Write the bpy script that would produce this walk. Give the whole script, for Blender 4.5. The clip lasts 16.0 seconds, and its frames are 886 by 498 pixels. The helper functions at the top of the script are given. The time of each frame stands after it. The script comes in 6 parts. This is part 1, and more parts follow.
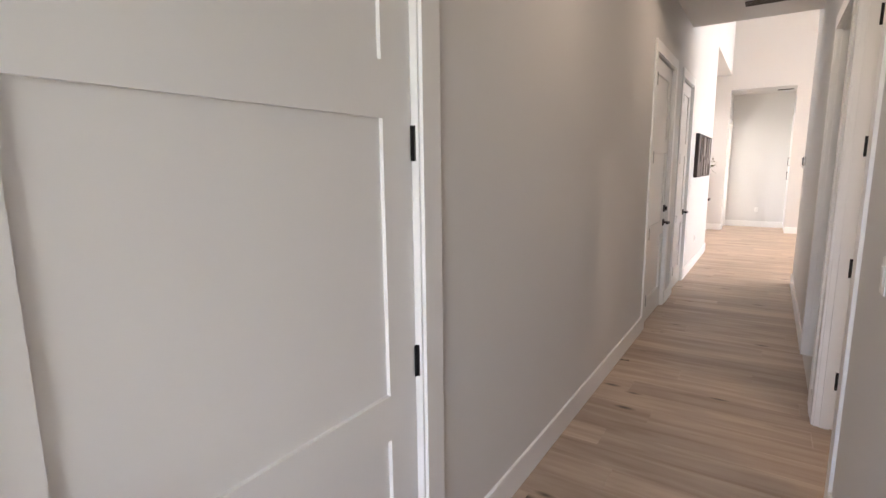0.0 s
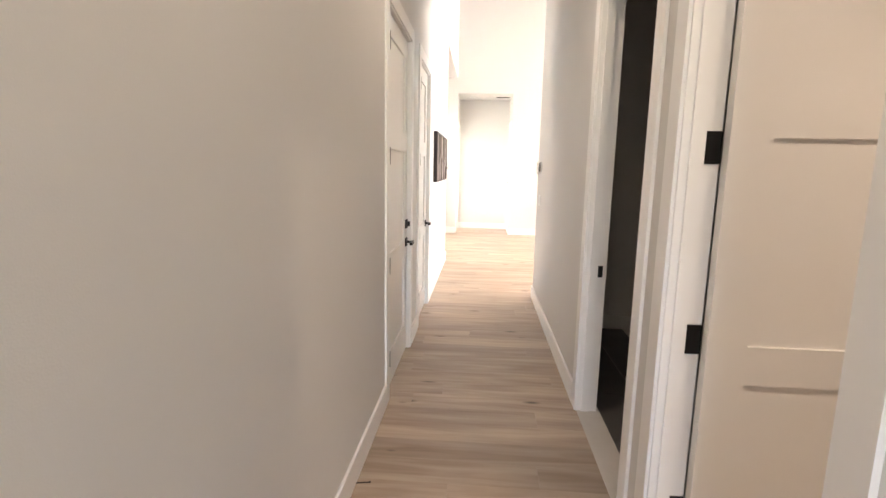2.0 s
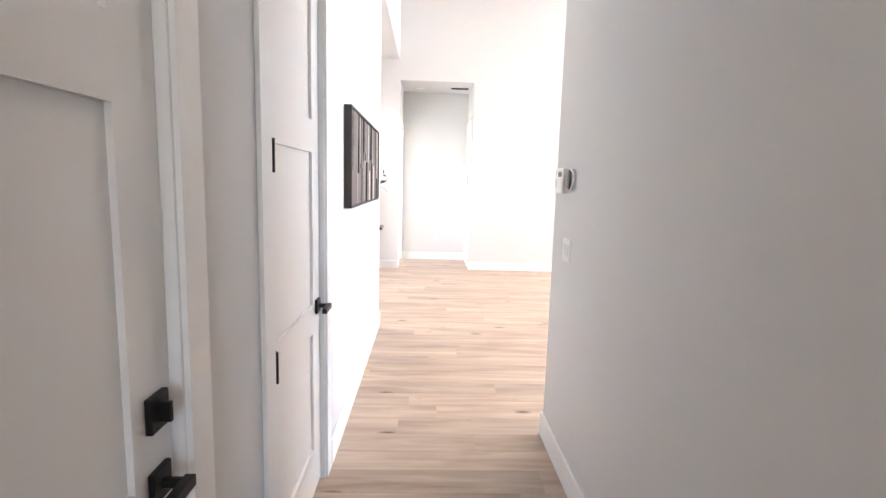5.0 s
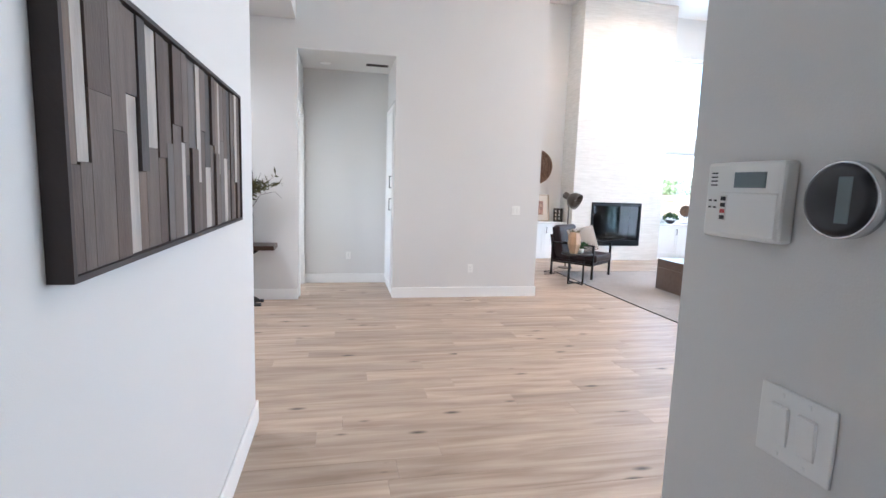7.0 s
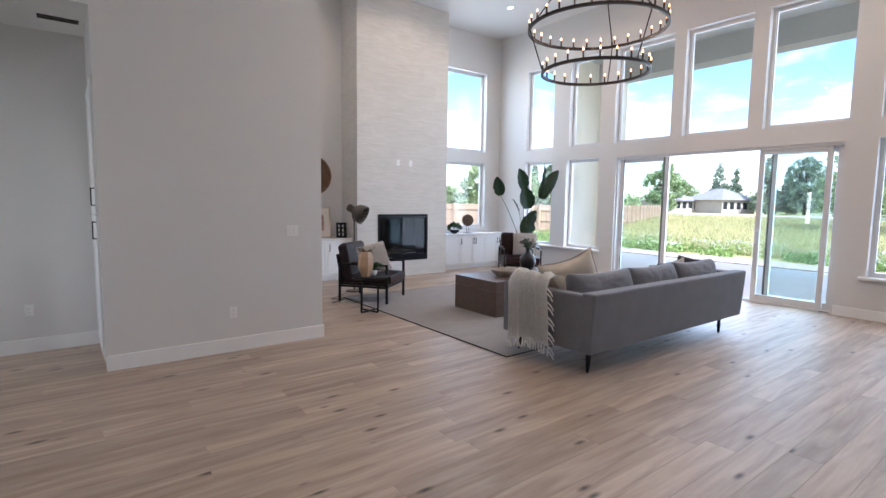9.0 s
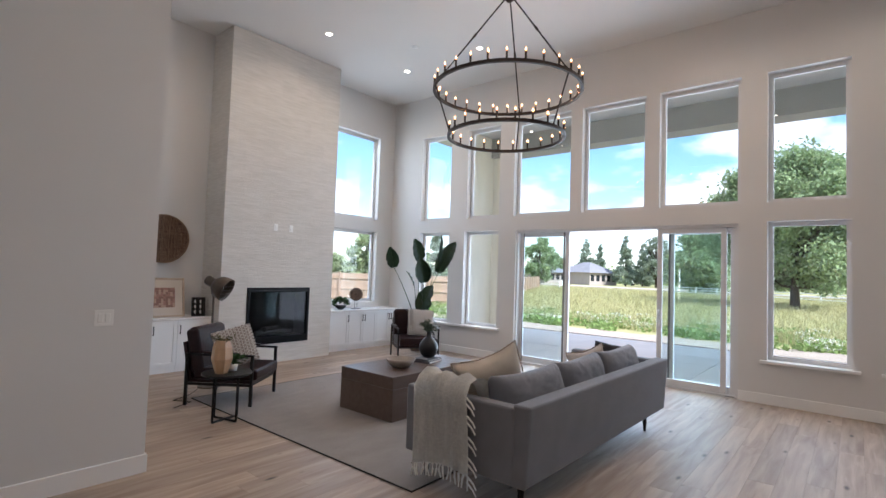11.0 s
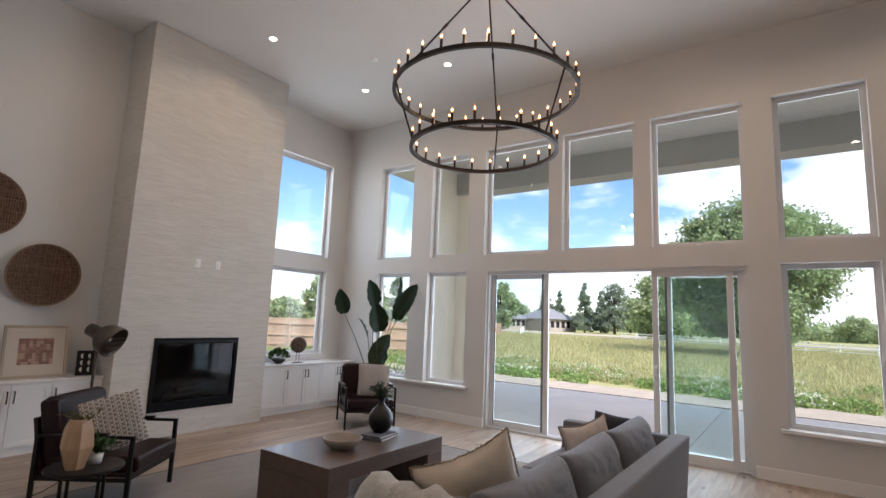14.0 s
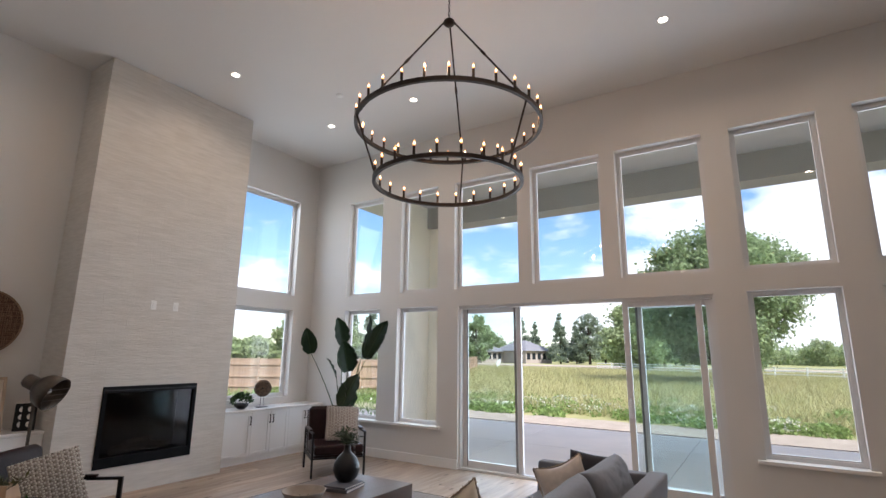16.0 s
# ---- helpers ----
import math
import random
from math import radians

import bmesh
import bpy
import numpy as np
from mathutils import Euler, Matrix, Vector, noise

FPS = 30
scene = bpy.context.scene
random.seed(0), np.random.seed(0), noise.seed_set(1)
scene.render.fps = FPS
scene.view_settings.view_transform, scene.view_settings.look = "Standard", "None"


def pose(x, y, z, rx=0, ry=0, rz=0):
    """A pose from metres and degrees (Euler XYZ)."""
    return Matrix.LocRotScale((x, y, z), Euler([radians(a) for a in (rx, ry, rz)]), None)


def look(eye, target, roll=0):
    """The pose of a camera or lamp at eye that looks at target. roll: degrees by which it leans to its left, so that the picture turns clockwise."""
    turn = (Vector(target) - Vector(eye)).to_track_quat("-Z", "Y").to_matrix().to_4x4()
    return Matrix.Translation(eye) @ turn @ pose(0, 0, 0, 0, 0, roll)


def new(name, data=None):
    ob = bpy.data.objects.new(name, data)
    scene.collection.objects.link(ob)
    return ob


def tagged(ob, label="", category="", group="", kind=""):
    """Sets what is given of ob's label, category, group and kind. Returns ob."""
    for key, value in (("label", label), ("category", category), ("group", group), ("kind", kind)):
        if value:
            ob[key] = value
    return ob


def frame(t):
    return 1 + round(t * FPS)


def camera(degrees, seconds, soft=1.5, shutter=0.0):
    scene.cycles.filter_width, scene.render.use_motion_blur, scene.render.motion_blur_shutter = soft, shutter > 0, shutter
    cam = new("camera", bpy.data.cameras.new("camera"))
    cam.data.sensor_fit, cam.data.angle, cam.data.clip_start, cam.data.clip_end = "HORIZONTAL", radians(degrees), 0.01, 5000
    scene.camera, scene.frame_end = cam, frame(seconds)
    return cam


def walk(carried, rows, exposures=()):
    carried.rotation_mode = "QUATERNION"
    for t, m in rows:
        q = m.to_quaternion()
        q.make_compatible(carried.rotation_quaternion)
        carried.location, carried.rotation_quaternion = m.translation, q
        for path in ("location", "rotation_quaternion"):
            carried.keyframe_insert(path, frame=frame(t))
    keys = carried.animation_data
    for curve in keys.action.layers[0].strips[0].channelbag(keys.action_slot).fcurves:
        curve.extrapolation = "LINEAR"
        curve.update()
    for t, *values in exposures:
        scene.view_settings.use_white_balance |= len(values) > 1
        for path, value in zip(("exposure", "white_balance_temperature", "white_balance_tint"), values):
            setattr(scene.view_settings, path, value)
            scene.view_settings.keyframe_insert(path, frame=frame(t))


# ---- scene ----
cam = camera(83.6, 16.0)
PATH = [
    (0, (0.042, 0.569, 1.489), (-1.043, 2.218, 1.167), -0.6),
    (0.5, (-0.072, 0.97, 1.481), (-0.81, 2.801, 1.158), -0.5),
    (1, (-0.194, 1.368, 1.49), (-0.646, 3.288, 1.162), 0.1),
    (1.5, (-0.269, 1.79, 1.478), (-0.538, 3.744, 1.149), 0.6),
    (2, (-0.282, 2.266, 1.498), (-0.428, 4.234, 1.174), 1.1),
    (2.5, (-0.354, 2.751, 1.505), (-0.404, 4.724, 1.181), 1.8),
    (3, (-0.349, 3.226, 1.482), (-0.365, 5.202, 1.17), 1.8),
    (3.5, (-0.348, 3.72, 1.507), (-0.366, 5.698, 1.209), 1.9),
    (4, (-0.384, 4.209, 1.51), (-0.365, 6.189, 1.233), 2.3),
    (4.2, (-0.385, 4.405, 1.495), (-0.357, 6.387, 1.225), 2.0),
    (6.5, (-0.314, 6.755, 1.507), (-0.047, 8.72, 1.243), 2.1),
    (7, (-0.34, 7.158, 1.527), (0.071, 9.099, 1.273), 1.9),
    (7.5, (-0.275, 7.587, 1.542), (0.326, 9.479, 1.298), 1.6),
    (8, (-0.199, 7.929, 1.521), (0.622, 9.736, 1.277), 1.0),
    (8.5, (-0.115, 8.26, 1.536), (0.914, 9.96, 1.31), 0.8),
    (9, (0.138, 8.5, 1.553), (1.343, 10.085, 1.361), 0.8),
    (9.5, (0.338, 8.728, 1.56), (1.676, 10.208, 1.419), 1.2),
    (10, (0.522, 8.987, 1.605), (1.948, 10.388, 1.536), 1.5),
    (10.2, (0.589, 9.079, 1.611), (2.044, 10.451, 1.571), 1.6),
    (12.3, (1.295, 9.871, 1.683), (2.882, 11.055, 1.964), 1.8),
    (12.5, (1.395, 9.915, 1.683), (2.986, 11.09, 1.979), 1.8),
    (13, (1.583, 10.005, 1.675), (3.185, 11.165, 1.975), 1.9),
    (13.5, (1.706, 10.099, 1.662), (3.314, 11.253, 1.948), 2.1),
    (14, (1.829, 10.249, 1.673), (3.442, 11.397, 1.952), 2.3),
    (14.5, (1.923, 10.316, 1.665), (3.544, 11.451, 1.958), 2.1),
    (15, (1.969, 10.307, 1.68), (3.598, 11.418, 2.013), 1.7),
    (15.5, (1.976, 10.288, 1.687), (3.615, 11.369, 2.069), 1.1),
    (16, (1.976, 10.258, 1.71), (3.626, 11.31, 2.125), 0.6),
]
EXPOSURES = [(0, 3.4, 6350, 18), (0.5, 3.45, 6850, 21), (1.5, 3.95, 6650, 14), (2.5, 4.1, 6300, 14), (3.5, 4.25, 5900, 13), (4.2, 4.1, 5900, 16), (6.3, 3.2, 5300, 10), (7, 2.75, 5300, 11), (8, 2.0, 5300, 12), (9, 1.6, 5450, 14), (10, 1.4, 5450, 13), (12.3, 1.0, 6050, 15), (16, 0.84, 6100, 16)]
walk(cam, [(t, look(eye, target, roll)) for t, eye, target, roll in PATH], EXPOSURES)

# ---- world, sun, lamps ----
SUN_FROM = Vector((-0.22, -0.72, 0.95)).normalized()
world = bpy.data.worlds.new("world")
scene.world = world
world.use_nodes = True
wn, wl = world.node_tree.nodes, world.node_tree.links
wn.clear()
w_out = wn.new("ShaderNodeOutputWorld")
w_bg = wn.new("ShaderNodeBackground")
w_sky = wn.new("ShaderNodeTexSky")
w_sky.sky_type, w_sky.sun_disc = "NISHITA", False
w_sky.sun_elevation = math.asin(SUN_FROM.z)
w_sky.sun_rotation = math.atan2(SUN_FROM.x, SUN_FROM.y)
w_sky.air_density, w_sky.dust_density = 1.0, 0.6
w_geo = wn.new("ShaderNodeTexCoord")
w_map = wn.new("ShaderNodeMapping")
w_map.inputs["Scale"].default_value = (1.0, 1.0, 2.6)
w_map.inputs["Location"].default_value = (0.35, 0.2, 0.1)
w_noise = wn.new("ShaderNodeTexNoise")
w_noise.inputs["Scale"].default_value, w_noise.inputs["Detail"].default_value = 2.6, 7.0
w_noise.inputs["Roughness"].default_value = 0.55
w_ramp = wn.new("ShaderNodeValToRGB")
w_ramp.color_ramp.elements[0].position, w_ramp.color_ramp.elements[1].position = 0.47, 0.57
w_mix = wn.new("ShaderNodeMixRGB")
w_mix.inputs["Color2"].default_value = (6.2, 6.3, 6.5, 1)
wl.new(w_geo.outputs["Generated"], w_map.inputs["Vector"])
wl.new(w_map.outputs["Vector"], w_noise.inputs["Vector"])
wl.new(w_noise.outputs["Fac"], w_ramp.inputs["Fac"])
wl.new(w_ramp.outputs["Color"], w_mix.inputs["Fac"])
w_hsv = wn.new("ShaderNodeHueSaturation")
w_hsv.inputs["Saturation"].default_value, w_hsv.inputs["Value"].default_value = 1.18, 0.92
wl.new(w_sky.outputs["Color"], w_hsv.inputs["Color"])
wl.new(w_hsv.outputs["Color"], w_mix.inputs["Color1"])
wl.new(w_mix.outputs["Color"], w_bg.inputs["Color"])
w_bg.inputs["Strength"].default_value = 0.15
wl.new(w_bg.outputs["Background"], w_out.inputs["Surface"])

sun = new("sun", bpy.data.lights.new("sun", "SUN"))
sun.data.energy, sun.data.angle, sun.data.color = 4.0, radians(0.6), (1.0, 0.95, 0.87)
sun.matrix_world = look(SUN_FROM * 50, (0, 0, 0))


def lamp(name, kind, where, energy, colour, size=0.1, target=None, size_y=None, spread=None):
    ob = new(name, bpy.data.lights.new(name, kind))
    ob.data.energy, ob.data.color = energy, colour
    if kind == "AREA":
        ob.data.shape = "RECTANGLE" if size_y else "DISK"
        ob.data.size = size
        if size_y:
            ob.data.size_y = size_y
        if spread:
            ob.data.spread = radians(spread)
    else:
        ob.data.shadow_soft_size = size
    ob.matrix_world = look(where, target or (where[0], where[1] + 1e-4, where[2] - 1))
    return ob


CEIL, HALL_CEIL, EXF = 5.5, 3.07, 8.889
WARM = (1.0, 0.78, 0.58)
CANS = [(3.85, 16.1), (5.7, 16.1), (7.56, 16.1), (7.56, 14.38), (7.56, 10.85), (5.7, 10.85), (3.85, 10.85), (2.0, 10.85), (3.85, 9.1), (7.56, 9.1)]
for cx, cy in CANS:
    lamp("can_lamp", "AREA", (cx, cy, CEIL - 0.02), 4.4, (1.0, 0.77, 0.55), 0.13, spread=150)
HALL_EAST = 0.36                # beyond it lies the brighter side room
HALL_CANS = [(-0.25, 2.9), (-0.25, 4.9), (1.45, 2.7)]
for cx, cy in HALL_CANS:
    lamp("hall_lamp", "AREA", (cx, cy, HALL_CEIL - 0.02), 1.4 if cx > HALL_EAST else 0.42, WARM, 0.12, spread=150)
# fill light added to brighten the foyer; no such source is known
lamp("foyer_fill", "AREA", (-2.2, 12.0, 3.45), 8, (1.0, 0.93, 0.85), 0.13, spread=150)
lamp("passage_window_light", "AREA", (-2.12, 14.32, 1.5), 5.0, (1.0, 0.98, 0.90), 0.7, target=(0, 14.32, 1.1), size_y=1.1)
# fill at an unseen opening, added to light the start of the hallway
lamp("bedroom_fill", "AREA", (0.0, -2.45, 1.7), 7.0, (0.9, 0.95, 1.0), 2.0, target=(0, 0, 1.3), size_y=1.5)
DAY = (0.84, 0.93, 1.0)
OUTSIDE = EXF + 0.215           # just beyond the outer face of the window wall
lamp("slider_light", "AREA", (OUTSIDE, 12.57, 1.25), 40, DAY, 3.5, target=(0, 12.57, 1.0), size_y=2.3)
lamp("upper_window_light", "AREA", (OUTSIDE + 0.36, 12.5, 3.76), 48, DAY, 8.6, target=(0, 12.5, -0.2), size_y=1.7)
lamp("corner_window_light", "AREA", (OUTSIDE, 15.8, 1.53), 13, DAY, 2.1, target=(0, 15.8, 1.3), size_y=1.8)
lamp("side_window_light", "AREA", (OUTSIDE, 9.26, 1.53), 10, DAY, 2.2, target=(0, 9.26, 1.3), size_y=1.8)
lamp("north_window_light", "AREA", (7.74, 18.3, 2.85), 24, DAY, 1.3, target=(7.6, 11, 0.8), size_y=3.6)
for k in range(4):
    a = math.pi * (k + 0.25) / 2
    lamp("chandelier_lamp", "POINT", (5.516 + 0.83 * math.cos(a), 12.473 + 0.83 * math.sin(a), 3.85), 5.5, (1.0, 0.57, 0.29), 0.02)


# ---- materials ----
def material(name, colour, rough=0.5, metal=0.0, var=0.06, scale=8.0, bump=0.0, bump_scale=60.0, stretch=(1, 1, 1), second=None,
             island=0.0, per_object=0.0, coat=0.0, sheen=0.0, rough_var=0.0, bump_dist=0.004, world_size=False):
    """A principled material with large and fine colour variation, relief, and a shift of shade per object or per island."""
    m = bpy.data.materials.new(name)
    m.use_nodes = True
    n, l = m.node_tree.nodes, m.node_tree.links
    b = n["Principled BSDF"]
    b.inputs["Roughness"].default_value, b.inputs["Metallic"].default_value = rough, metal
    b.inputs["Coat Weight"].default_value = coat
    if sheen:
        b.inputs["Sheen Weight"].default_value = sheen
    tc, mp = n.new("ShaderNodeTexCoord"), n.new("ShaderNodeMapping")
    mp.inputs["Scale"].default_value = stretch
    l.new(n.new("ShaderNodeNewGeometry").outputs["Position"] if world_size else tc.outputs["Object"], mp.inputs["Vector"])
    big, fine = n.new("ShaderNodeTexNoise"), n.new("ShaderNodeTexNoise")
    big.inputs["Scale"].default_value, big.inputs["Detail"].default_value = scale, 3.0
    fine.inputs["Scale"].default_value, fine.inputs["Detail"].default_value = bump_scale, 4.0
    for t in (big, fine):
        l.new(mp.outputs["Vector"], t.inputs["Vector"])
    mix = n.new("ShaderNodeMixRGB")
    c2 = second or tuple(max(0.0, c * (1 - 2 * var)) for c in colour)
    mix.inputs["Color1"].default_value, mix.inputs["Color2"].default_value = (*colour, 1), (*c2, 1)
    add = n.new("ShaderNodeMath")
    add.operation = "MULTIPLY_ADD"
    add.inputs[1].default_value, add.inputs[2].default_value = 0.35, 0.0
    l.new(fine.outputs["Fac"], add.inputs[0])
    ramp = n.new("ShaderNodeMapRange")
    ramp.inputs["From Min"].default_value, ramp.inputs["From Max"].default_value = 0.3, 0.7
    l.new(big.outputs["Fac"], ramp.inputs["Value"])
    mul = n.new("ShaderNodeMath")
    mul.operation, mul.inputs[1].default_value, mul.use_clamp = "MULTIPLY_ADD", 0.7, True
    l.new(ramp.outputs["Result"], mul.inputs[0])
    l.new(add.outputs["Value"], mul.inputs[2])
    l.new(mul.outputs["Value"], mix.inputs["Fac"])
    last = mix.outputs["Color"]
    if island or per_object:
        src = n.new("ShaderNodeNewGeometry") if island else n.new("ShaderNodeObjectInfo")
        out = src.outputs["Random Per Island"] if island else src.outputs["Random"]
        hsv, rng = n.new("ShaderNodeHueSaturation"), n.new("ShaderNodeMapRange")
        amt = island or per_object
        rng.inputs["To Min"].default_value, rng.inputs["To Max"].default_value = 1 - amt, 1 + amt
        l.new(out, rng.inputs["Value"])
        l.new(rng.outputs["Result"], hsv.inputs["Value"])
        l.new(last, hsv.inputs["Color"])
        last = hsv.outputs["Color"]
    l.new(last, b.inputs["Base Color"])
    if rough_var:
        rr = n.new("ShaderNodeMapRange")
        rr.inputs["To Min"].default_value, rr.inputs["To Max"].default_value = rough - rough_var, rough + rough_var
        l.new(big.outputs["Fac"], rr.inputs["Value"])
        l.new(rr.outputs["Result"], b.inputs["Roughness"])
    if bump:
        bp = n.new("ShaderNodeBump")
        bp.inputs["Strength"].default_value, bp.inputs["Distance"].default_value = bump, bump_dist
        l.new(fine.outputs["Fac"], bp.inputs["Height"])
        l.new(bp.outputs["Normal"], b.inputs["Normal"])
    return m


def oak(name, island):
    """Pale oak with long grain, knots and a shade of its own per plank."""
    m = bpy.data.materials.new(name)
    m.use_nodes = True
    n, l = m.node_tree.nodes, m.node_tree.links
    b = n["Principled BSDF"]
    tc = n.new("ShaderNodeNewGeometry")
    src = n.new("ShaderNodeNewGeometry") if island else n.new("ShaderNodeObjectInfo")
    rnd = src.outputs["Random Per Island"] if island else src.outputs["Random"]
    shift = n.new("ShaderNodeVectorMath")
    shift.operation = "SCALE"
    shift.inputs[0].default_value = (37.0, 91.0, 13.0)
    l.new(rnd, shift.inputs["Scale"])
    add = n.new("ShaderNodeVectorMath")
    l.new(tc.outputs["Position"], add.inputs[0])
    l.new(shift.outputs["Vector"], add.inputs[1])
    mp = n.new("ShaderNodeMapping")
    mp.inputs["Scale"].default_value = (0.55, 5.5, 1.0)
    l.new(add.outputs["Vector"], mp.inputs["Vector"])
    grain = n.new("ShaderNodeTexNoise")
    grain.inputs["Scale"].default_value, grain.inputs["Detail"].default_value = 2.6, 8.0
    grain.inputs["Distortion"].default_value = 0.6
    l.new(mp.outputs["Vector"], grain.inputs["Vector"])
    fine = n.new("ShaderNodeTexNoise")
    mp2 = n.new("ShaderNodeMapping")
    mp2.inputs["Scale"].default_value = (4.0, 120.0, 1.0)
    l.new(add.outputs["Vector"], mp2.inputs["Vector"])
    l.new(mp2.outputs["Vector"], fine.inputs["Vector"])
    fine.inputs["Scale"].default_value, fine.inputs["Detail"].default_value = 1.0, 3.0
    knot = n.new("ShaderNodeTexVoronoi")
    mp3 = n.new("ShaderNodeMapping")
    mp3.inputs["Scale"].default_value = (1.5, 4.2, 1.0)
    l.new(add.outputs["Vector"], mp3.inputs["Vector"])
    l.new(mp3.outputs["Vector"], knot.inputs["Vector"])
    knot.voronoi_dimensions = "2D"
    knot.inputs["Scale"].default_value = 1.0
    base = n.new("ShaderNodeValToRGB")
    e = base.color_ramp.elements
    e[0].position, e[0].color = 0.28, (0.285, 0.208, 0.152, 1)
    e[1].position, e[1].color = 0.72, (0.485, 0.388, 0.302, 1)
    l.new(grain.outputs["Fac"], base.inputs["Fac"])
    kr = n.new("ShaderNodeMapRange")
    kr.inputs["From Min"].default_value, kr.inputs["From Max"].default_value = 0.02, 0.11
    kr.inputs["To Min"].default_value, kr.inputs["To Max"].default_value = 0.16, 1.0
    # only some cells of the pattern hold a knot, and not all are equally large
    sep, gate, far_off = n.new("ShaderNodeSeparateColor"), n.new("ShaderNodeMapRange"), n.new("ShaderNodeMath")
    l.new(knot.outputs["Color"], sep.inputs["Color"])
    gate.inputs["From Min"].default_value, gate.inputs["From Max"].default_value = 0.26, 0.62
    l.new(sep.outputs["Red"], gate.inputs["Value"])
    far_off.operation = "MULTIPLY_ADD"
    far_off.inputs[1].default_value = 0.2
    l.new(gate.outputs["Result"], far_off.inputs[0])
    l.new(knot.outputs["Distance"], far_off.inputs[2])
    l.new(far_off.outputs["Value"], kr.inputs["Value"])
    fr = n.new("ShaderNodeMapRange")
    fr.inputs["To Min"].default_value, fr.inputs["To Max"].default_value = 0.92, 1.07
    l.new(fine.outputs["Fac"], fr.inputs["Value"])
    rr = n.new("ShaderNodeMapRange")
    rr.inputs["To Min"].default_value, rr.inputs["To Max"].default_value = 0.84, 1.12
    l.new(rnd, rr.inputs["Value"])
    m1, m2 = n.new("ShaderNodeMath"), n.new("ShaderNodeMath")
    m1.operation = m2.operation = "MULTIPLY"
    l.new(kr.outputs["Result"], m1.inputs[0])
    l.new(fr.outputs["Result"], m1.inputs[1])
    l.new(m1.outputs["Value"], m2.inputs[0])
    l.new(rr.outputs["Result"], m2.inputs[1])
    hsv = n.new("ShaderNodeHueSaturation")
    l.new(base.outputs["Color"], hsv.inputs["Color"])
    l.new(m2.outputs["Value"], hsv.inputs["Value"])
    l.new(hsv.outputs["Color"], b.inputs["Base Color"])
    b.inputs["Roughness"].default_value = 0.47
    bp = n.new("ShaderNodeBump")
    bp.inputs["Strength"].default_value, bp.inputs["Distance"].default_value = 0.12, 0.002
    l.new(fine.outputs["Fac"], bp.inputs["Height"])
    l.new(bp.outputs["Normal"], b.inputs["Normal"])
    return m


def glass_mat(name, colour=(1, 1, 1), rough=0.0, thin=True, gloss=0.05):
    m = bpy.data.materials.new(name)
    m.use_nodes = True
    n, l = m.node_tree.nodes, m.node_tree.links
    if thin:
        n.clear()
        out, mix = n.new("ShaderNodeOutputMaterial"), n.new("ShaderNodeMixShader")
        tr, gl = n.new("ShaderNodeBsdfTransparent"), n.new("ShaderNodeBsdfGlossy")
        tr.inputs["Color"].default_value = (*colour, 1)
        gl.inputs["Roughness"].default_value = 0.01
        mix.inputs["Fac"].default_value = gloss
        l.new(tr.outputs["BSDF"], mix.inputs[1])
        l.new(gl.outputs["BSDF"], mix.inputs[2])
        l.new(mix.outputs["Shader"], out.inputs["Surface"])
    else:
        b = n["Principled BSDF"]
        b.inputs["Base Color"].default_value = (*colour, 1)
        b.inputs["Transmission Weight"].default_value, b.inputs["Roughness"].default_value = 1.0, rough
    return m


def foliage(name, colour):
    """Leaves that let some light through, each with a shade of its own."""
    m = bpy.data.materials.new(name)
    m.use_nodes = True
    n, l = m.node_tree.nodes, m.node_tree.links
    n.clear()
    out, mix = n.new("ShaderNodeOutputMaterial"), n.new("ShaderNodeMixShader")
    df, tr = n.new("ShaderNodeBsdfDiffuse"), n.new("ShaderNodeBsdfTranslucent")
    geo, hsv, rng = n.new("ShaderNodeNewGeometry"), n.new("ShaderNodeHueSaturation"), n.new("ShaderNodeMapRange")
    big = n.new("ShaderNodeTexNoise")
    big.inputs["Scale"].default_value = 0.25
    l.new(geo.outputs["Position"], big.inputs["Vector"])
    tint = n.new("ShaderNodeMixRGB")
    tint.inputs["Color1"].default_value = (*colour, 1)
    tint.inputs["Color2"].default_value = (colour[0] * 0.7, colour[1] * 0.85, colour[2] * 0.7, 1)
    l.new(big.outputs["Fac"], tint.inputs["Fac"])
    rng.inputs["To Min"].default_value, rng.inputs["To Max"].default_value = 0.72, 1.25
    l.new(geo.outputs["Random Per Island"], rng.inputs["Value"])
    l.new(rng.outputs["Result"], hsv.inputs["Value"])
    l.new(tint.outputs["Color"], hsv.inputs["Color"])
    for s in (df, tr):
        l.new(hsv.outputs["Color"], s.inputs["Color"])
    mix.inputs["Fac"].default_value = 0.4
    l.new(df.outputs["BSDF"], mix.inputs[1])
    l.new(tr.outputs["BSDF"], mix.inputs[2])
    l.new(mix.outputs["Shader"], out.inputs["Surface"])
    return m


def glow(name, colour, strength):
    m = bpy.data.materials.new(name)
    m.use_nodes = True
    b = m.node_tree.nodes["Principled BSDF"]
    b.inputs["Base Color"].default_value = (*colour, 1)
    b.inputs["Emission Color"].default_value, b.inputs["Emission Strength"].default_value = (*colour, 1), strength
    return m


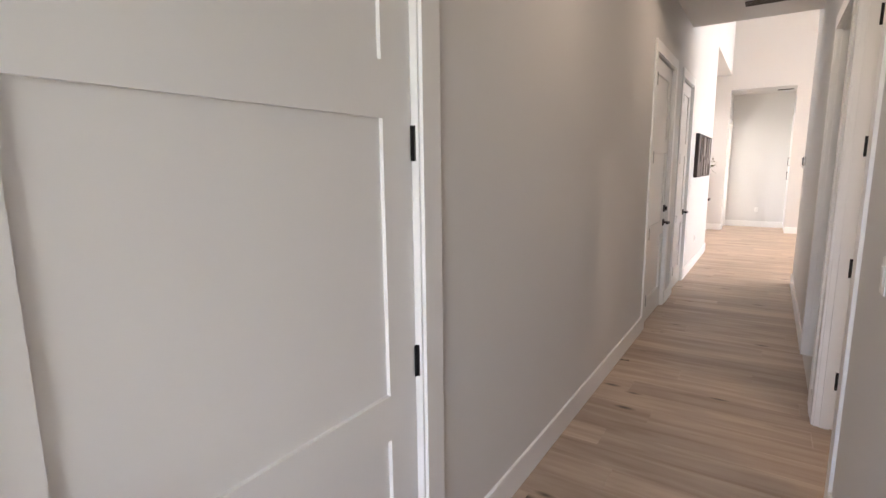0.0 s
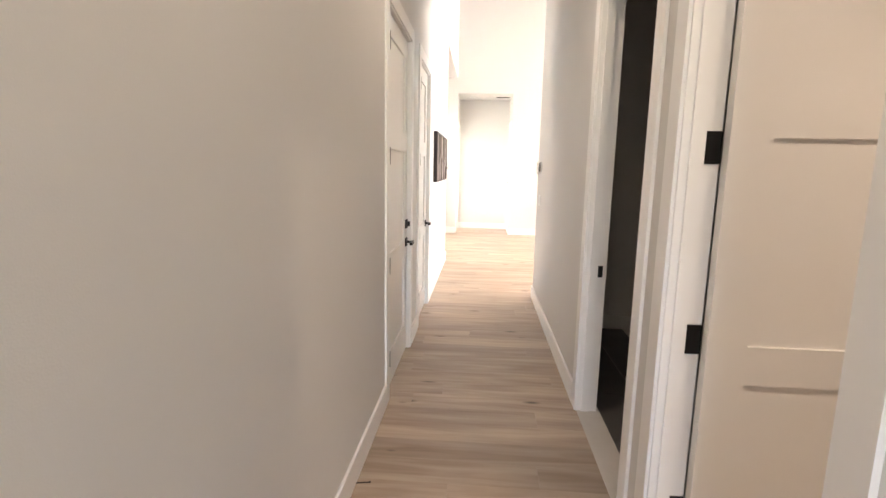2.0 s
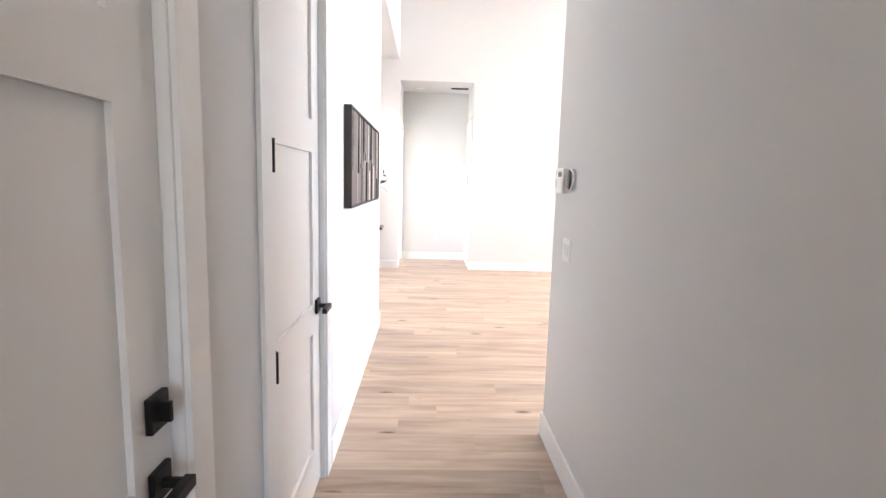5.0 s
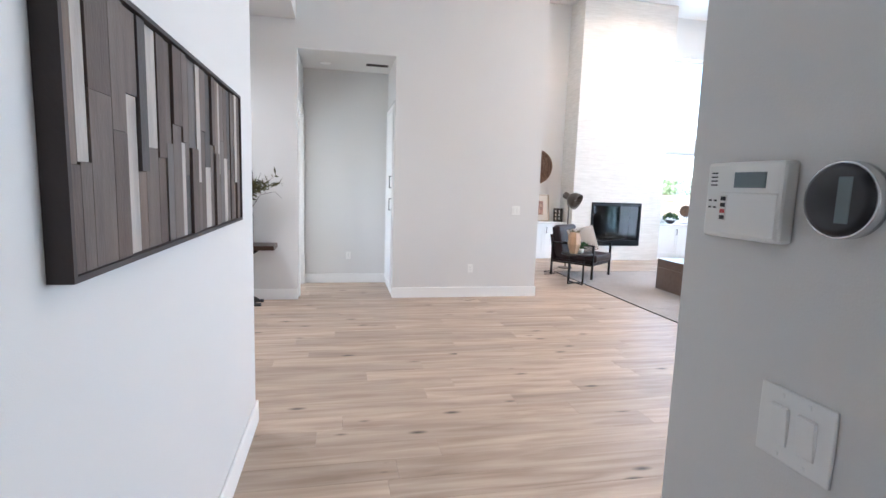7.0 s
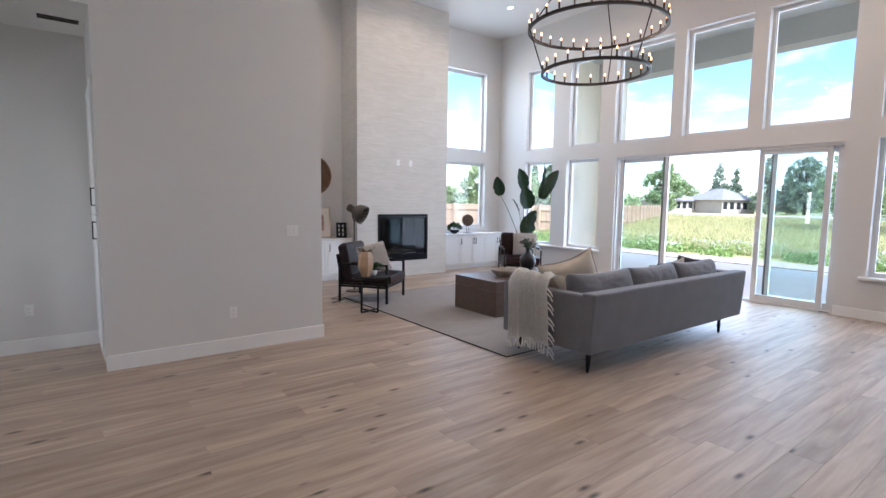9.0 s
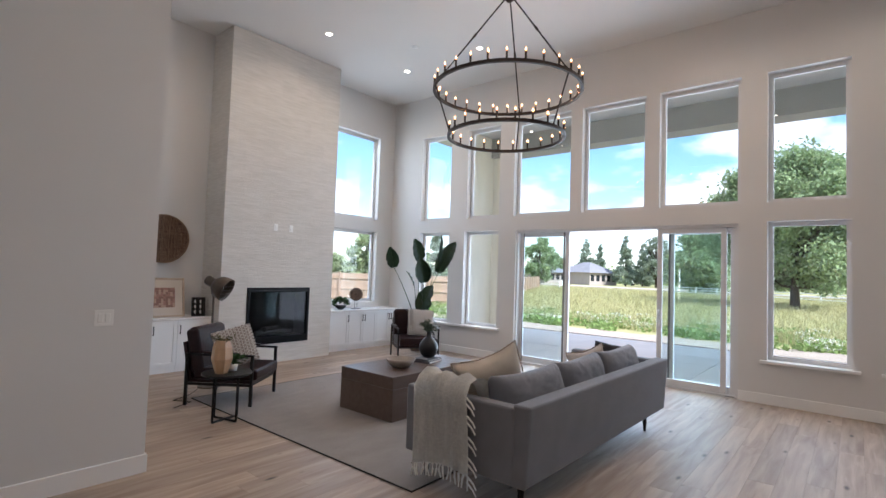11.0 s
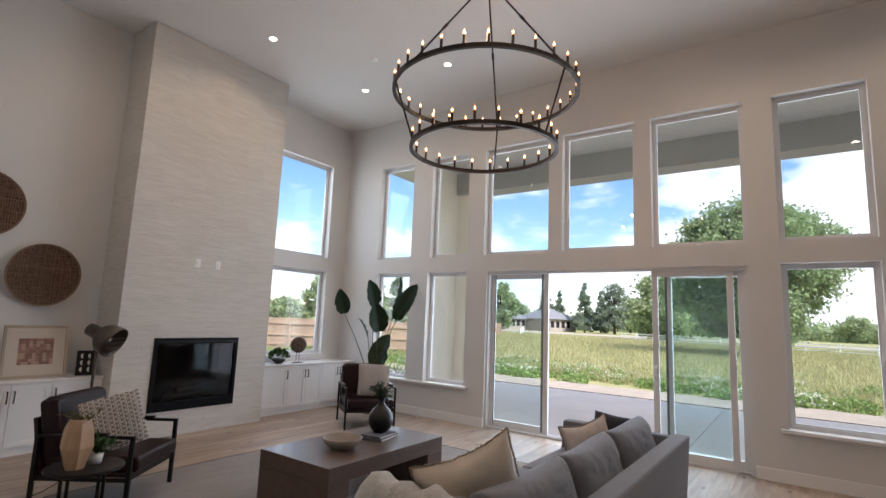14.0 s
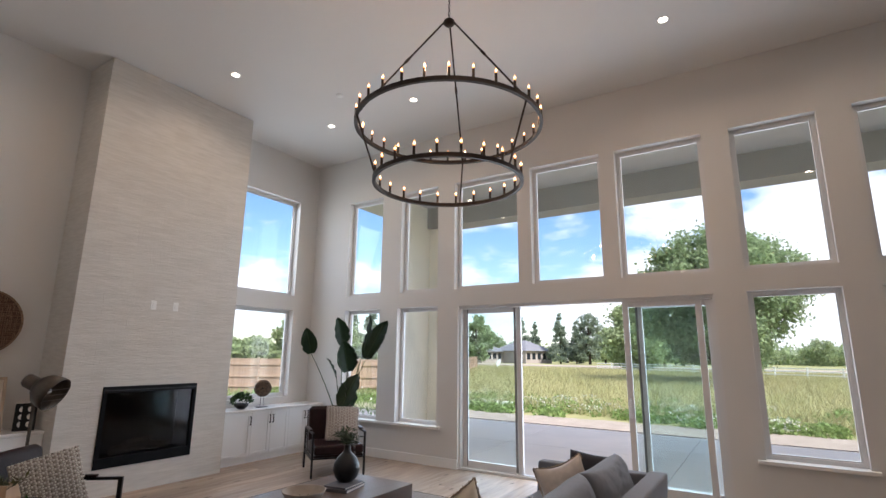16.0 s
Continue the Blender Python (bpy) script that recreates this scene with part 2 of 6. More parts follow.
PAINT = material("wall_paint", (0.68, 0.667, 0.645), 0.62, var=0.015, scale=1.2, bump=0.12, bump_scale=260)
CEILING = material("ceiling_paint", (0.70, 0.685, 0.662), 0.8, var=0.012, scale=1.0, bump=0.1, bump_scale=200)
TRIM = material("trim_paint", (0.84, 0.83, 0.81), 0.38, var=0.012, scale=3, bump=0.03, bump_scale=90)
DOOR = material("door_paint", (0.83, 0.815, 0.79), 0.36, var=0.012, scale=3, bump=0.03, bump_scale=90)
CABINET = material("cabinet_paint", (0.83, 0.83, 0.82), 0.35, var=0.012, scale=3, bump=0.03, bump_scale=90)
BLACK = material("black_metal", (0.016, 0.014, 0.013), 0.42, metal=0.6, var=0.2, scale=20, bump=0.05, bump_scale=200)
BRONZE = material("dark_bronze", (0.055, 0.04, 0.032), 0.5, metal=0.7, var=0.25, scale=14, bump=0.25, bump_scale=60)
PLASTIC = material("white_plastic", (0.82, 0.81, 0.78), 0.3, var=0.01, scale=5)
OAK_P, OAK_I = oak("oak_plank", False), oak("oak_floor_rest", True)
SUBFLOOR = material("subfloor", (0.12, 0.085, 0.06), 0.9, var=0.1)
TILE = material("ledger_tile", (0.67, 0.635, 0.585), 0.6, var=0.08, scale=5.0, bump=0.6, bump_scale=13.0, stretch=(0.75, 1.0, 8.0),
                second=(0.545, 0.51, 0.46), per_object=0.02, bump_dist=0.014, world_size=True)
GROUT = material("grout", (0.62, 0.59, 0.55), 0.9, var=0.05)
STONE_TOP = material("quartz_top", (0.80, 0.785, 0.76), 0.25, var=0.03, scale=6)
VINYL = material("window_vinyl", (0.68, 0.67, 0.665), 0.35, var=0.01, scale=5)
GLASS, GLASS_TINT = glass_mat("window_glass", (0.97, 0.985, 0.985)), glass_mat("door_glass", (0.90, 0.955, 0.96))
CLEAR = glass_mat("vase_glass", (0.95, 0.98, 0.97), thin=False)
FIRE_PANE = glass_mat("smoked_fire_glass", (0.45, 0.45, 0.46), gloss=0.02)
FIREGLASS = material("firebox_black", (0.008, 0.008, 0.009), 0.9, metal=1.0, var=0.1)
INSERT = material("matt_black_steel", (0.018, 0.018, 0.019), 0.6, metal=1.0, var=0.15, scale=12, bump=0.05, bump_scale=200)
SOFA = material("grey_upholstery", (0.195, 0.196, 0.216), 0.92, var=0.1, scale=5, bump=0.35, bump_scale=420, sheen=0.25)
LEATHER = material("oxblood_leather", (0.023, 0.008, 0.008), 0.30, var=0.25, scale=9, bump=0.25, bump_scale=130)
LEATHER.node_tree.nodes["Principled BSDF"].inputs["Specular IOR Level"].default_value = 0.22
TAN = material("tan_linen", (0.69, 0.61, 0.505), 0.9, var=0.08, scale=8, bump=0.3, bump_scale=300, sheen=0.2)
PINKISH = material("blush_linen", (0.68, 0.61, 0.55), 0.9, var=0.12, scale=14, bump=0.3, bump_scale=300, sheen=0.2)
CHARCOAL = material("charcoal_cloth", (0.045, 0.043, 0.05), 0.9, var=0.1, bump=0.3, bump_scale=300)
THROW = material("cream_knit", (0.88, 0.86, 0.81), 0.95, var=0.1, scale=40, bump=1.0, bump_scale=75, sheen=0.3, bump_dist=0.006)
RUG = material("greige_rug", (0.285, 0.25, 0.225), 0.96, var=0.12, scale=3, bump=0.8, bump_scale=160, stretch=(1, 2.2, 1), sheen=0.2)
RUG_EDGE = material("rug_binding", (0.035, 0.032, 0.03), 0.9, var=0.1)
WALNUT = material("brown_oak_table", (0.135, 0.093, 0.073), 0.36, var=0.2, scale=2.2, bump=0.25, bump_scale=22, stretch=(1, 9, 9),
                  second=(0.095, 0.062, 0.046))
DARKWOOD = material("live_edge_wood", (0.07, 0.036, 0.022), 0.4, var=0.3, scale=2.5, bump=0.3, bump_scale=18, stretch=(1, 8, 8))
PALEWOOD = material("pale_carved_wood", (0.52, 0.33, 0.185), 0.5, var=0.14, scale=4, bump=0.15, bump_scale=25, stretch=(6, 6, 1))
BOWLWOOD = material("grey_wood_bowl", (0.38, 0.325, 0.275), 0.6, var=0.2, scale=5, bump=0.3, bump_scale=30)
DISCWOOD = material("speckled_disc", (0.20, 0.135, 0.095), 0.8, var=0.35, scale=26, bump=0.6, bump_scale=60)
WICKER = material("woven_wicker", (0.13, 0.062, 0.036), 0.75, var=0.3, scale=40, bump=0.4, bump_scale=120)
WICKER_LIGHT = material("wicker_rim", (0.29, 0.18, 0.11), 0.75, var=0.25, scale=30, bump=0.4, bump_scale=120)
BOUCLE = material("boucle_cream", (0.76, 0.71, 0.64), 0.95, var=0.1, scale=25, bump=0.7, bump_scale=120, sheen=0.3)
TAUPE = material("taupe_wool", (0.36, 0.305, 0.265), 0.95, var=0.1, scale=25, bump=0.6, bump_scale=120)
CERAMIC = material("black_ceramic", (0.006, 0.006, 0.007), 0.3, var=0.1, scale=10)
LAMPMETAL = material("aged_pewter", (0.13, 0.105, 0.085), 0.4, metal=0.8, var=0.2, scale=12)
LEAF = material("deep_green_leaf", (0.018, 0.052, 0.016), 0.34, var=0.2, scale=8, bump=0.2, bump_scale=50, stretch=(1, 6, 1))
STEM = material("green_stem", (0.05, 0.10, 0.03), 0.5, var=0.2)
SUCC = material("succulent_green", (0.035, 0.11, 0.02), 0.5, var=0.35, scale=30, island=0.3)
DRY = material("dried_sprig", (0.13, 0.12, 0.045), 0.7, var=0.25, scale=20, island=0.3)
SAGE = material("sage_sprig", (0.10, 0.14, 0.085), 0.6, var=0.25, scale=20, island=0.3)
MIRROR = material("mirror_silver", (0.92, 0.93, 0.93), 0.02, metal=1.0, var=0.0)
PALE_FRAME = material("pale_frame_wood", (0.47, 0.375, 0.28), 0.6, var=0.12, scale=6, bump=0.15, bump_scale=40)
PAPER = material("paper_white", (0.78, 0.75, 0.70), 0.7, var=0.03)
BOOK = material("slate_book_cloth", (0.14, 0.14, 0.16), 0.7, var=0.1)
BULB = glow("bulb_glow", (1.0, 0.66, 0.36), 7.0)
BULB_RIM = glow("bulb_amber", (1.0, 0.38, 0.10), 1.5)
CAN_GLOW = glow("can_glow", (1.0, 0.86, 0.68), 5.0)
STUCCO = material("cream_stucco", (0.90, 0.84, 0.70), 0.9, var=0.04, scale=3, bump=0.5, bump_scale=140)
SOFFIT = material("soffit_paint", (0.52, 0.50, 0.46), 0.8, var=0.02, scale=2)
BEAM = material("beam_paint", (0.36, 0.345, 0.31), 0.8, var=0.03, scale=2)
CONCRETE = material("patio_concrete", (0.85, 0.74, 0.65), 0.8, var=0.06, scale=1.3, bump=0.25, bump_scale=90)
EDGING = material("weathered_board", (0.07, 0.055, 0.045), 0.9, var=0.3, scale=4, bump=0.5, bump_scale=40)
DIRT = material("dry_dirt", (0.43, 0.36, 0.29), 0.95, var=0.12, scale=2.2, bump=0.8, bump_scale=30, bump_dist=0.03)
FIELD = material("field_ground", (0.40, 0.35, 0.17), 0.95, var=0.2, scale=0.35, bump=0.7, bump_scale=8, second=(0.22, 0.25, 0.075), bump_dist=0.05)
GRASS = foliage("meadow_grass", (0.53, 0.46, 0.265))
CLOVER = foliage("clover_green", (0.29, 0.37, 0.14))
FLOWER = material("white_flower", (0.75, 0.76, 0.66), 0.8, var=0.1)
BARK = material("bark", (0.10, 0.075, 0.055), 0.95, var=0.25, scale=6, bump=0.8, bump_scale=25)
# distance haze is mixed into these crown colours, paler than the leaves themselves
CROWN = foliage("broadleaf_crown", (0.35, 0.405, 0.23))
CROWN_PALE = foliage("pale_crown", (0.40, 0.44, 0.25))
CONIFER_HAZED = foliage("hazed_conifer_crown", (0.30, 0.33, 0.26))
FENCEWOOD = material("cedar_fence", (0.45, 0.32, 0.225), 0.85, var=0.15, scale=2, bump=0.3, bump_scale=30, per_object=0.12)
WHITEFENCE = material("white_vinyl_fence", (0.8, 0.8, 0.78), 0.5, var=0.03)
ROOF = material("grey_shingle", (0.22, 0.22, 0.235), 0.9, var=0.15, scale=1.5, bump=0.5, bump_scale=8)
HOUSEWALL = material("far_house_wall", (0.42, 0.36, 0.32), 0.85, var=0.06, scale=1)
DARKGLASS = material("dark_window", (0.03, 0.035, 0.04), 0.15, var=0.1)
RED = material("red_mark", (0.5, 0.05, 0.05), 0.5, var=0.02)
DARKPLASTIC = material("dark_plastic", (0.02, 0.02, 0.023), 0.3, var=0.05)
STEEL = material("brushed_steel", (0.72, 0.73, 0.74), 0.25, metal=1.0, var=0.03)
SCREEN_AND_GLINT = material("grey_screen_and_glint", (0.20, 0.24, 0.25), 0.15, var=0.05)
SLATE = material("slate_tile", (0.10, 0.098, 0.098), 0.5, var=0.12, scale=5, bump=0.15, bump_scale=60, per_object=0.06)


# ---- shared building helpers ----
def box(bm, x0, x1, y0, y1, z0, z1, m=None):
    v = [bm.verts.new((x, y, z)) for z in (z0, z1) for y in (y0, y1) for x in (x0, x1)]
    if m is not None:
        for p in v:
            p.co = m @ p.co
    for f in ((0, 2, 3, 1), (4, 5, 7, 6), (0, 1, 5, 4), (2, 6, 7, 3), (0, 4, 6, 2), (1, 3, 7, 5)):
        bm.faces.new([v[i] for i in f])
    return v


def boxed(*dims, bevel=0.0, segments=2, m=None):
    bm = bmesh.new()
    box(bm, *dims, m)
    if bevel:
        bmesh.ops.bevel(bm, geom=bm.edges[:], offset=bevel, segments=segments, profile=0.5, affect="EDGES")
    return bm


def tube(bm, points, radius, sides=8, taper=None, cap=True):
    """A round bar along points."""
    rings = []
    pts = [Vector(p) for p in points]
    for i, p in enumerate(pts):
        d = (pts[min(i + 1, len(pts) - 1)] - pts[max(i - 1, 0)]).normalized()
        side = d.cross(Vector((0, 0, 1)))
        side = side.normalized() if side.length > 1e-3 else Vector((1, 0, 0))
        up = side.cross(d)
        r = radius if taper is None else radius + (taper - radius) * i / (len(pts) - 1)
        rings.append([bm.verts.new(p + (side * math.cos(a) + up * math.sin(a)) * r)
                      for a in (2 * math.pi * k / sides for k in range(sides))])
    for a, b in zip(rings, rings[1:]):
        for k in range(sides):
            bm.faces.new((a[k], a[(k + 1) % sides], b[(k + 1) % sides], b[k]))
    if cap:
        bm.faces.new(rings[0][::-1])
        bm.faces.new(rings[-1])


def lathe(bm, profile, sides=24, centre=(0, 0, 0), axis=None):
    """Turns a profile of (radius, height) about z, or about another axis given as a matrix."""
    m = axis or Matrix.Identity(4)
    c = Vector(centre)
    rings = []
    for r, z in profile:
        if r < 1e-5:
            rings.append([bm.verts.new(c + m @ Vector((0, 0, z)))])
        else:
            rings.append([bm.verts.new(c + m @ Vector((r * math.cos(a), r * math.sin(a), z)))
                          for a in (2 * math.pi * k / sides for k in range(sides))])
    for a, b in zip(rings, rings[1:]):
        for k in range(sides):
            j = (k + 1) % sides
            f = [a[k % len(a)], a[j % len(a)], b[j % len(b)], b[k % len(b)]]
            f = list(dict.fromkeys(f))
            if len(f) > 2:
                bm.faces.new(f)


def ring_band(bm, r, h, w, sides=48, centre=(0, 0, 0)):
    lathe(bm, [(r - w / 2, -h / 2), (r + w / 2, -h / 2), (r + w / 2, h / 2), (r - w / 2, h / 2), (r - w / 2, -h / 2)], sides, centre)


def mesh_of(name, bm, mat, smooth=False):
    bmesh.ops.recalc_face_normals(bm, faces=bm.faces[:])
    me = bpy.data.meshes.new(name)
    bm.to_mesh(me)
    bm.free()
    me.materials.append(mat)
    if smooth:
        for p in me.polygons:
            p.use_smooth = True
    return me


def part(name, bm, mat, parent, label="", smooth=False):
    ob = new(name, mesh_of(name, bm, mat, smooth))
    ob.parent = parent
    return tagged(ob, label) if label else ob


def piece(name, mesh, parent, m=None):
    """An object on a shared mesh, for pieces."""
    ob = new(name, mesh)
    ob.parent = parent
    if m is not None:
        ob.matrix_local = m
    return ob


def thing(name, label, category, m=None, group="", kind=""):
    ob = tagged(new(name), label, category, group, kind)
    ob.empty_display_size = 0.1
    if m is not None:
        ob.matrix_basis = m
    return ob


def structure(name, bm, mat, label, category="wall", smooth=False):
    return tagged(new(name, mesh_of(name, bm, mat, smooth)), label, category, kind="structure")


def slab_with_holes(axis, plane, thick, a0, a1, z0, z1, holes):
    """A wall of the given thickness across axis ('x' or 'y') from plane, along a0..a1, with holes (a0, a1, z0, z1) cut through."""
    av = sorted({a0, a1, *(v for h in holes for v in h[:2])})
    zv = sorted({z0, z1, *(v for h in holes for v in h[2:])})
    av, zv = [v for v in av if a0 <= v <= a1], [v for v in zv if z0 <= v <= z1]
    na, nz = len(av) - 1, len(zv) - 1

    def solid(i, j):
        if not (0 <= i < na and 0 <= j < nz):
            return False
        a, z = (av[i] + av[i + 1]) / 2, (zv[j] + zv[j + 1]) / 2
        return not any(h[0] < a < h[1] and h[2] < z < h[3] for h in holes)
    bm = bmesh.new()
    cache = {}

    def vert(i, j, k):
        if (i, j, k) not in cache:
            p, a = plane + thick * k, av[i]
            cache[i, j, k] = bm.verts.new((p, a, zv[j]) if axis == "x" else (a, p, zv[j]))
        return cache[i, j, k]
    for i in range(na):
        for j in range(nz):
            if not solid(i, j):
                continue
            for k in (0, 1):
                bm.faces.new([vert(i, j, k), vert(i + 1, j, k), vert(i + 1, j + 1, k), vert(i, j + 1, k)])
            for di, dj, e in ((-1, 0, ((i, j), (i, j + 1))), (1, 0, ((i + 1, j), (i + 1, j + 1))), (0, -1, ((i, j), (i + 1, j))), (0, 1, ((i, j + 1), (i + 1, j + 1)))):
                if not solid(i + di, j + dj):
                    (p, q), (r, s) = e
                    bm.faces.new([vert(p, q, 0), vert(r, s, 0), vert(r, s, 1), vert(p, q, 1)])
    return bm


# ---- the shell ----
HW, HE = -0.85, 0.36            # hall wall faces
NY, EX = 17.73, 8.889           # north and east faces of the great room
FAR = 13.72                     # far wall facing the hall
DOOR_H = 2.45
D0 = (0.672, 1.807)
D1, D2 = (5.265, 6.225), (6.775, 7.60)
OA, OB = (3.12, 3.97), (4.27, 5.26)

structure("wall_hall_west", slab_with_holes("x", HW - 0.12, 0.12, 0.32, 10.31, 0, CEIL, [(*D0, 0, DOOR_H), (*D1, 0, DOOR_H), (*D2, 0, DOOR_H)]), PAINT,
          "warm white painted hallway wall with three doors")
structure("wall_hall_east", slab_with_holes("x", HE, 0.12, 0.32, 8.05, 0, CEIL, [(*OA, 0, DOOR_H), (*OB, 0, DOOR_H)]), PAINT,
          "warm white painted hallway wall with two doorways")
structure("wall_bedroom_north", slab_with_holes("y", 0.20, 0.12, -2.6, 2.2, 0, 3.17, [(-0.80, 0.32, 0, DOOR_H)]), PAINT, "painted wall around the bedroom doorway")
# unseen wall; its opening is added along with the bedroom fill light
structure("wall_bedroom_south", slab_with_holes("y", -2.62, 0.12, -2.6, 2.2, 0, 2.8, [(-1.0, 1.0, 0.9, 2.4)]), PAINT, "unseen painted bedroom wall with an added opening")
structure("wall_bedroom_west", boxed(-2.72, -2.6, -2.62, 0.32, 0, 2.8), PAINT, "plain painted bedroom wall")
structure("wall_bedroom_east", boxed(2.2, 2.32, -2.62, 4.05, 0, 3.17), PAINT, "plain painted side room wall")
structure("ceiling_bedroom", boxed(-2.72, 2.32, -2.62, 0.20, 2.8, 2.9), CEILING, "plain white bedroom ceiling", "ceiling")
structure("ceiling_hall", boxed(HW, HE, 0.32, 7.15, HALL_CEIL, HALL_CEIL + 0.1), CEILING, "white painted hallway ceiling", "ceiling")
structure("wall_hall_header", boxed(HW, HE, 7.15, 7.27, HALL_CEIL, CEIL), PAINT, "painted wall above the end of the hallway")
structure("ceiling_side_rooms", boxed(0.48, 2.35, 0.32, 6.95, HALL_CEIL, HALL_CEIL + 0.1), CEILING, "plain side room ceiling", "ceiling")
structure("wall_pantry_south", boxed(0.48, 2.35, 4.05, 4.17, 0, HALL_CEIL), PAINT, "plain painted wall between two side rooms")
structure("wall_pantry_east", boxed(2.2, 2.35, 4.17, 6.95, 0, CEIL), PAINT, "painted laundry room wall behind the cabinets")
structure("wall_pantry_north", boxed(0.48, 2.35, 6.95, 7.07, 0, CEIL), PAINT, "painted laundry room wall with round baskets")
structure("wall_south", boxed(2.35, EX + 0.2, 3.88, 4.0, 0, CEIL), PAINT, "plain painted great room wall")
structure("wall_side_upper", boxed(2.2, 2.35, 3.88, 4.17, 0, CEIL), PAINT, "plain painted wall return")
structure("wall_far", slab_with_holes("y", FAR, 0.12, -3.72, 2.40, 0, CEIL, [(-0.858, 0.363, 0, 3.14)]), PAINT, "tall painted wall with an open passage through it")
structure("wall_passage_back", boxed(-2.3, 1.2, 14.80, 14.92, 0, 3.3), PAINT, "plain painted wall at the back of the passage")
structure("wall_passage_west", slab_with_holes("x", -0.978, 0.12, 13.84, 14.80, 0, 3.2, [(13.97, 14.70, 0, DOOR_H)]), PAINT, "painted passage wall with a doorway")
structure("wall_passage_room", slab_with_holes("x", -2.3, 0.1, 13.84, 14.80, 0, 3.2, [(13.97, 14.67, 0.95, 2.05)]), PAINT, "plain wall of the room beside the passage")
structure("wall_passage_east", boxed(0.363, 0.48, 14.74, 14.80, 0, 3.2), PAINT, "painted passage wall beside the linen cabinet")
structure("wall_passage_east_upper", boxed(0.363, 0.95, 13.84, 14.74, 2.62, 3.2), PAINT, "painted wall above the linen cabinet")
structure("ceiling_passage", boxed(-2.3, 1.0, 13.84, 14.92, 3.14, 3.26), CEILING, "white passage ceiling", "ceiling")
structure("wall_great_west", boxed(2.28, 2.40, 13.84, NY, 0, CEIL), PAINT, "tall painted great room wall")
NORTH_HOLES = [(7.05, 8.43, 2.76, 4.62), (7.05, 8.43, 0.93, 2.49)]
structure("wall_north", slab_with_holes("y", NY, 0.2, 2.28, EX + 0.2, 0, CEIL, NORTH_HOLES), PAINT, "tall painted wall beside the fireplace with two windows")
UPPER = [(16.0, 16.83), (14.77, 15.56), (13.29, 14.44), (12.0, 13.075), (10.675, 11.79), (9.455, 10.36), (8.15, 9.12)]
Z_UP, Z_LOW, Z_SILL = (2.75, 4.58), 2.485, 0.585
LOWER = [(16.0, 16.83), (14.76, 15.6), (9.455, 10.36), (8.15, 9.12)]
SLIDER = (10.70, 14.37)
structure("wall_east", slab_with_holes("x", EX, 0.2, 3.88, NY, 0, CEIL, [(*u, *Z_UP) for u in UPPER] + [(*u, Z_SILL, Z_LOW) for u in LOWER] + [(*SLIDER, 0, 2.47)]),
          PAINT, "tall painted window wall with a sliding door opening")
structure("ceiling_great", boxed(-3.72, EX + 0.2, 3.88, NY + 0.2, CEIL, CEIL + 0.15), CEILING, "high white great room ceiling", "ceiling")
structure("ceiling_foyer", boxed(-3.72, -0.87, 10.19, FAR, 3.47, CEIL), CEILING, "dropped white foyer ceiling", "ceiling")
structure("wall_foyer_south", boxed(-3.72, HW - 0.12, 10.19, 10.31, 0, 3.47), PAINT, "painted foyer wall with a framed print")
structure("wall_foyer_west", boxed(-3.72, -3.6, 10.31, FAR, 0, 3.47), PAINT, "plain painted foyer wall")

# baseboards and casings
BB = 0.14


def baseboard(x0, x1, y0, y1):
    bm = boxed(x0, x1, y0, y1, 0, BB)
    top = [e for e in bm.edges if all(v.co.z > BB - 1e-4 for v in e.verts)]
    bmesh.ops.bevel(bm, geom=top, offset=0.005, segments=1, affect="EDGES")
    return structure("baseboard", bm, TRIM, "white painted baseboard along the wall", "baseboard")


T = 0.016
for y0, y1 in ((0.32, D0[0] - 0.1), (D0[1] + 0.1, D1[0] - 0.1), (D1[1] + 0.102, D2[0] - 0.102), (D2[1] + 0.102, 10.31 + T)):
    baseboard(HW, HW + T, y0, y1)
baseboard(-3.6, HW, 10.31, 10.31 + T)
for y0, y1 in ((0.32, OA[0] - 0.102), (OA[1] + 0.102, OB[0] - 0.102), (OB[1] + 0.102, 8.05 + T)):
    baseboard(HE - T, HE, y0, y1)
baseboard(HE, 0.48 + T, 8.05, 8.05 + T)
baseboard(-3.6, -0.858, FAR - T, FAR)
baseboard(0.363, 2.40 + T, FAR - T, FAR)
baseboard(2.40, 2.40 + T, FAR, 17.28)
baseboard(-0.858, 0.363, 14.80 - T, 14.80)
baseboard(EX - T, EX, 14.37, 17.28)
baseboard(EX - T, EX, 4.0, 10.70)
baseboard(0.6, 2.2, 6.95 - T, 6.95)


def casing(name, axis, face, out, a0, a1, top, label="white painted door casing"):
    """Flat casing round an opening on one wall face. out: the way it stands off the wall."""
    w, t = 0.09, 0.014
    bm = bmesh.new()

    def bar(p0, p1, z0, z1, d):
        lo, hi = sorted((face, face + out * d))
        if axis == "x":
            box(bm, lo, hi, p0, p1, z0, z1)
        else:
            box(bm, p0, p1, lo, hi, z0, z1)
    bar(a0 - w, a0 + 0.004, 0, top + w, t)
    bar(a1 - 0.004, a1 + w, 0, top + w, t)
    bar(a0 + 0.004, a1 - 0.004, top - 0.004, top + w, t)
    return structure(name, bm, TRIM, label, "door casing")


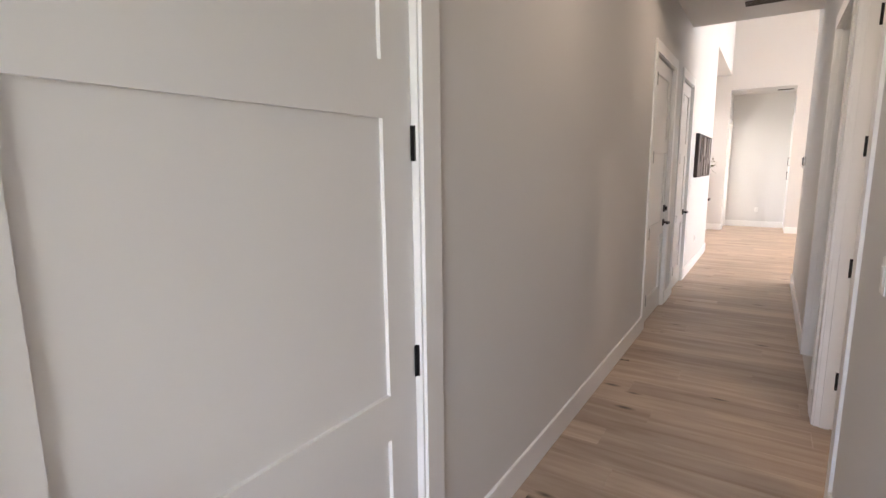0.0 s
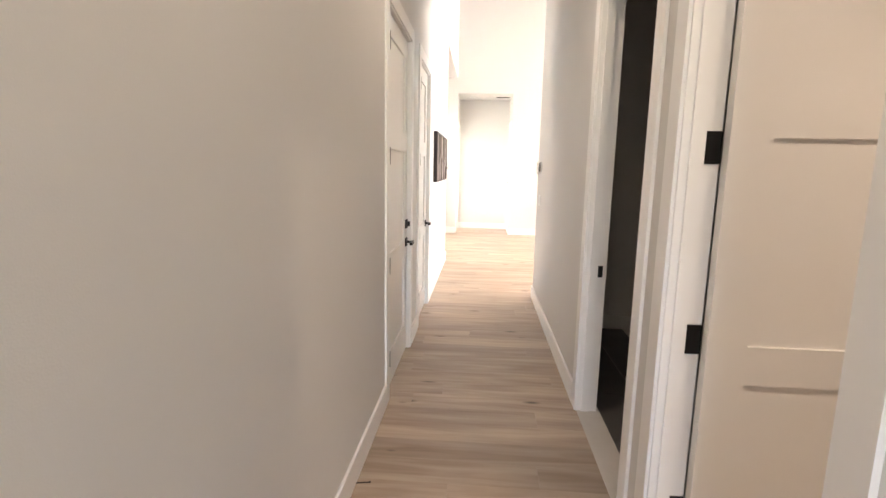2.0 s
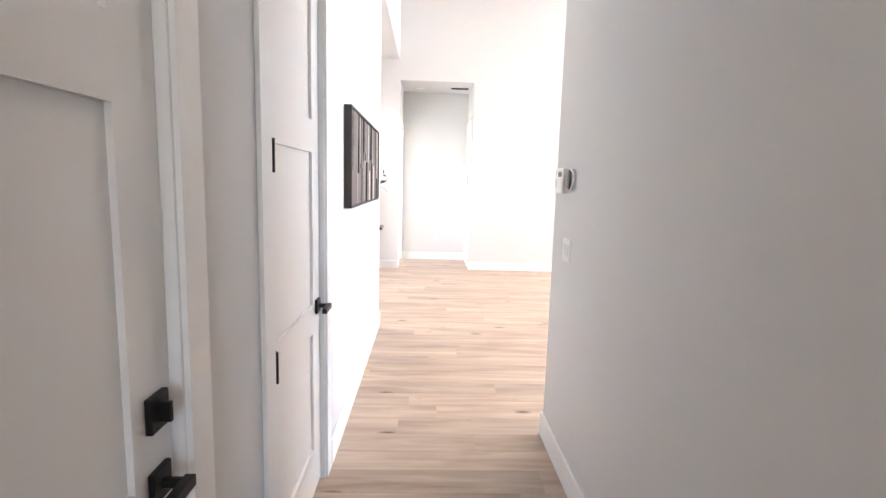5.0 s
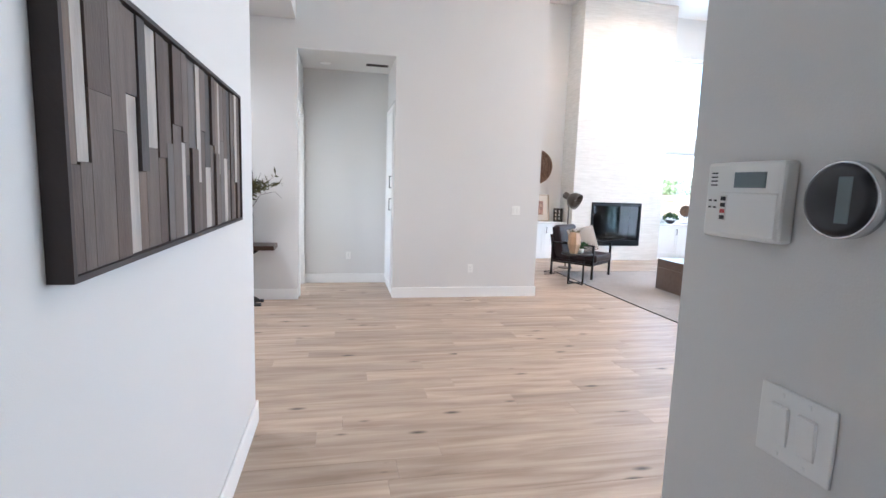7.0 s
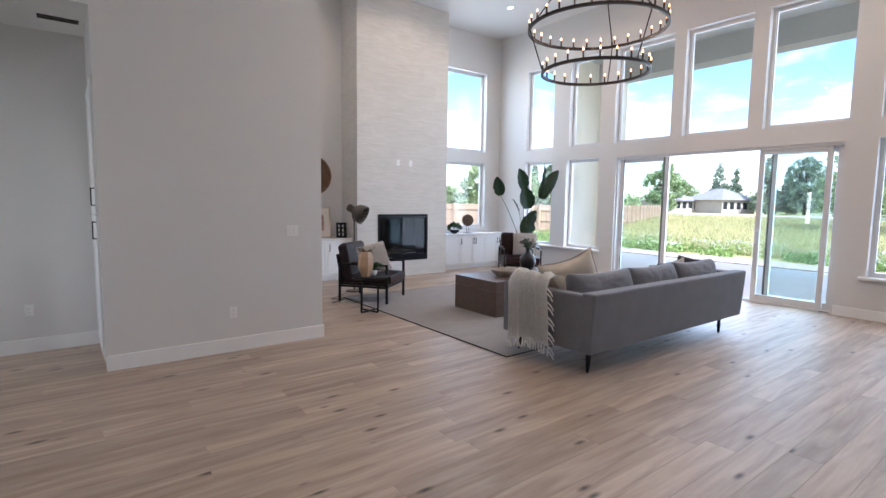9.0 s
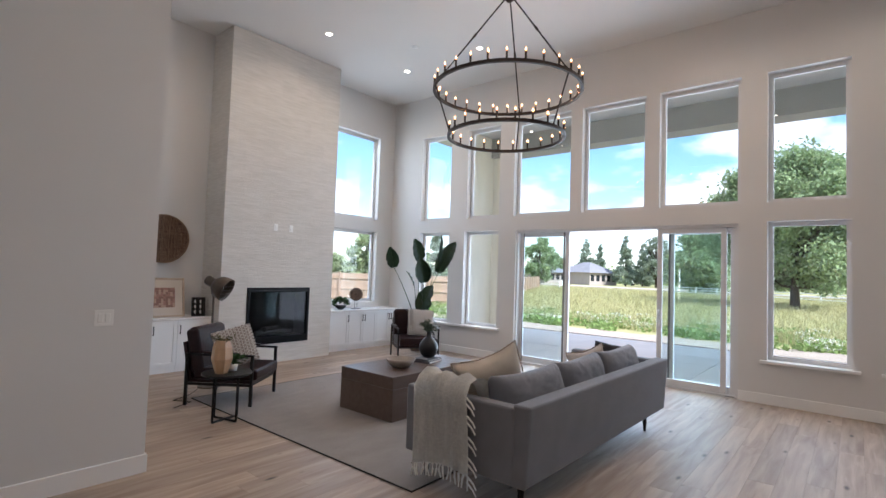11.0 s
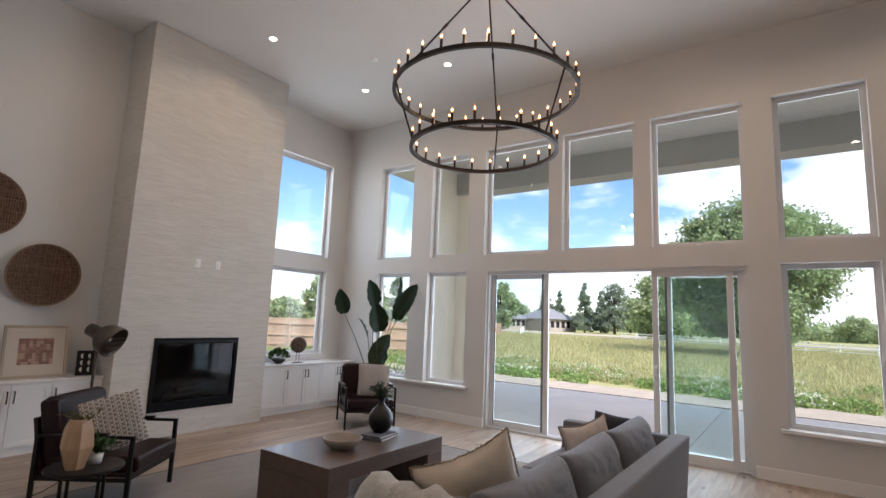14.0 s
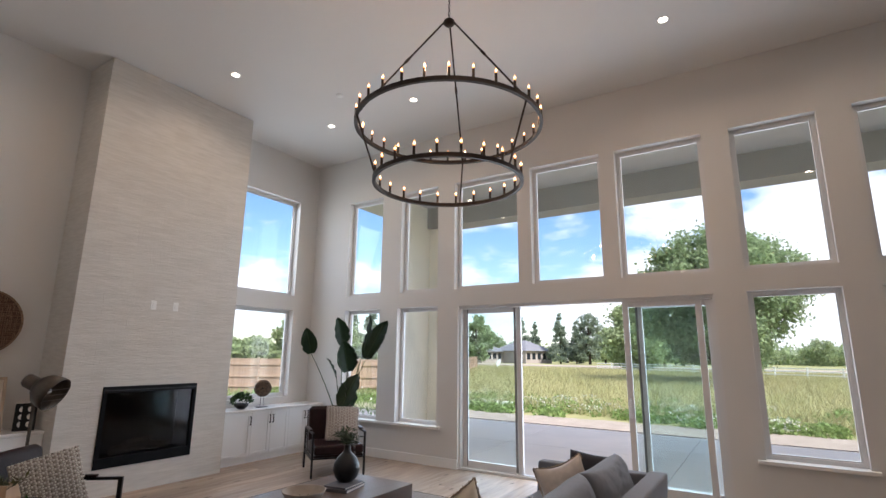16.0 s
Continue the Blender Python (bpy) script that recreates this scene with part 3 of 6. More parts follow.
def jambs(axis, p0, p1, a0, a1, top, stop=None):
    """The lining of a doorway through a wall from p0 to p1, with a door stop."""
    bm = bmesh.new()

    def bar(q0, q1, b0, b1, z0, z1):
        box(bm, q0, q1, b0, b1, z0, z1) if axis == "x" else box(bm, b0, b1, q0, q1, z0, z1)
    t = 0.014
    bar(p0 - 0.002, p1 + 0.002, a0 - 0.001, a0 + t, 0, top)
    bar(p0 - 0.002, p1 + 0.002, a1 - t, a1 + 0.001, 0, top)
    bar(p0 - 0.002, p1 + 0.002, a0 + t, a1 - t, top - t, top + 0.001)
    if stop:
        bar(*stop, a0 + t, a0 + t + 0.011, 0, top - t)
        bar(*stop, a1 - t - 0.011, a1 - t, 0, top - t)
        bar(*stop, a0 + t, a1 - t, top - t - 0.011, top - t)
    return structure("door_jamb", bm, TRIM, "white painted door jamb with a stop", "door jamb")


casing("trim_door_3", "x", HW, 1, *D0, DOOR_H)
casing("trim_door_1", "x", HW, 1, *D1, DOOR_H)
casing("trim_door_2", "x", HW, 1, *D2, DOOR_H)
casing("trim_doorway_a", "x", HE, -1, *OA, DOOR_H)
casing("trim_doorway_b", "x", HE, -1, *OB, DOOR_H)
casing("trim_passage_door", "x", -0.858, 1, 13.97, 14.70, DOOR_H)
jambs("x", HW - 0.12, HW, *D1, DOOR_H, (HW - 0.11, HW - 0.062))
jambs("x", HW - 0.12, HW, *D2, DOOR_H, (HW - 0.11, HW - 0.062))
jambs("x", HE, 0.48, *OA, DOOR_H, (0.385, 0.43))
jambs("x", HE, 0.48, *OB, DOOR_H, (0.385, 0.43))
jambs("x", HW - 0.12, HW, *D0, DOOR_H, (HW - 0.11, HW - 0.062))
jambs("x", -0.978, -0.858, 13.97, 14.70, DOOR_H, (-0.95, -0.91))


# ---- doors ----
def panelled(xs, zs, panels, thick, depth, both=True):
    """One slab with recessed panels: xs and zs are grid lines, panels the (column, row) cells that lie back by depth."""
    bm = bmesh.new()
    cache = {}

    def vert(i, j, y):
        key = (i, j, round(y, 5))
        if key not in cache:
            cache[key] = bm.verts.new((xs[i], y, zs[j]))
        return cache[key]
    nx, nz = len(xs) - 1, len(zs) - 1

    def level(i, j, side):
        if not (0 <= i < nx and 0 <= j < nz):
            return None
        back_in = (i, j) in panels
        if side == 0:
            return depth if back_in else 0.0
        return thick - depth if back_in and both else thick
    for i in range(nx):
        for j in range(nz):
            for side in (0, 1):
                y = level(i, j, side)
                bm.faces.new([vert(i, j, y), vert(i + 1, j, y), vert(i + 1, j + 1, y), vert(i, j + 1, y)])
                for di, dj, (a, b) in ((1, 0, ((i + 1, j), (i + 1, j + 1))), (0, 1, ((i, j + 1), (i + 1, j + 1)))):
                    y2 = level(i + di, j + dj, side)
                    if y2 is not None and abs(y2 - y) > 1e-6:
                        bm.faces.new([vert(*a, y), vert(*b, y), vert(*b, y2), vert(*a, y2)])
            for di, dj, (a, b) in ((-1, 0, ((i, j), (i, j + 1))), (1, 0, ((i + 1, j), (i + 1, j + 1))), (0, -1, ((i, j), (i + 1, j))), (0, 1, ((i, j + 1), (i + 1, j + 1)))):
                if level(i + di, j + dj, 0) is None:
                    bm.faces.new([vert(*a, 0.0), vert(*b, 0.0), vert(*b, thick), vert(*a, thick)])
    return bm


def shaker_leaf(width, height, thick, low=(0.785, 0.92), high=(1.60, 1.74)):
    """Leaf with three recessed flat panels: x along the width, y from 0 (front) to thick."""
    s = 0.13
    zs = [0.0, 0.22, *low, *high, height - 0.13, height]
    return panelled([0, s, width - s, width], zs, {(1, 1), (1, 3), (1, 5)}, thick, 0.013)


def hinge(parent, m, h=0.105):
    bm = boxed(-0.018, 0.018, -0.004, 0.002, -h / 2, h / 2, bevel=0.0015, segments=1, m=m)
    tube(bm, [m @ Vector((0.0, -0.007, -h / 2)), m @ Vector((0.0, -0.007, h / 2))], 0.0075, 8)
    return part("hinge", bm, BLACK, parent, "black metal door hinge")


def lever(parent, m, flip=1):
    """Square rose and lever; local -y points out of the door."""
    rose = part("lever_rose", boxed(-0.033, 0.033, -0.012, 0.0, -0.033, 0.033, bevel=0.003, m=m), BLACK, parent, "black square door handle")
    bm = bmesh.new()
    tube(bm, [m @ Vector((0, -0.01, 0)), m @ Vector((0, -0.055, 0))], 0.011, 10)
    box(bm, min(-0.012 * flip, 0.105 * flip), max(-0.012 * flip, 0.105 * flip), -0.068, -0.048, -0.011, 0.011, m)
    part("lever", bm, BLACK, rose)


def closed_door(name, y0, y1, label, bolt, far=False, **rails):
    w = y1 - y0 - 0.034
    d = tagged(new(name), label, "door", kind="structure")
    # local x runs along +y of the hall, local y=0 is the face toward the hall
    d.matrix_basis = Matrix(((0, -1, 0, HW - 0.022), (1, 0, 0, y0 + 0.017), (0, 0, 1, 0.008), (0, 0, 0, 1)))
    part("leaf", shaker_leaf(w, DOOR_H - 0.026, 0.042, **rails), DOOR, d)
    for z in (0.25, 0.87, 1.555, 2.225):
        hinge(d, pose(w + 0.009 if far else 0.024, -0.019 if not far else -0.004, z))
    lever(d, pose(0.06 if far else w - 0.06, 0, 0.90), 1 if far else -1)
    if bolt:
        b = part("deadbolt", boxed(w - 0.092, w - 0.028, -0.014, 0, 1.01, 1.08, bevel=0.003), BLACK, d, "black deadbolt plate")
        part("thumb_turn", boxed(w - 0.065, w - 0.055, -0.035, -0.012, 1.025, 1.065, bevel=0.002), BLACK, b)
    return d


closed_door("door_1", *D1, "closed white three-panel door with black hardware", True)
closed_door("door_3", *D0, "wide closed white three-panel door at the hallway start", False, True, low=(0.655, 0.80), high=(1.62, 1.775))
closed_door("door_2", *D2, "narrow closed white three-panel closet door", False)

side_door = tagged(new("door_4"), "white three-panel side room door standing open", "door", kind="structure")
side_door.matrix_basis = pose(0.487, 3.91, 0.008)
part("leaf", shaker_leaf(0.80, DOOR_H - 0.026, 0.042), DOOR, side_door)
for z in (0.28, 0.925, 1.57, 2.215):
    part("hinge", boxed(-0.062, -0.004, 0.04, 0.047, z - 0.052, z + 0.052, bevel=0.003), BLACK, side_door, "black metal door hinge")

passage_door = tagged(new("door_5"), "white passage door standing open into its room", "door", kind="structure")
passage_door.matrix_basis = pose(-1.69, 14.70, 0.008)
part("leaf", shaker_leaf(0.70, DOOR_H - 0.026, 0.04), DOOR, passage_door)

for where in ((0.44, OB[1] - 0.0155, 0.90), (-0.90, 14.0 - 0.015, 1.01)):
    s = tagged(new("strike_plate", mesh_of("strike_plate", boxed(-0.02, 0.02, -0.004, 0.001, -0.035, 0.035, bevel=0.001, segments=1), BLACK)),
               "black strike plate let into the door jamb", "strike plate")
    s.matrix_basis = pose(*where)


# ---- windows ----
def window(name, axis, face, a0, a1, z0, z1, label, depth=0.11):
    """Fixed window set in its reveal: frame bars, glass and stop beads."""
    w = tagged(new(name), label, "window", kind="structure")
    fw, ft = 0.045, 0.06

    def bars(width, p0, p1, mat, pname, inset=0.0):
        for b0, b1, c0, c1 in ((a0 + inset, a1 - inset, z0 + inset, z0 + inset + width), (a0 + inset, a1 - inset, z1 - inset - width, z1 - inset),
                               (a0 + inset, a0 + inset + width, z0 + inset + width, z1 - inset - width),
                               (a1 - inset - width, a1 - inset, z0 + inset + width, z1 - inset - width)):
            bm = boxed(p0, p1, b0, b1, c0, c1) if axis == "x" else boxed(b0, b1, p0, p1, c0, c1)
            part(pname, bm, mat, w)
    p = face + depth
    bars(fw, p, p + ft, VINYL, "window_frame")
    bars(0.016, p + 0.018, p + ft - 0.005, VINYL, "glazing_bead", fw)
    q = p + 0.036
    bm = boxed(q, q + 0.006, a0 + fw, a1 - fw, z0 + fw, z1 - fw) if axis == "x" else boxed(a0 + fw, a1 - fw, q, q + 0.006, z0 + fw, z1 - fw)
    g = part("pane", bm, GLASS, w)
    g.visible_shadow = False
    return w


k = 1
for u in UPPER:
    window(f"window_{k}", "x", EX, *u, *Z_UP, "tall fixed window with a white frame in a painted reveal")
    k += 1
for u in LOWER:
    window(f"window_{k}", "x", EX, *u, Z_SILL, Z_LOW, "lower fixed window with a white frame above a sill")
    k += 1
for h in NORTH_HOLES:
    window(f"window_{k}", "y", NY, *h, "white framed window beside the fireplace")
    k += 1


def sill(name, *d):
    return structure(name, boxed(*d, bevel=0.006), TRIM, "white painted window sill board", "window sill")


sill("window_sill_1", EX - 0.06, EX + 0.11, 14.68, 16.90, Z_SILL - 0.035, Z_SILL + 0.003)
sill("window_sill_2", EX - 0.06, EX + 0.11, 9.38, 10.44, Z_SILL - 0.035, Z_SILL + 0.003)
sill("window_sill_3", EX - 0.06, EX + 0.11, 8.08, 9.19, Z_SILL - 0.035, Z_SILL + 0.003)

# sliding glass door, middle panel pushed open
slider = tagged(new("door_6"), "three-panel white sliding glass door, middle panel open", "sliding door", kind="structure")
sx = EX + 0.055


def bar_frame(parent, name, x0, x1, y0, y1, z0, z1, w, wb):
    f = part(name, boxed(x0, x1, y0, y0 + w, z0, z1, bevel=0.004, segments=1), VINYL, parent)
    part("stile", boxed(x0, x1, y1 - w, y1, z0, z1, bevel=0.004, segments=1), VINYL, f)
    part("rail", boxed(x0, x1, y0 + w, y1 - w, z0, z0 + wb, bevel=0.004, segments=1), VINYL, f)
    part("rail", boxed(x0, x1, y0 + w, y1 - w, z1 - w, z1, bevel=0.004, segments=1), VINYL, f)
    g = part("pane", boxed((x0 + x1) / 2 - 0.004, (x0 + x1) / 2 + 0.004, y0 + w, y1 - w, z0 + wb, z1 - w), GLASS_TINT, f)
    g.visible_shadow = False
    return f


part("outer_frame", boxed(sx - 0.02, sx + 0.125, SLIDER[0], SLIDER[0] + 0.035, 0, 2.47), VINYL, slider)
part("outer_frame", boxed(sx - 0.02, sx + 0.125, SLIDER[1] - 0.035, SLIDER[1], 0, 2.47), VINYL, slider)
part("head_track", boxed(sx - 0.02, sx + 0.125, SLIDER[0] + 0.035, SLIDER[1] - 0.035, 2.425, 2.47), VINYL, slider)
part("sill_track", boxed(sx - 0.02, sx + 0.125, SLIDER[0] + 0.035, SLIDER[1] - 0.035, 0.0, 0.03), VINYL, slider)
part("track_rib", boxed(sx + 0.015, sx + 0.02, SLIDER[0] + 0.035, SLIDER[1] - 0.035, 0.03, 0.042), VINYL, slider)
bar_frame(slider, "fixed_panel", sx + 0.065, sx + 0.11, 13.335, SLIDER[1] - 0.035, 0.03, 2.425, 0.075, 0.1)
bar_frame(slider, "fixed_panel", sx + 0.065, sx + 0.11, SLIDER[0] + 0.035, 11.67, 0.03, 2.425, 0.085, 0.1)
moving = bar_frame(slider, "sliding_panel", sx + 0.005, sx + 0.05, 10.86, 11.82, 0.03, 2.425, 0.075, 0.1)
bm = bmesh.new()
tube(bm, [(sx + 0.005, 11.78, 0.93), (sx - 0.035, 11.78, 0.96), (sx - 0.045, 11.78, 1.05), (sx - 0.035, 11.78, 1.14), (sx + 0.005, 11.78, 1.17)], 0.011, 8)
part("pull_handle", bm, VINYL, moving)
SEAL = material("grey_weather_seal", (0.20, 0.20, 0.20), 0.7, var=0.1)
for y0, y1 in ((13.412, 13.445), (11.64, 11.668), (SLIDER[1] - 0.125, SLIDER[1] - 0.11)):
    part("weather_seal", boxed(sx + 0.058, sx + 0.0645, y0, y1, 0.05, 2.42), SEAL, slider, "dark grey weather seal")
part("threshold_vent", boxed(sx - 0.024, sx - 0.02, SLIDER[0] + 0.05, SLIDER[0] + 0.17, 0.008, 0.018), SEAL, slider)

# ---- fireplace ----
FX0, FX1, FY = 4.585, 6.737, 17.083
fireplace = tagged(new("fireplace"), "full-height fireplace breast faced with pale textured stone tile", "fireplace")
fireplace.matrix_basis = pose((FX0 + FX1) / 2, FY, 0)
ox, oy = (FX0 + FX1) / 2, FY
FB = (5.037, 6.235, 0.325, 1.276)
core = slab_with_holes("y", 0.012, NY - FY - 0.014, FX0 - ox + 0.012, FX1 - ox - 0.012, 0, CEIL - 0.002, [(FB[0] - ox, FB[1] - ox, FB[2], FB[3])])
part("breast", core, GROUT, fireplace)
TH, TW = 0.305, 0.61
tile_meshes = {}


def tile_mesh(w, h, t=0.012):
    key = (round(w, 3), round(h, 3))
    if key not in tile_meshes:
        tile_meshes[key] = mesh_of("tile", boxed(0, w, 0, t, 0, h), TILE)
    return tile_meshes[key]


rows_n = int(math.ceil(CEIL / TH))
for r in range(rows_n):
    z0, z1 = r * TH, min((r + 1) * TH, CEIL - 0.003)
    if z1 - z0 < 0.02:
        continue
    xs = [FX0]
    x = FX0 + (TW if r % 2 == 0 else TW / 2)
    while x < FX1 - 0.04:
        xs.append(x)
        x += TW
    xs.append(FX1)
    for xa, xb in zip(xs, xs[1:]):
        # leave the firebox clear, cutting tiles at its edges
        cuts = [(xa, xb, z0, z1)]
        if xa < FB[1] and xb > FB[0] and z0 < FB[3] and z1 > FB[2]:
            cuts = []
            if xa < FB[0]:
                cuts.append((xa, FB[0], z0, z1))
            if xb > FB[1]:
                cuts.append((FB[1], xb, z0, z1))
            ia, ib = max(xa, FB[0]), min(xb, FB[1])
            if z0 < FB[2]:
                cuts.append((ia, ib, z0, FB[2]))
            if z1 > FB[3]:
                cuts.append((ia, ib, FB[3], z1))
        for a, b, c, d in cuts:
            if b - a > 0.006 and d - c > 0.006:
                piece("tile", tile_mesh(b - a - 0.0006, d - c - 0.0006), fireplace, pose(a - ox + 0.0003, 0, c + 0.0003))
    for side, px, turn in ((0, FX0 - ox, 1), (1, FX1 - ox, -1)):
        piece("tile", tile_mesh(0.64, z1 - z0 - 0.002), fireplace, pose(px, 0.001 if turn < 0 else 0.641, z0 + 0.001, 0, 0, 90 if turn < 0 else -90))

fb = thing("fireplace_insert", "black gas fireplace insert with dark glass and logs", "fireplace insert", pose((FB[0] + FB[1]) / 2, FY, FB[2]))
hw, hh = (FB[1] - FB[0]) / 2, FB[3] - FB[2]
for nm, d in (("frame_top", (-hw, hw, -0.02, 0.03, hh - 0.075, hh)), ("frame_bottom", (-hw, hw, -0.02, 0.03, 0, 0.12)),
              ("frame_side", (-hw, -hw + 0.05, -0.02, 0.03, 0.12, hh - 0.075)), ("frame_side", (hw - 0.05, hw, -0.02, 0.03, 0.12, hh - 0.075))):
    part(nm, boxed(*d, bevel=0.003, segments=1), INSERT, fb)
part("louver", boxed(-hw + 0.01, hw - 0.01, -0.024, -0.019, hh - 0.05, hh - 0.042), DARKPLASTIC, fb)
g = part("glass", boxed(-hw + 0.05, hw - 0.05, 0.008, 0.013, 0.12, hh - 0.075), FIRE_PANE, fb, "smoked fire glass")
bm = bmesh.new()
box(bm, -hw + 0.03, hw - 0.03, 0.36, 0.38, 0.05, hh - 0.03)
box(bm, -hw + 0.03, -hw + 0.05, 0.03, 0.36, 0.05, hh - 0.03)
box(bm, hw - 0.05, hw - 0.03, 0.03, 0.36, 0.05, hh - 0.03)
box(bm, -hw + 0.05, hw - 0.05, 0.03, 0.36, 0.05, 0.11)
box(bm, -hw + 0.05, hw - 0.05, 0.03, 0.36, hh - 0.06, hh - 0.03)
part("firebox", bm, FIREGLASS, fb)
LOG = material("ceramic_log", (0.34, 0.28, 0.22), 0.9, var=0.3, scale=12, bump=0.8, bump_scale=40)
for i, (lx, ly, ang, L) in enumerate(((-0.12, 0.15, 8, 0.5), (0.14, 0.2, -12, 0.46), (0.02, 0.27, 3, 0.6), (-0.02, 0.2, 25, 0.4))):
    bm = bmesh.new()
    tube(bm, [(-L / 2, 0, 0), (-L / 6, 0.012, 0.008), (L / 6, -0.01, 0.0), (L / 2, 0, 0.01)], 0.045, 9, 0.035)
    lg = part("log", bm, LOG, fb)
    lg.matrix_local = pose(lx, ly, 0.16 + (0.07 if i == 3 else 0), 0, 0, ang)


def wall_plate(name, m, w, h, kind, label, cat):
    """A plate whose local -y looks out of the wall; rockers, or a duplex outlet."""
    p = thing(name, label, cat, m)
    part("plate", boxed(-w / 2, w / 2, -0.006, 0, -h / 2, h / 2, bevel=0.003), PLASTIC, p)
    gangs = max(1, round(w / 0.06) - 0) if kind == "rocker" else 1
    if kind == "rocker":
        for i in range(gangs):
            cx = (i - (gangs - 1) / 2) * 0.047
            part("rocker", boxed(cx - 0.0165, cx + 0.0165, -0.010, -0.004, -0.033, 0.033, bevel=0.0025, segments=1, m=pose(0, 0, 0, 4, 0, 0)), PLASTIC, p)
            for s in (-1, 1):
                part("screw", boxed(cx - 0.003, cx + 0.003, -0.0075, -0.004, s * 0.049 - 0.003, s * 0.049 + 0.003), PLASTIC, p)
    elif kind == "outlet":
        part("socket", boxed(-0.0165, 0.0165, -0.009, -0.004, -0.034, 0.034, bevel=0.002, segments=1), PLASTIC, p)
        for s in (-1, 1):
            for dx in (-0.006, 0.006):
                part("slot", boxed(dx - 0.0012, dx + 0.0012, -0.0095, -0.0085, s * 0.018 - 0.004, s * 0.018 + 0.004), DARKPLASTIC, p)
    return p


for px in (5.50, 5.80):
    wall_plate("cover_plate", pose(px, FY, 2.31), 0.075, 0.12, "rocker", "white wall plate on the stone fireplace", "wall plate")
E_FACE = lambda x, y, z: Matrix.Translation((x, y, z)) @ pose(0, 0, 0, 0, 0, -90)
wall_plate("light_switch", pose(2.066, FAR, 1.215), 0.125, 0.12, "rocker", "white double light switch on the wall", "light switch")
wall_plate("outlet", pose(1.443, FAR, 0.40), 0.072, 0.115, "outlet", "white power outlet low on the wall", "outlet")
wall_plate("light_switch", E_FACE(HE, 7.76, 1.165), 0.13, 0.12, "rocker", "white double rocker switch on the hallway wall", "light switch")
wall_plate("light_switch", E_FACE(HE, 2.557, 1.147), 0.072, 0.115, "rocker", "white single light switch on the hallway wall", "light switch")
wall_plate("outlet", Matrix.Translation((HW, 8.75, 0.42)) @ pose(0, 0, 0, 0, 0, 90), 0.072, 0.115, "outlet", "white outlet on the bright hallway wall", "outlet")
wall_plate("outlet", pose(-0.2, 14.80, 0.42), 0.072, 0.115, "outlet", "white outlet in the passage", "outlet")

keypad = thing("alarm_keypad", "white alarm keypad with a small grey screen", "alarm keypad", E_FACE(HE, 7.888, 1.518))
part("body", boxed(-0.082, 0.082, -0.03, 0, -0.066, 0.066, bevel=0.006), PLASTIC, keypad)
part("screen", boxed(-0.015, 0.05, -0.0315, -0.029, 0.022, 0.048), SCREEN_AND_GLINT, keypad, "grey display")
part("cover_flap", boxed(-0.045, 0.078, -0.033, -0.029, -0.06, 0.014, bevel=0.002, segments=1), PLASTIC, keypad)
for i in range(4):
    part("speaker_slit", boxed(-0.07, -0.055, -0.0306, -0.029, 0.025 + i * 0.007, 0.0275 + i * 0.007), DARKPLASTIC, keypad)
for i in range(4):
    part("indicator", boxed(-0.072 + 0.012 * (i % 2), -0.065 + 0.012 * (i % 2), -0.0306, -0.029, -0.003 - 0.012 * (i // 2), 0.000 - 0.012 * (i // 2)), DARKPLASTIC, keypad)
st = part("sticker", boxed(-0.041, -0.026, -0.0336, -0.032, -0.036, 0.008), PAPER, keypad, "small printed label")
for i in range(4):
    part("print_bar", boxed(-0.039, -0.028, -0.0341, -0.0335, -0.034 + i * 0.011, -0.027 + i * 0.011), RED if i == 1 else DARKPLASTIC, st)

stat = thing("thermostat", "round glossy black thermostat with a steel side ring", "thermostat", E_FACE(HE, 7.722, 1.525))
bm = bmesh.new()
turn = pose(0, 0, 0, 90, 0, 0)
lathe(bm, [(0.0, 0.032), (0.041, 0.032), (0.049, 0.027), (0.052, 0.012), (0.048, 0.0), (0.0, 0.0)], 32, axis=turn)
part("dial", bm, DARKPLASTIC, stat, smooth=True)
bm = bmesh.new()
lathe(bm, [(0.050, 0.0), (0.0545, 0.002), (0.0545, 0.022), (0.0515, 0.0245), (0.050, 0.0)], 32, axis=turn)
part("side_ring", bm, STEEL, stat, "brushed steel side ring", smooth=True)
# off-centre grey strip paints the reflection across the glossy dial
part("reflection_band", boxed(0.004, 0.024, -0.0330, -0.031, -0.032, 0.032, bevel=0.001, segments=1), SCREEN_AND_GLINT, stat, "grey band painted as a reflection on the dial")

# ---- wood panel picture on the hallway wall ----
pic = thing("wall_art", "reclaimed wood strip wall art in brown and grey", "wall art", Matrix(((0, -1, 0, HW), (1, 0, 0, 8.15), (0, 0, 1, 1.328), (0, 0, 0, 1))))
PW, PH = 1.60, 0.59
ART_D = material("art_frame_wood", (0.045, 0.030, 0.025), 0.6, var=0.2, scale=8, bump=0.2, bump_scale=40)
ART_S = [material("art_strip_" + n, c, 0.6, var=0.22, scale=4, bump=0.25, bump_scale=30, stretch=(6, 1, 1.2))
         for n, c in (("umber", (0.105, 0.072, 0.055)), ("grey", (0.15, 0.13, 0.115)), ("slate", (0.07, 0.06, 0.056)), ("pale", (0.52, 0.47, 0.42)),
                      ("tan", (0.19, 0.135, 0.10)), ("dun", (0.145, 0.11, 0.09)))]
for d in ((0, PW, -0.045, 0, 0, 0.012), (0, PW, -0.045, 0, PH - 0.012, PH), (0, 0.012, -0.045, 0, 0.012, PH - 0.012), (PW - 0.012, PW, -0.045, 0, 0.012, PH - 0.012)):
    part("art_frame", boxed(*d), ART_D, pic)
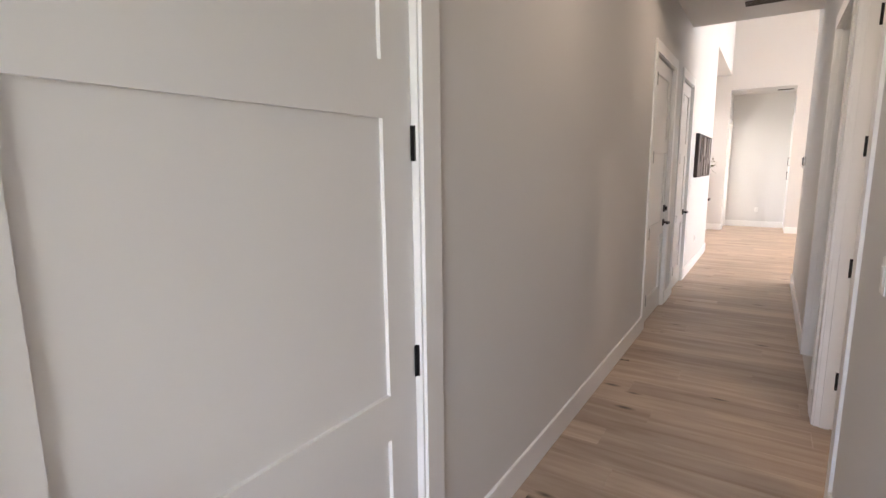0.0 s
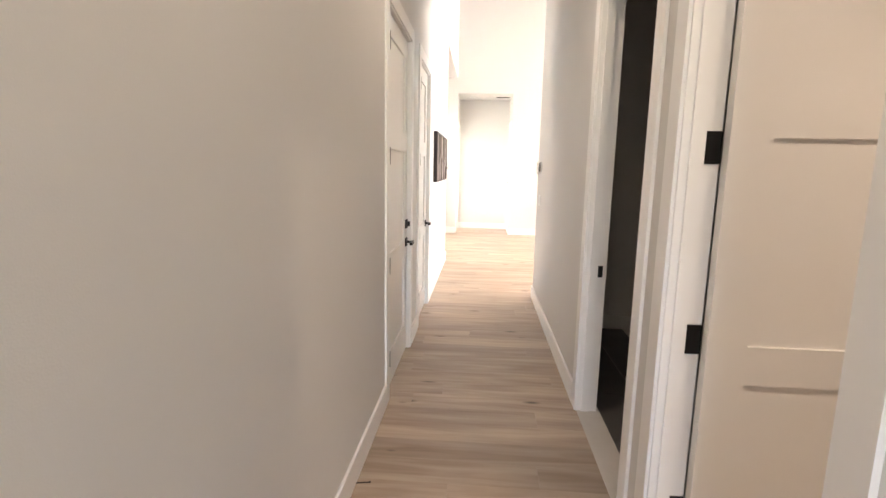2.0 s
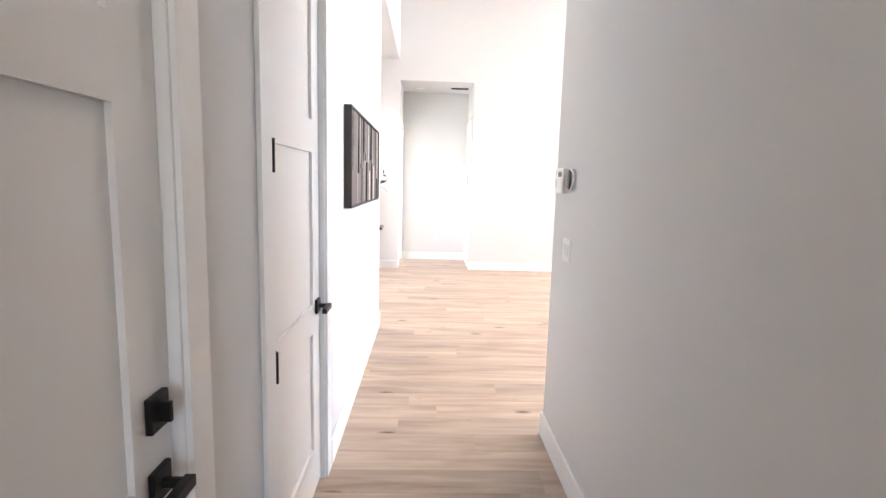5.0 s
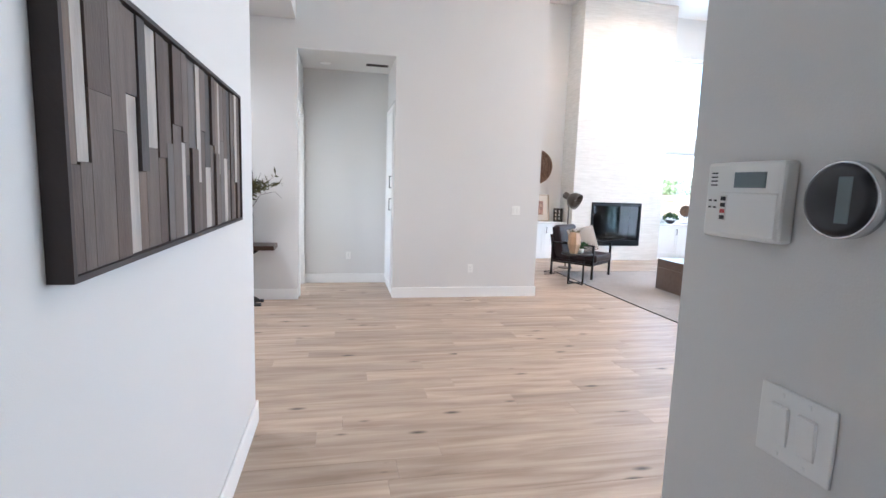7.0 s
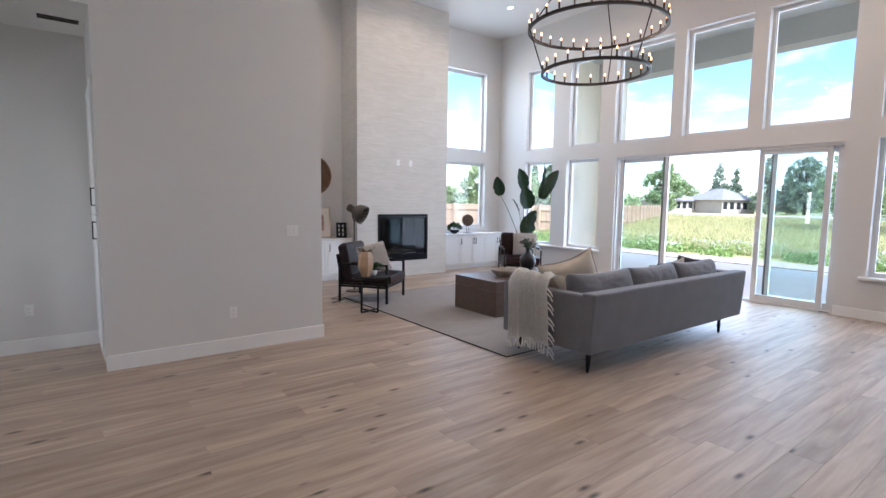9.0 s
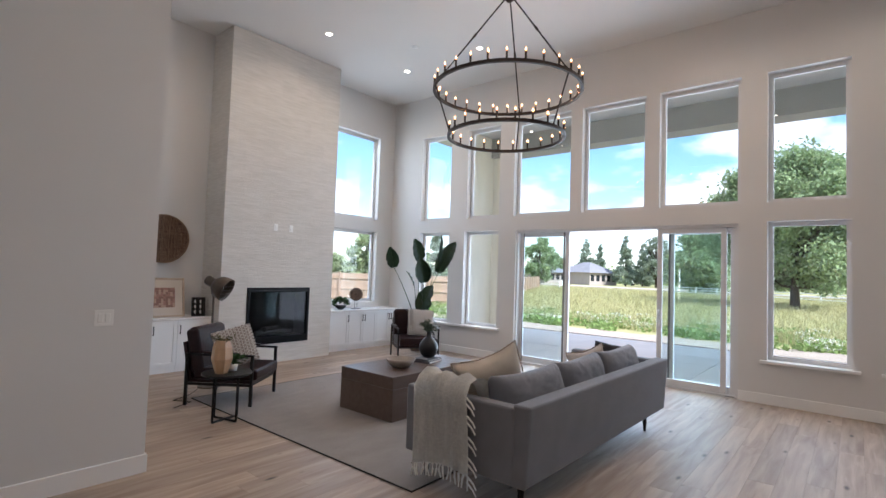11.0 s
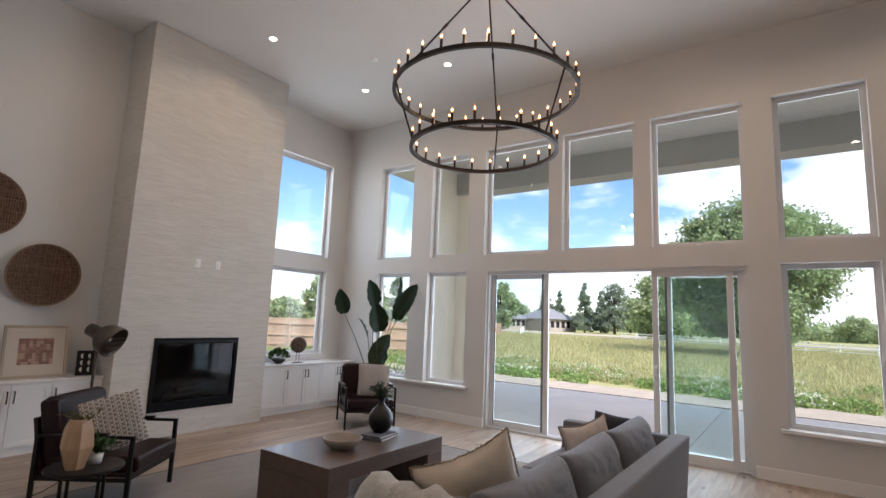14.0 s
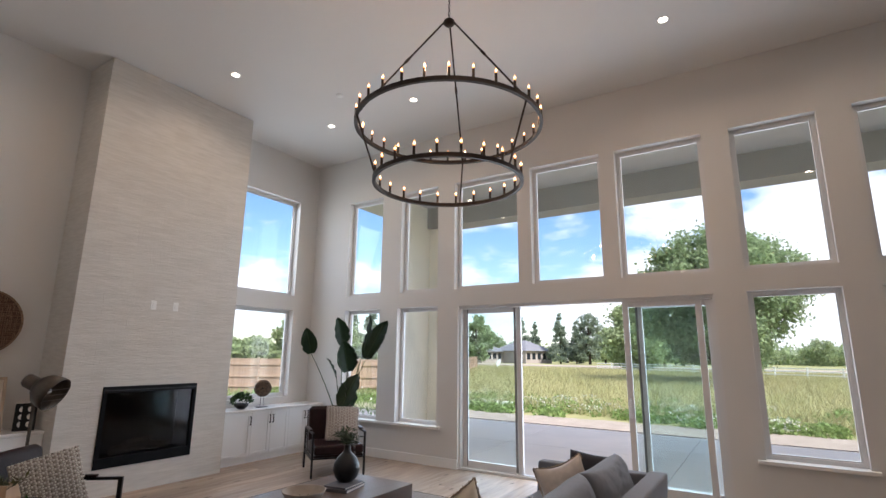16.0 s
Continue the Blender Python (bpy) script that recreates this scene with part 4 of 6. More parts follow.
part("backing", boxed(0.012, PW - 0.012, -0.018, -0.004, 0.012, PH - 0.012), ART_D, pic)
# columns of strips: width, height of the split, lower and upper wood
U, G, S_, P, N, D_ = range(6)
COLUMNS = [(0.05, 0.36, U, N), (0.045, 0.37, D_, P), (0.10, 0.62, D_, U), (0.075, 0.5, U, D_), (0.08, 0.66, P, D_), (0.05, 0.35, N, S_), (0.09, 0.46, D_, P),
           (0.06, 0.42, U, U), (0.055, 0.5, G, D_), (0.08, 0.60, D_, U), (0.05, 0.52, P, D_), (0.045, 0.34, S_, D_), (0.075, 0.5, U, G), (0.05, 0.30, D_, P), (0.07, 0.62, U, D_),
           (0.075, 0.4, P, S_), (0.05, 0.55, D_, U), (0.06, 0.5, D_, N), (0.05, 0.36, U, P), (0.07, 0.6, G, D_), (0.06, 0.48, P, U), (0.055, 0.4, D_, S_), (0.06, 0.56, U, D_), (0.05, 0.3, N, P), (0.06, 0.52, D_, U)]
art_rng = random.Random(5)
sx0, stretch_w = 0.014, (PW - 0.028) / sum(c[0] for c in COLUMNS)
for w, cut, low_i, high_i in COLUMNS:
    w *= stretch_w
    split = 0.012 + (PH - 0.024) * cut
    for za, zb, ci in ((0.013, split, low_i), (split, PH - 0.013, high_i)):
        part("strip", boxed(sx0, sx0 + w - 0.002, -0.018 - art_rng.choice((0.010, 0.014, 0.019)), -0.018, za, zb - 0.001), ART_S[ci], pic)
    sx0 += w


# ---- ceiling fittings ----
def can_light(x, y, z, lit=True):
    c = thing("recessed_light", "small white recessed ceiling light, " + ("lit" if lit else "switched off"), "ceiling light", pose(x, y, z), "recessed ceiling lights")
    bm = bmesh.new()
    lathe(bm, [(0.048, 0.0), (0.072, -0.006), (0.075, -0.002), (0.075, 0.0)], 28)
    part("trim_ring", bm, TRIM, c, smooth=True)
    bm = bmesh.new()
    lathe(bm, [(0.0, -0.003), (0.048, -0.003), (0.048, 0.0)], 24)
    part("lens", bm, CAN_GLOW if lit else PLASTIC, c, "glowing lens" if lit else "unlit lens")
    return c


for cx, cy in CANS:
    can_light(cx, cy, CEIL)
for cx, cy in HALL_CANS:
    can_light(cx, cy, HALL_CEIL)
# unseen fixture, added where the foyer fill light hangs
can_light(-2.2, 12.0, 3.47)
can_light(-0.54, 14.4, 3.14, False)


def vent(x, y, z, w, d, label):
    v = thing("ceiling_vent", label, "vent", pose(x, y, z))
    part("backing", boxed(-w / 2, w / 2, -d / 2, d / 2, -0.002, 0), DARKPLASTIC, v)
    for q in ((-w / 2, w / 2, -d / 2, -d / 2 + 0.015, -0.01, -0.002), (-w / 2, w / 2, d / 2 - 0.015, d / 2, -0.01, -0.002),
              (-w / 2, -w / 2 + 0.015, -d / 2 + 0.015, d / 2 - 0.015, -0.01, -0.002), (w / 2 - 0.015, w / 2, -d / 2 + 0.015, d / 2 - 0.015, -0.01, -0.002)):
        part("vent_frame", boxed(*q), BRONZE, v)
    n = int((d - 0.03) / 0.018)
    for i in range(n):
        yy = -d / 2 + 0.02 + i * 0.018
        part("slat", boxed(-w / 2 + 0.016, w / 2 - 0.016, yy, yy + 0.011, -0.008, -0.005), BRONZE, v)
    return v


vent(-0.03, 6.62, HALL_CEIL, 0.56, 0.16, "dark slatted return air vent in the hallway ceiling")
vent(0.16, 14.3, 3.14, 0.3, 0.1, "dark slatted vent in the passage ceiling")
smoke = thing("smoke_detector", "small flat white smoke detector on the high ceiling", "smoke detector", pose(6.87, 15.25, CEIL))
bm = bmesh.new()
lathe(bm, [(0.0, -0.018), (0.045, -0.016), (0.055, -0.006), (0.055, 0)], 24)
part("body", bm, TRIM, smoke, smooth=True)

# ---- chandelier ----
HUB = (5.516, 12.473, 4.80)
R1, Z1, R2, Z2 = 0.83, 3.72, 0.65, 3.19
chand = thing("chandelier", "two-tier black wagon wheel chandelier with lit candle bulbs", "chandelier", pose(HUB[0], HUB[1], CEIL))
hz = HUB[2] - CEIL
bm = bmesh.new()
lathe(bm, [(0, 0), (0.065, 0), (0.065, -0.02), (0.02, -0.035), (0, -0.035)], 24)
part("canopy", bm, BRONZE, chand, smooth=True)
n_links = int((-hz - 0.06) / 0.042)
for i in range(n_links):
    bm = bmesh.new()
    zz = -0.05 - i * 0.042
    pts = [(0.009 * math.cos(a), 0, zz + 0.026 * math.sin(a)) for a in (2 * math.pi * j / 10 for j in range(11))]
    if i % 2:
        pts = [(0, p[0], p[2]) for p in pts]
    tube(bm, pts, 0.003, 5, cap=False)
    part("chain_link", bm, BRONZE, chand)
bm = bmesh.new()
lathe(bm, [(0, 0.05), (0.02, 0.045), (0.05, 0.02), (0.055, -0.01), (0.03, -0.035), (0, -0.04)], 20, (0, 0, hz))
part("hub", bm, BRONZE, chand, smooth=True)
for r, z, n in ((R1, Z1, 28), (R2, Z2, 22)):
    bm = bmesh.new()
    ring_band(bm, r, 0.035, 0.03, 72, (0, 0, z - CEIL))
    rg = part("ring", bm, BRONZE, chand)
    cup = bmesh.new()
    lathe(cup, [(0, -0.018), (0.016, -0.018), (0.016, 0.0), (0.0115, 0.004), (0.0115, 0.075), (0, 0.075)], 10)
    cup_me = mesh_of("candle_sleeve", cup, BRONZE)
    bb = bmesh.new()
    lathe(bb, [(0.0, 0.082), (0.0062, 0.084), (0.0078, 0.092), (0.0066, 0.104), (0.0, 0.114)], 10)
    bulb_me = mesh_of("bulb", bb, BULB, True)
    bb = bmesh.new()
    lathe(bb, [(0.0062, 0.075), (0.009, 0.082), (0.0092, 0.089), (0.0079, 0.0915), (0.0062, 0.083), (0.0062, 0.075)], 10)
    lathe(bb, [(0.0067, 0.1035), (0.004, 0.116), (0.0012, 0.127), (0.0, 0.129)], 10)
    rim_me = mesh_of("bulb_glass", bb, BULB_RIM, True)
    for kk in range(n):
        a = 2 * math.pi * (kk + 0.5) / n
        m = pose(r * math.cos(a), r * math.sin(a), z - CEIL + 0.018)
        piece("candle_sleeve", cup_me, rg, m)
        piece("bulb", bulb_me, rg, m)
        piece("bulb_glass", rim_me, rg, m)
for kk in range(3):
    a = math.radians(21 + 120 * kk)
    c, s = math.cos(a), math.sin(a)
    bm = bmesh.new()
    p0, p1, p2 = Vector((0.045 * c, 0.045 * s, hz)), Vector((R1 * c, R1 * s, Z1 - CEIL)), Vector((R2 * c, R2 * s, Z2 - CEIL))
    tube(bm, [p0, p1], 0.0085, 7)
    for f in (0.45, 0.97):
        q = p0.lerp(p1, f)
        d = (p1 - p0).normalized() * 0.03
        tube(bm, [q - d, q + d], 0.014, 7)
    tube(bm, [p1, p2], 0.0085, 7)
    part("hanging_rod", bm, BRONZE, chand)


# ---- built-in cabinets ----
def bar_pull(parent, m, length=0.13):
    bm = bmesh.new()
    box(bm, -0.005, 0.005, -0.032, -0.022, -length / 2, length / 2, m)
    for s in (-1, 1):
        box(bm, -0.005, 0.005, -0.023, 0.0, s * (length / 2 - 0.005) - 0.005, s * (length / 2 - 0.005) + 0.005, m)
    return part("handle", bm, BLACK, parent, "black bar pull")


def shaker_front(w, h, t=0.02, s=0.055):
    return panelled([0, s, w - s, w], [0, s, h - s, h], {(1, 1)}, t, 0.009, False)


def base_cabinet(x0, x1, front, back, top, doors, handles, label, m=None, toe=0.095, drawers=0.0):
    """Cabinet unit along x with its doors looking toward -y; handles: -1 at a door's low x side, 1 at its high x side."""
    c = thing("cabinet", label, "cabinet", m or pose((x0 + x1) / 2, front, 0), "built-in cabinets")
    w = x1 - x0
    part("body", boxed(-w / 2 + 0.001, w / 2 - 0.001, 0.021, back - front, toe, top), CABINET, c)
    part("toe_kick", boxed(-w / 2 + 0.001, w / 2 - 0.001, 0.035, 0.06, 0, toe), CABINET, c)
    dw = w / doors
    for i in range(doors):
        x = -w / 2 + i * dw
        h = top - toe - 0.012 - drawers
        d = part("door", shaker_front(dw - 0.004, h), CABINET, c)
        d.matrix_local = pose(x + 0.002, 0, toe + 0.004)
        hx = 0.03 if handles[i] < 0 else dw - 0.034
        bar_pull(d, pose(hx, 0, h - 0.13))
    if drawers:
        d = part("drawer", boxed(-w / 2 + 0.002, w / 2 - 0.002, 0, 0.02, top - drawers, top - 0.008, bevel=0.002, segments=1), CABINET, c)
        bar_pull(d, pose(0, 0, top - drawers / 2, 0, 90, 0))
    return c


CF, CT = 17.29, 0.775
for x0, x1, n, hd, lab in ((6.757, 7.37, 1, (1,), "white shaker cabinet unit beside the fireplace"), (7.37, 8.12, 2, (1, -1), "white two-door shaker cabinet under the window"),
                           (8.12, 8.87, 2, (1, -1), "white two-door shaker cabinet in the room corner"), (2.56, 3.32, 2, (1, -1), "white two-door shaker cabinet below the baskets"),
                           (3.32, 4.07, 2, (1, -1), "white two-door shaker cabinet below the framed print"), (4.07, 4.575, 1, (-1,), "narrow white shaker cabinet against the fireplace")):
    base_cabinet(x0, x1, CF, NY - 0.003, CT, n, hd, lab)
for x0, x1 in ((FX1 + 0.015, EX - 0.003), (2.404, FX0 - 0.012)):
    t = tagged(new("countertop", mesh_of("countertop", boxed(x0, x1, CF - 0.025, NY - 0.003, CT + 0.001, CT + 0.036, bevel=0.004), STONE_TOP)),
               "pale stone countertop over the built-in cabinets", "countertop")
filler = tagged(new("cabinet_filler", mesh_of("cabinet_filler", boxed(2.404, 2.555, CF + 0.01, CF + 0.03, 0, CT), CABINET)), "white cabinet filler strip against the wall", "filler")
SHELF = CT + 0.037

# linen cabinet in the passage
linen = thing("linen_cabinet", "tall white linen cabinet with black pulls", "cabinet", Matrix(((0, 1, 0, 0.345), (-1, 0, 0, 14.735), (0, 0, 1, 0), (0, 0, 0, 1))))
part("body", boxed(0.0, 0.89, 0.022, 0.55, 0, 2.60), CABINET, linen)
for z0, z1, hz_ in ((0.1, 1.38, 1.15), (1.39, 2.57, 0.16)):
    d = part("door", shaker_front(0.88, z1 - z0), CABINET, linen)
    d.matrix_local = pose(0.005, 0, z0)
    bar_pull(d, pose(0.83, 0, hz_), 0.16)

# ---- laundry room seen through the doorway ----
for y0, y1 in ((6.0, 6.93), (5.07, 6.0), (4.2, 5.07)):
    m = Matrix(((0, 1, 0, 1.60), (-1, 0, 0, (y0 + y1) / 2), (0, 0, 1, 0), (0, 0, 0, 1)))
    base_cabinet(0, y1 - y0, 0, 0.59, 0.85, 2, (1, -1), "white laundry room base cabinet with black pulls", m, drawers=0.16)
bm = bmesh.new()
for d in ((1.565, 2.197, 5.9, 6.947), (1.565, 2.197, 4.18, 5.2), (1.565, 1.66, 5.2, 5.9), (2.06, 2.197, 5.2, 5.9)):
    box(bm, *d, 0.852, 0.89)
ctop = tagged(new("laundry_countertop", mesh_of("laundry_countertop", bm, STONE_TOP)), "pale stone countertop with a sink cut-out", "countertop")
sink = thing("sink", "dark recessed laundry sink in the countertop", "sink", pose(1.86, 5.55, 0.89))
bm = bmesh.new()
for d in ((-0.198, 0.198, -0.345, 0.345, -0.2, -0.19), (-0.198, -0.19, -0.345, 0.345, -0.19, 0.0), (0.19, 0.198, -0.345, 0.345, -0.19, 0.0),
          (-0.19, 0.19, -0.345, -0.337, -0.19, 0.0), (-0.19, 0.19, 0.337, 0.345, -0.19, 0.0)):
    box(bm, *d)
part("basin", bm, DARKPLASTIC, sink)
bm = bmesh.new()
tube(bm, [(0.24, 0, 0), (0.24, 0, 0.28), (0.2, 0, 0.35), (0.1, 0, 0.36), (0.03, 0, 0.3)], 0.013, 8)
part("faucet", bm, BLACK, sink, "black gooseneck faucet")
for y0, y1 in ((5.85, 6.6), (5.1, 5.85)):
    m = Matrix(((0, 1, 0, 1.87), (-1, 0, 0, (y0 + y1) / 2), (0, 0, 1, 1.5), (0, 0, 0, 1)))
    c = thing("wall_cabinet", "white shaker wall cabinet with black pulls", "cabinet", m, "laundry wall cabinets")
    w = y1 - y0
    part("body", boxed(-w / 2 + 0.001, w / 2 - 0.001, 0.021, 0.328, 0, 0.95), CABINET, c)
    for i in range(2):
        d = part("door", shaker_front(w / 2 - 0.004, 0.94), CABINET, c)
        d.matrix_local = pose(-w / 2 + i * w / 2 + 0.002, 0, 0.005)
        bar_pull(d, pose(w / 2 - 0.034 if i == 0 else 0.03, 0, 0.13))

lf = tagged(new("floor_laundry", mesh_of("floor_laundry", boxed(0.36, 2.2, 4.17, 6.95, 0.0005, 0.003), GROUT)), "dark slate tile laundry room floor", "floor", kind="structure")
slate_me = mesh_of("tile", boxed(-0.149, 0.149, -0.299, 0.299, 0.003, 0.008, bevel=0.001, segments=1), SLATE)
for i in range(5):
    for j in range(4):
        piece("tile", slate_me, lf, pose(0.65 + i * 0.302, 4.60 + j * 0.602 + (0.3 if i % 2 else 0), 0))


# ---- soft things ----
def cushion(w, h, d, n=14, pinch=0.10, sag=0.0, seed=0, boxy=3.2, wrinkle=0.0, edge=0.55):
    """A stuffed cushion: x width, z height, y thickness; pinched corners."""
    bm = bmesh.new()
    grid = {}
    for s in (-1, 1):
        for i in range(n + 1):
            for j in range(n + 1):
                u, v = 2 * i / n - 1, 2 * j / n - 1
                if s == 1 and (i in (0, n) or j in (0, n)):
                    grid[s, i, j] = grid[-1, i, j]
                    continue
                t = max(0.0, (1 - abs(u) ** boxy)) ** edge * max(0.0, (1 - abs(v) ** boxy)) ** edge
                x = u * w / 2 * (1 - pinch * (1 - v * v) ** 1 * 0.0 - 0.5 * pinch * (1 - abs(v)) * abs(u) ** 6)
                z = v * h / 2 * (1 - 0.5 * pinch * (1 - abs(u)) * abs(v) ** 6)
                z -= sag * (1 - u * u) * max(0, v)
                y = s * d / 2 * t * (1 + 0.07 * noise.noise((u * 2.1 + seed, v * 2.3, s * 3 + seed)))
                y += 0.008 * noise.noise((u * 5 + seed, v * 5, seed)) * t
                y += s * wrinkle * math.sin(u * 40 + 7 * noise.noise((u * 3, v * 3, seed))) * t * max(0.0, v) * (0.3 + 1.4 * abs(noise.noise((u * 4 + seed, v * 2, 5))))
                grid[s, i, j] = bm.verts.new((x, y, z))
    for s in (-1, 1):
        for i in range(n):
            for j in range(n):
                q = [grid[s, i, j], grid[s, i + 1, j], grid[s, i + 1, j + 1], grid[s, i, j + 1]]
                bm.faces.new(q if s < 0 else q[::-1])
    return bm


def soft_box(x0, x1, y0, y1, z0, z1, r=0.03, seg=3, puff=0.0):
    bm = boxed(x0, x1, y0, y1, z0, z1)
    if puff:
        bmesh.ops.subdivide_edges(bm, edges=bm.edges[:], cuts=5, use_grid_fill=True)
        cx, cy, cz = (x0 + x1) / 2, (y0 + y1) / 2, (z0 + z1) / 2
        for v in bm.verts:
            u, w, t = (2 * (v.co.x - cx) / (x1 - x0), 2 * (v.co.y - cy) / (y1 - y0), 2 * (v.co.z - cz) / (z1 - z0))
            v.co.x += puff * u * (1 - w * w) * (1 - t * t) - r * 0.8 * u * (abs(w) ** 6 * abs(t) ** 0 + abs(t) ** 6) * abs(u) ** 8 * 0.5
            v.co.y += puff * w * (1 - u * u) * (1 - t * t) - r * 0.8 * w * (abs(u) ** 6 + abs(t) ** 6) * abs(w) ** 8 * 0.5
            v.co.z += puff * t * (1 - u * u) * (1 - w * w) - r * 0.8 * t * (abs(u) ** 6 + abs(w) ** 6) * abs(t) ** 8 * 0.5
    else:
        bmesh.ops.bevel(bm, geom=bm.edges[:], offset=r, segments=seg, profile=0.5, affect="EDGES")
    return bm


# rug
rug = thing("area_rug", "large greige flat-woven rug with a dark bound edge", "rug", pose(5.55, 13.8, 0))
RX, RY = 1.95, 1.83
part("rug_field", boxed(-RX, RX, -RY, RY, 0.001, 0.010), RUG, rug)
for d in ((-RX - 0.012, RX + 0.012, -RY - 0.012, -RY), (-RX - 0.012, RX + 0.012, RY, RY + 0.012), (-RX - 0.012, -RX, -RY, RY), (RX, RX + 0.012, -RY, RY)):
    part("bound_edge", boxed(*d, 0.001, 0.012, bevel=0.003, segments=1), RUG_EDGE, rug, "dark bound edge")

# sofa, its back toward the hallway
sofa = thing("sofa", "long grey upholstered sofa on tapered dark legs", "sofa", pose(5.27, 11.13, 0, 0, 0, -0.8))
SW = 1.49
part("base", soft_box(-SW + 0.012, SW - 0.012, 0.02, 1.06, 0.205, 0.40, 0.02), SOFA, sofa)
bm = boxed(-SW, SW, -0.03, 0.115, 0.20, 0.755)
for v in bm.verts:
    if v.co.z > 0.7:
        v.co.y -= 0.035
bmesh.ops.bevel(bm, geom=bm.edges[:], offset=0.022, segments=3, profile=0.6, affect="EDGES")
back = part("backrest", bm, SOFA, sofa)
for s in (-1, 1):
    bm = boxed(-0.06, 0.06, 0.06, 1.09, 0.20, 0.735)
    for v in bm.verts:
        if v.co.z > 0.7:
            v.co.x += s * 0.03
            if v.co.y > 1:
                v.co.y -= 0.03
    bmesh.ops.bevel(bm, geom=bm.edges[:], offset=0.022, segments=3, profile=0.6, affect="EDGES")
    a = part("armrest", bm, SOFA, sofa)
    a.matrix_local = pose(s * (SW - 0.062), 0, 0)
for i in range(3):
    w = (2 * SW - 0.26) / 3
    x = -SW + 0.13 + w * (i + 0.5)
    part("seat_cushion", soft_box(x - w / 2 + 0.004, x + w / 2 - 0.004, 0.13, 1.04, 0.402, 0.50, 0.03, 4), SOFA, sofa)
    c = part("back_cushion", cushion(w * 0.99, 0.47, 0.28, 40, 0.05, 0.02, i * 7.3, 3.4, 0.006, 0.36), SOFA, sofa, smooth=True)
    c.matrix_local = pose(x, 0.285, 0.655, -14, 0, (-2, 1.5, -1)[i])
for x, y in ((-1.37, 0.07), (1.15, 0.07), (-1.37, 0.95), (1.37, 0.95)):
    bm = bmesh.new()
    tube(bm, [(x, y, 0.205), (x * 1.0, y, 0.1), (x * 1.005, y, 0.0)], 0.033, 12, 0.012)
    part("leg", bm, BLACK, sofa, "dark tapered leg")


def pillow(name, label, w, h, d, mat, m, edge=None, seed=1, sag=0.0):
    p = thing(name, label, "pillow", m)
    part("cover", cushion(w, h, d, 16, 0.12, sag, seed), mat, p, smooth=True)
    if edge:
        r = random.Random(seed)
        bm = bmesh.new()
        for sgn, ax in ((1, "x"), (-1, "x"), (1, "z"), (-1, "z")):
            for i in range(70):
                q = -0.5 + (i + 0.5) / 70
                a = (q * w, 0, sgn * h / 2 - (sag * (1 - 4 * q * q) if sgn > 0 else 0)) if ax == "x" else (sgn * w / 2, 0, q * h)
                n = Vector((0, 0, sgn)) if ax == "x" else Vector((sgn, 0, 0))
                e = Vector(a) + n * (0.002 + 0.005 * r.random()) + Vector((r.uniform(-0.004, 0.004), r.uniform(-0.006, 0.006), r.uniform(-0.004, 0.004)))
                tube(bm, [Vector(a) - n * 0.004, e], 0.0055, 5, 0.0035)
        part("fringe", bm, edge, p, "frayed stitched edge")
    return p


EDGE = material("fringe_thread", (0.40, 0.32, 0.235), 0.95, var=0.15)
TAN_X = Vector((0.71, -0.62, 0.345)).normalized()
TAN_Y = Vector((-0.35, 0.08, 0.80)).cross(TAN_X).normalized()
TAN_Z = TAN_X.cross(TAN_Y)
TAN_AT = Matrix.Translation((4.19, 11.69, 0.80)) @ Matrix((TAN_X, TAN_Y, TAN_Z)).transposed().to_4x4()
pillow("throw_pillow", "large tan linen pillow with a frayed edge on the sofa", 0.55, 0.47, 0.19, TAN, TAN_AT, EDGE, 2, 0.05)
pillow("throw_pillow", "blush linen pillow leaning at the end of the sofa", 0.43, 0.42, 0.15, PINKISH, pose(6.43, 11.82, 0.61, -12, -20, -66), EDGE, 3, 0.04)
pillow("throw_pillow", "charcoal lumbar pillow lying in the sofa corner", 0.38, 0.36, 0.13, CHARCOAL, pose(6.57, 11.64, 0.69, -10, 8, -72), None, 4)

# knitted throw over the sofa arm
throw = thing("throw_blanket", "cream knitted throw with tassels draped over the sofa arm", "throw blanket", pose(3.79, 11.79, 0))
bm = bmesh.new()
nu, nv = 30, 12
prof = [(0.34, 0.52), (0.30, 0.60), (0.26, 0.71), (0.205, 0.79), (0.13, 0.842), (0.045, 0.858), (-0.03, 0.832), (-0.072, 0.745), (-0.058, 0.60), (-0.052, 0.45), (-0.055, 0.3), (-0.06, 0.17)]
gv = []
for i, (px, pz) in enumerate(prof):
    rowv = []
    for j in range(nu + 1):
        u = j / nu
        yy = -0.22 + 0.47 * u + 0.035 * (i / len(prof)) * (u - 0.5) * 2
        fold = 0.016 * math.sin(u * 21 + i * 0.25) * min(1, i / 5) + 0.008 * math.sin(u * 47 + i)
        drop = 0.05 * math.sin(u * 3.1 + 0.4) * (i / len(prof))
        rowv.append(bm.verts.new((px - 0.018 - abs(fold) * (1 if i > 5 else -0.3), yy, pz + 0.012 + ((0.014 * math.sin(u * 19 + i * 0.6) + 0.03 * noise.noise((u * 3.5, i * 0.6, 2))) if i < 7 else 0) + drop * (i > 7))))
    gv.append(rowv)
for i in range(len(prof) - 1):
    for j in range(nu):
        bm.faces.new((gv[i][j], gv[i + 1][j], gv[i + 1][j + 1], gv[i][j + 1]))
ends = [gv[-1][j].co.copy() for j in range(0, nu + 1, 2)]
side_ends = [(gv[i][0].co.copy(), gv[i][0].co.z) for i in range(7, len(prof))]
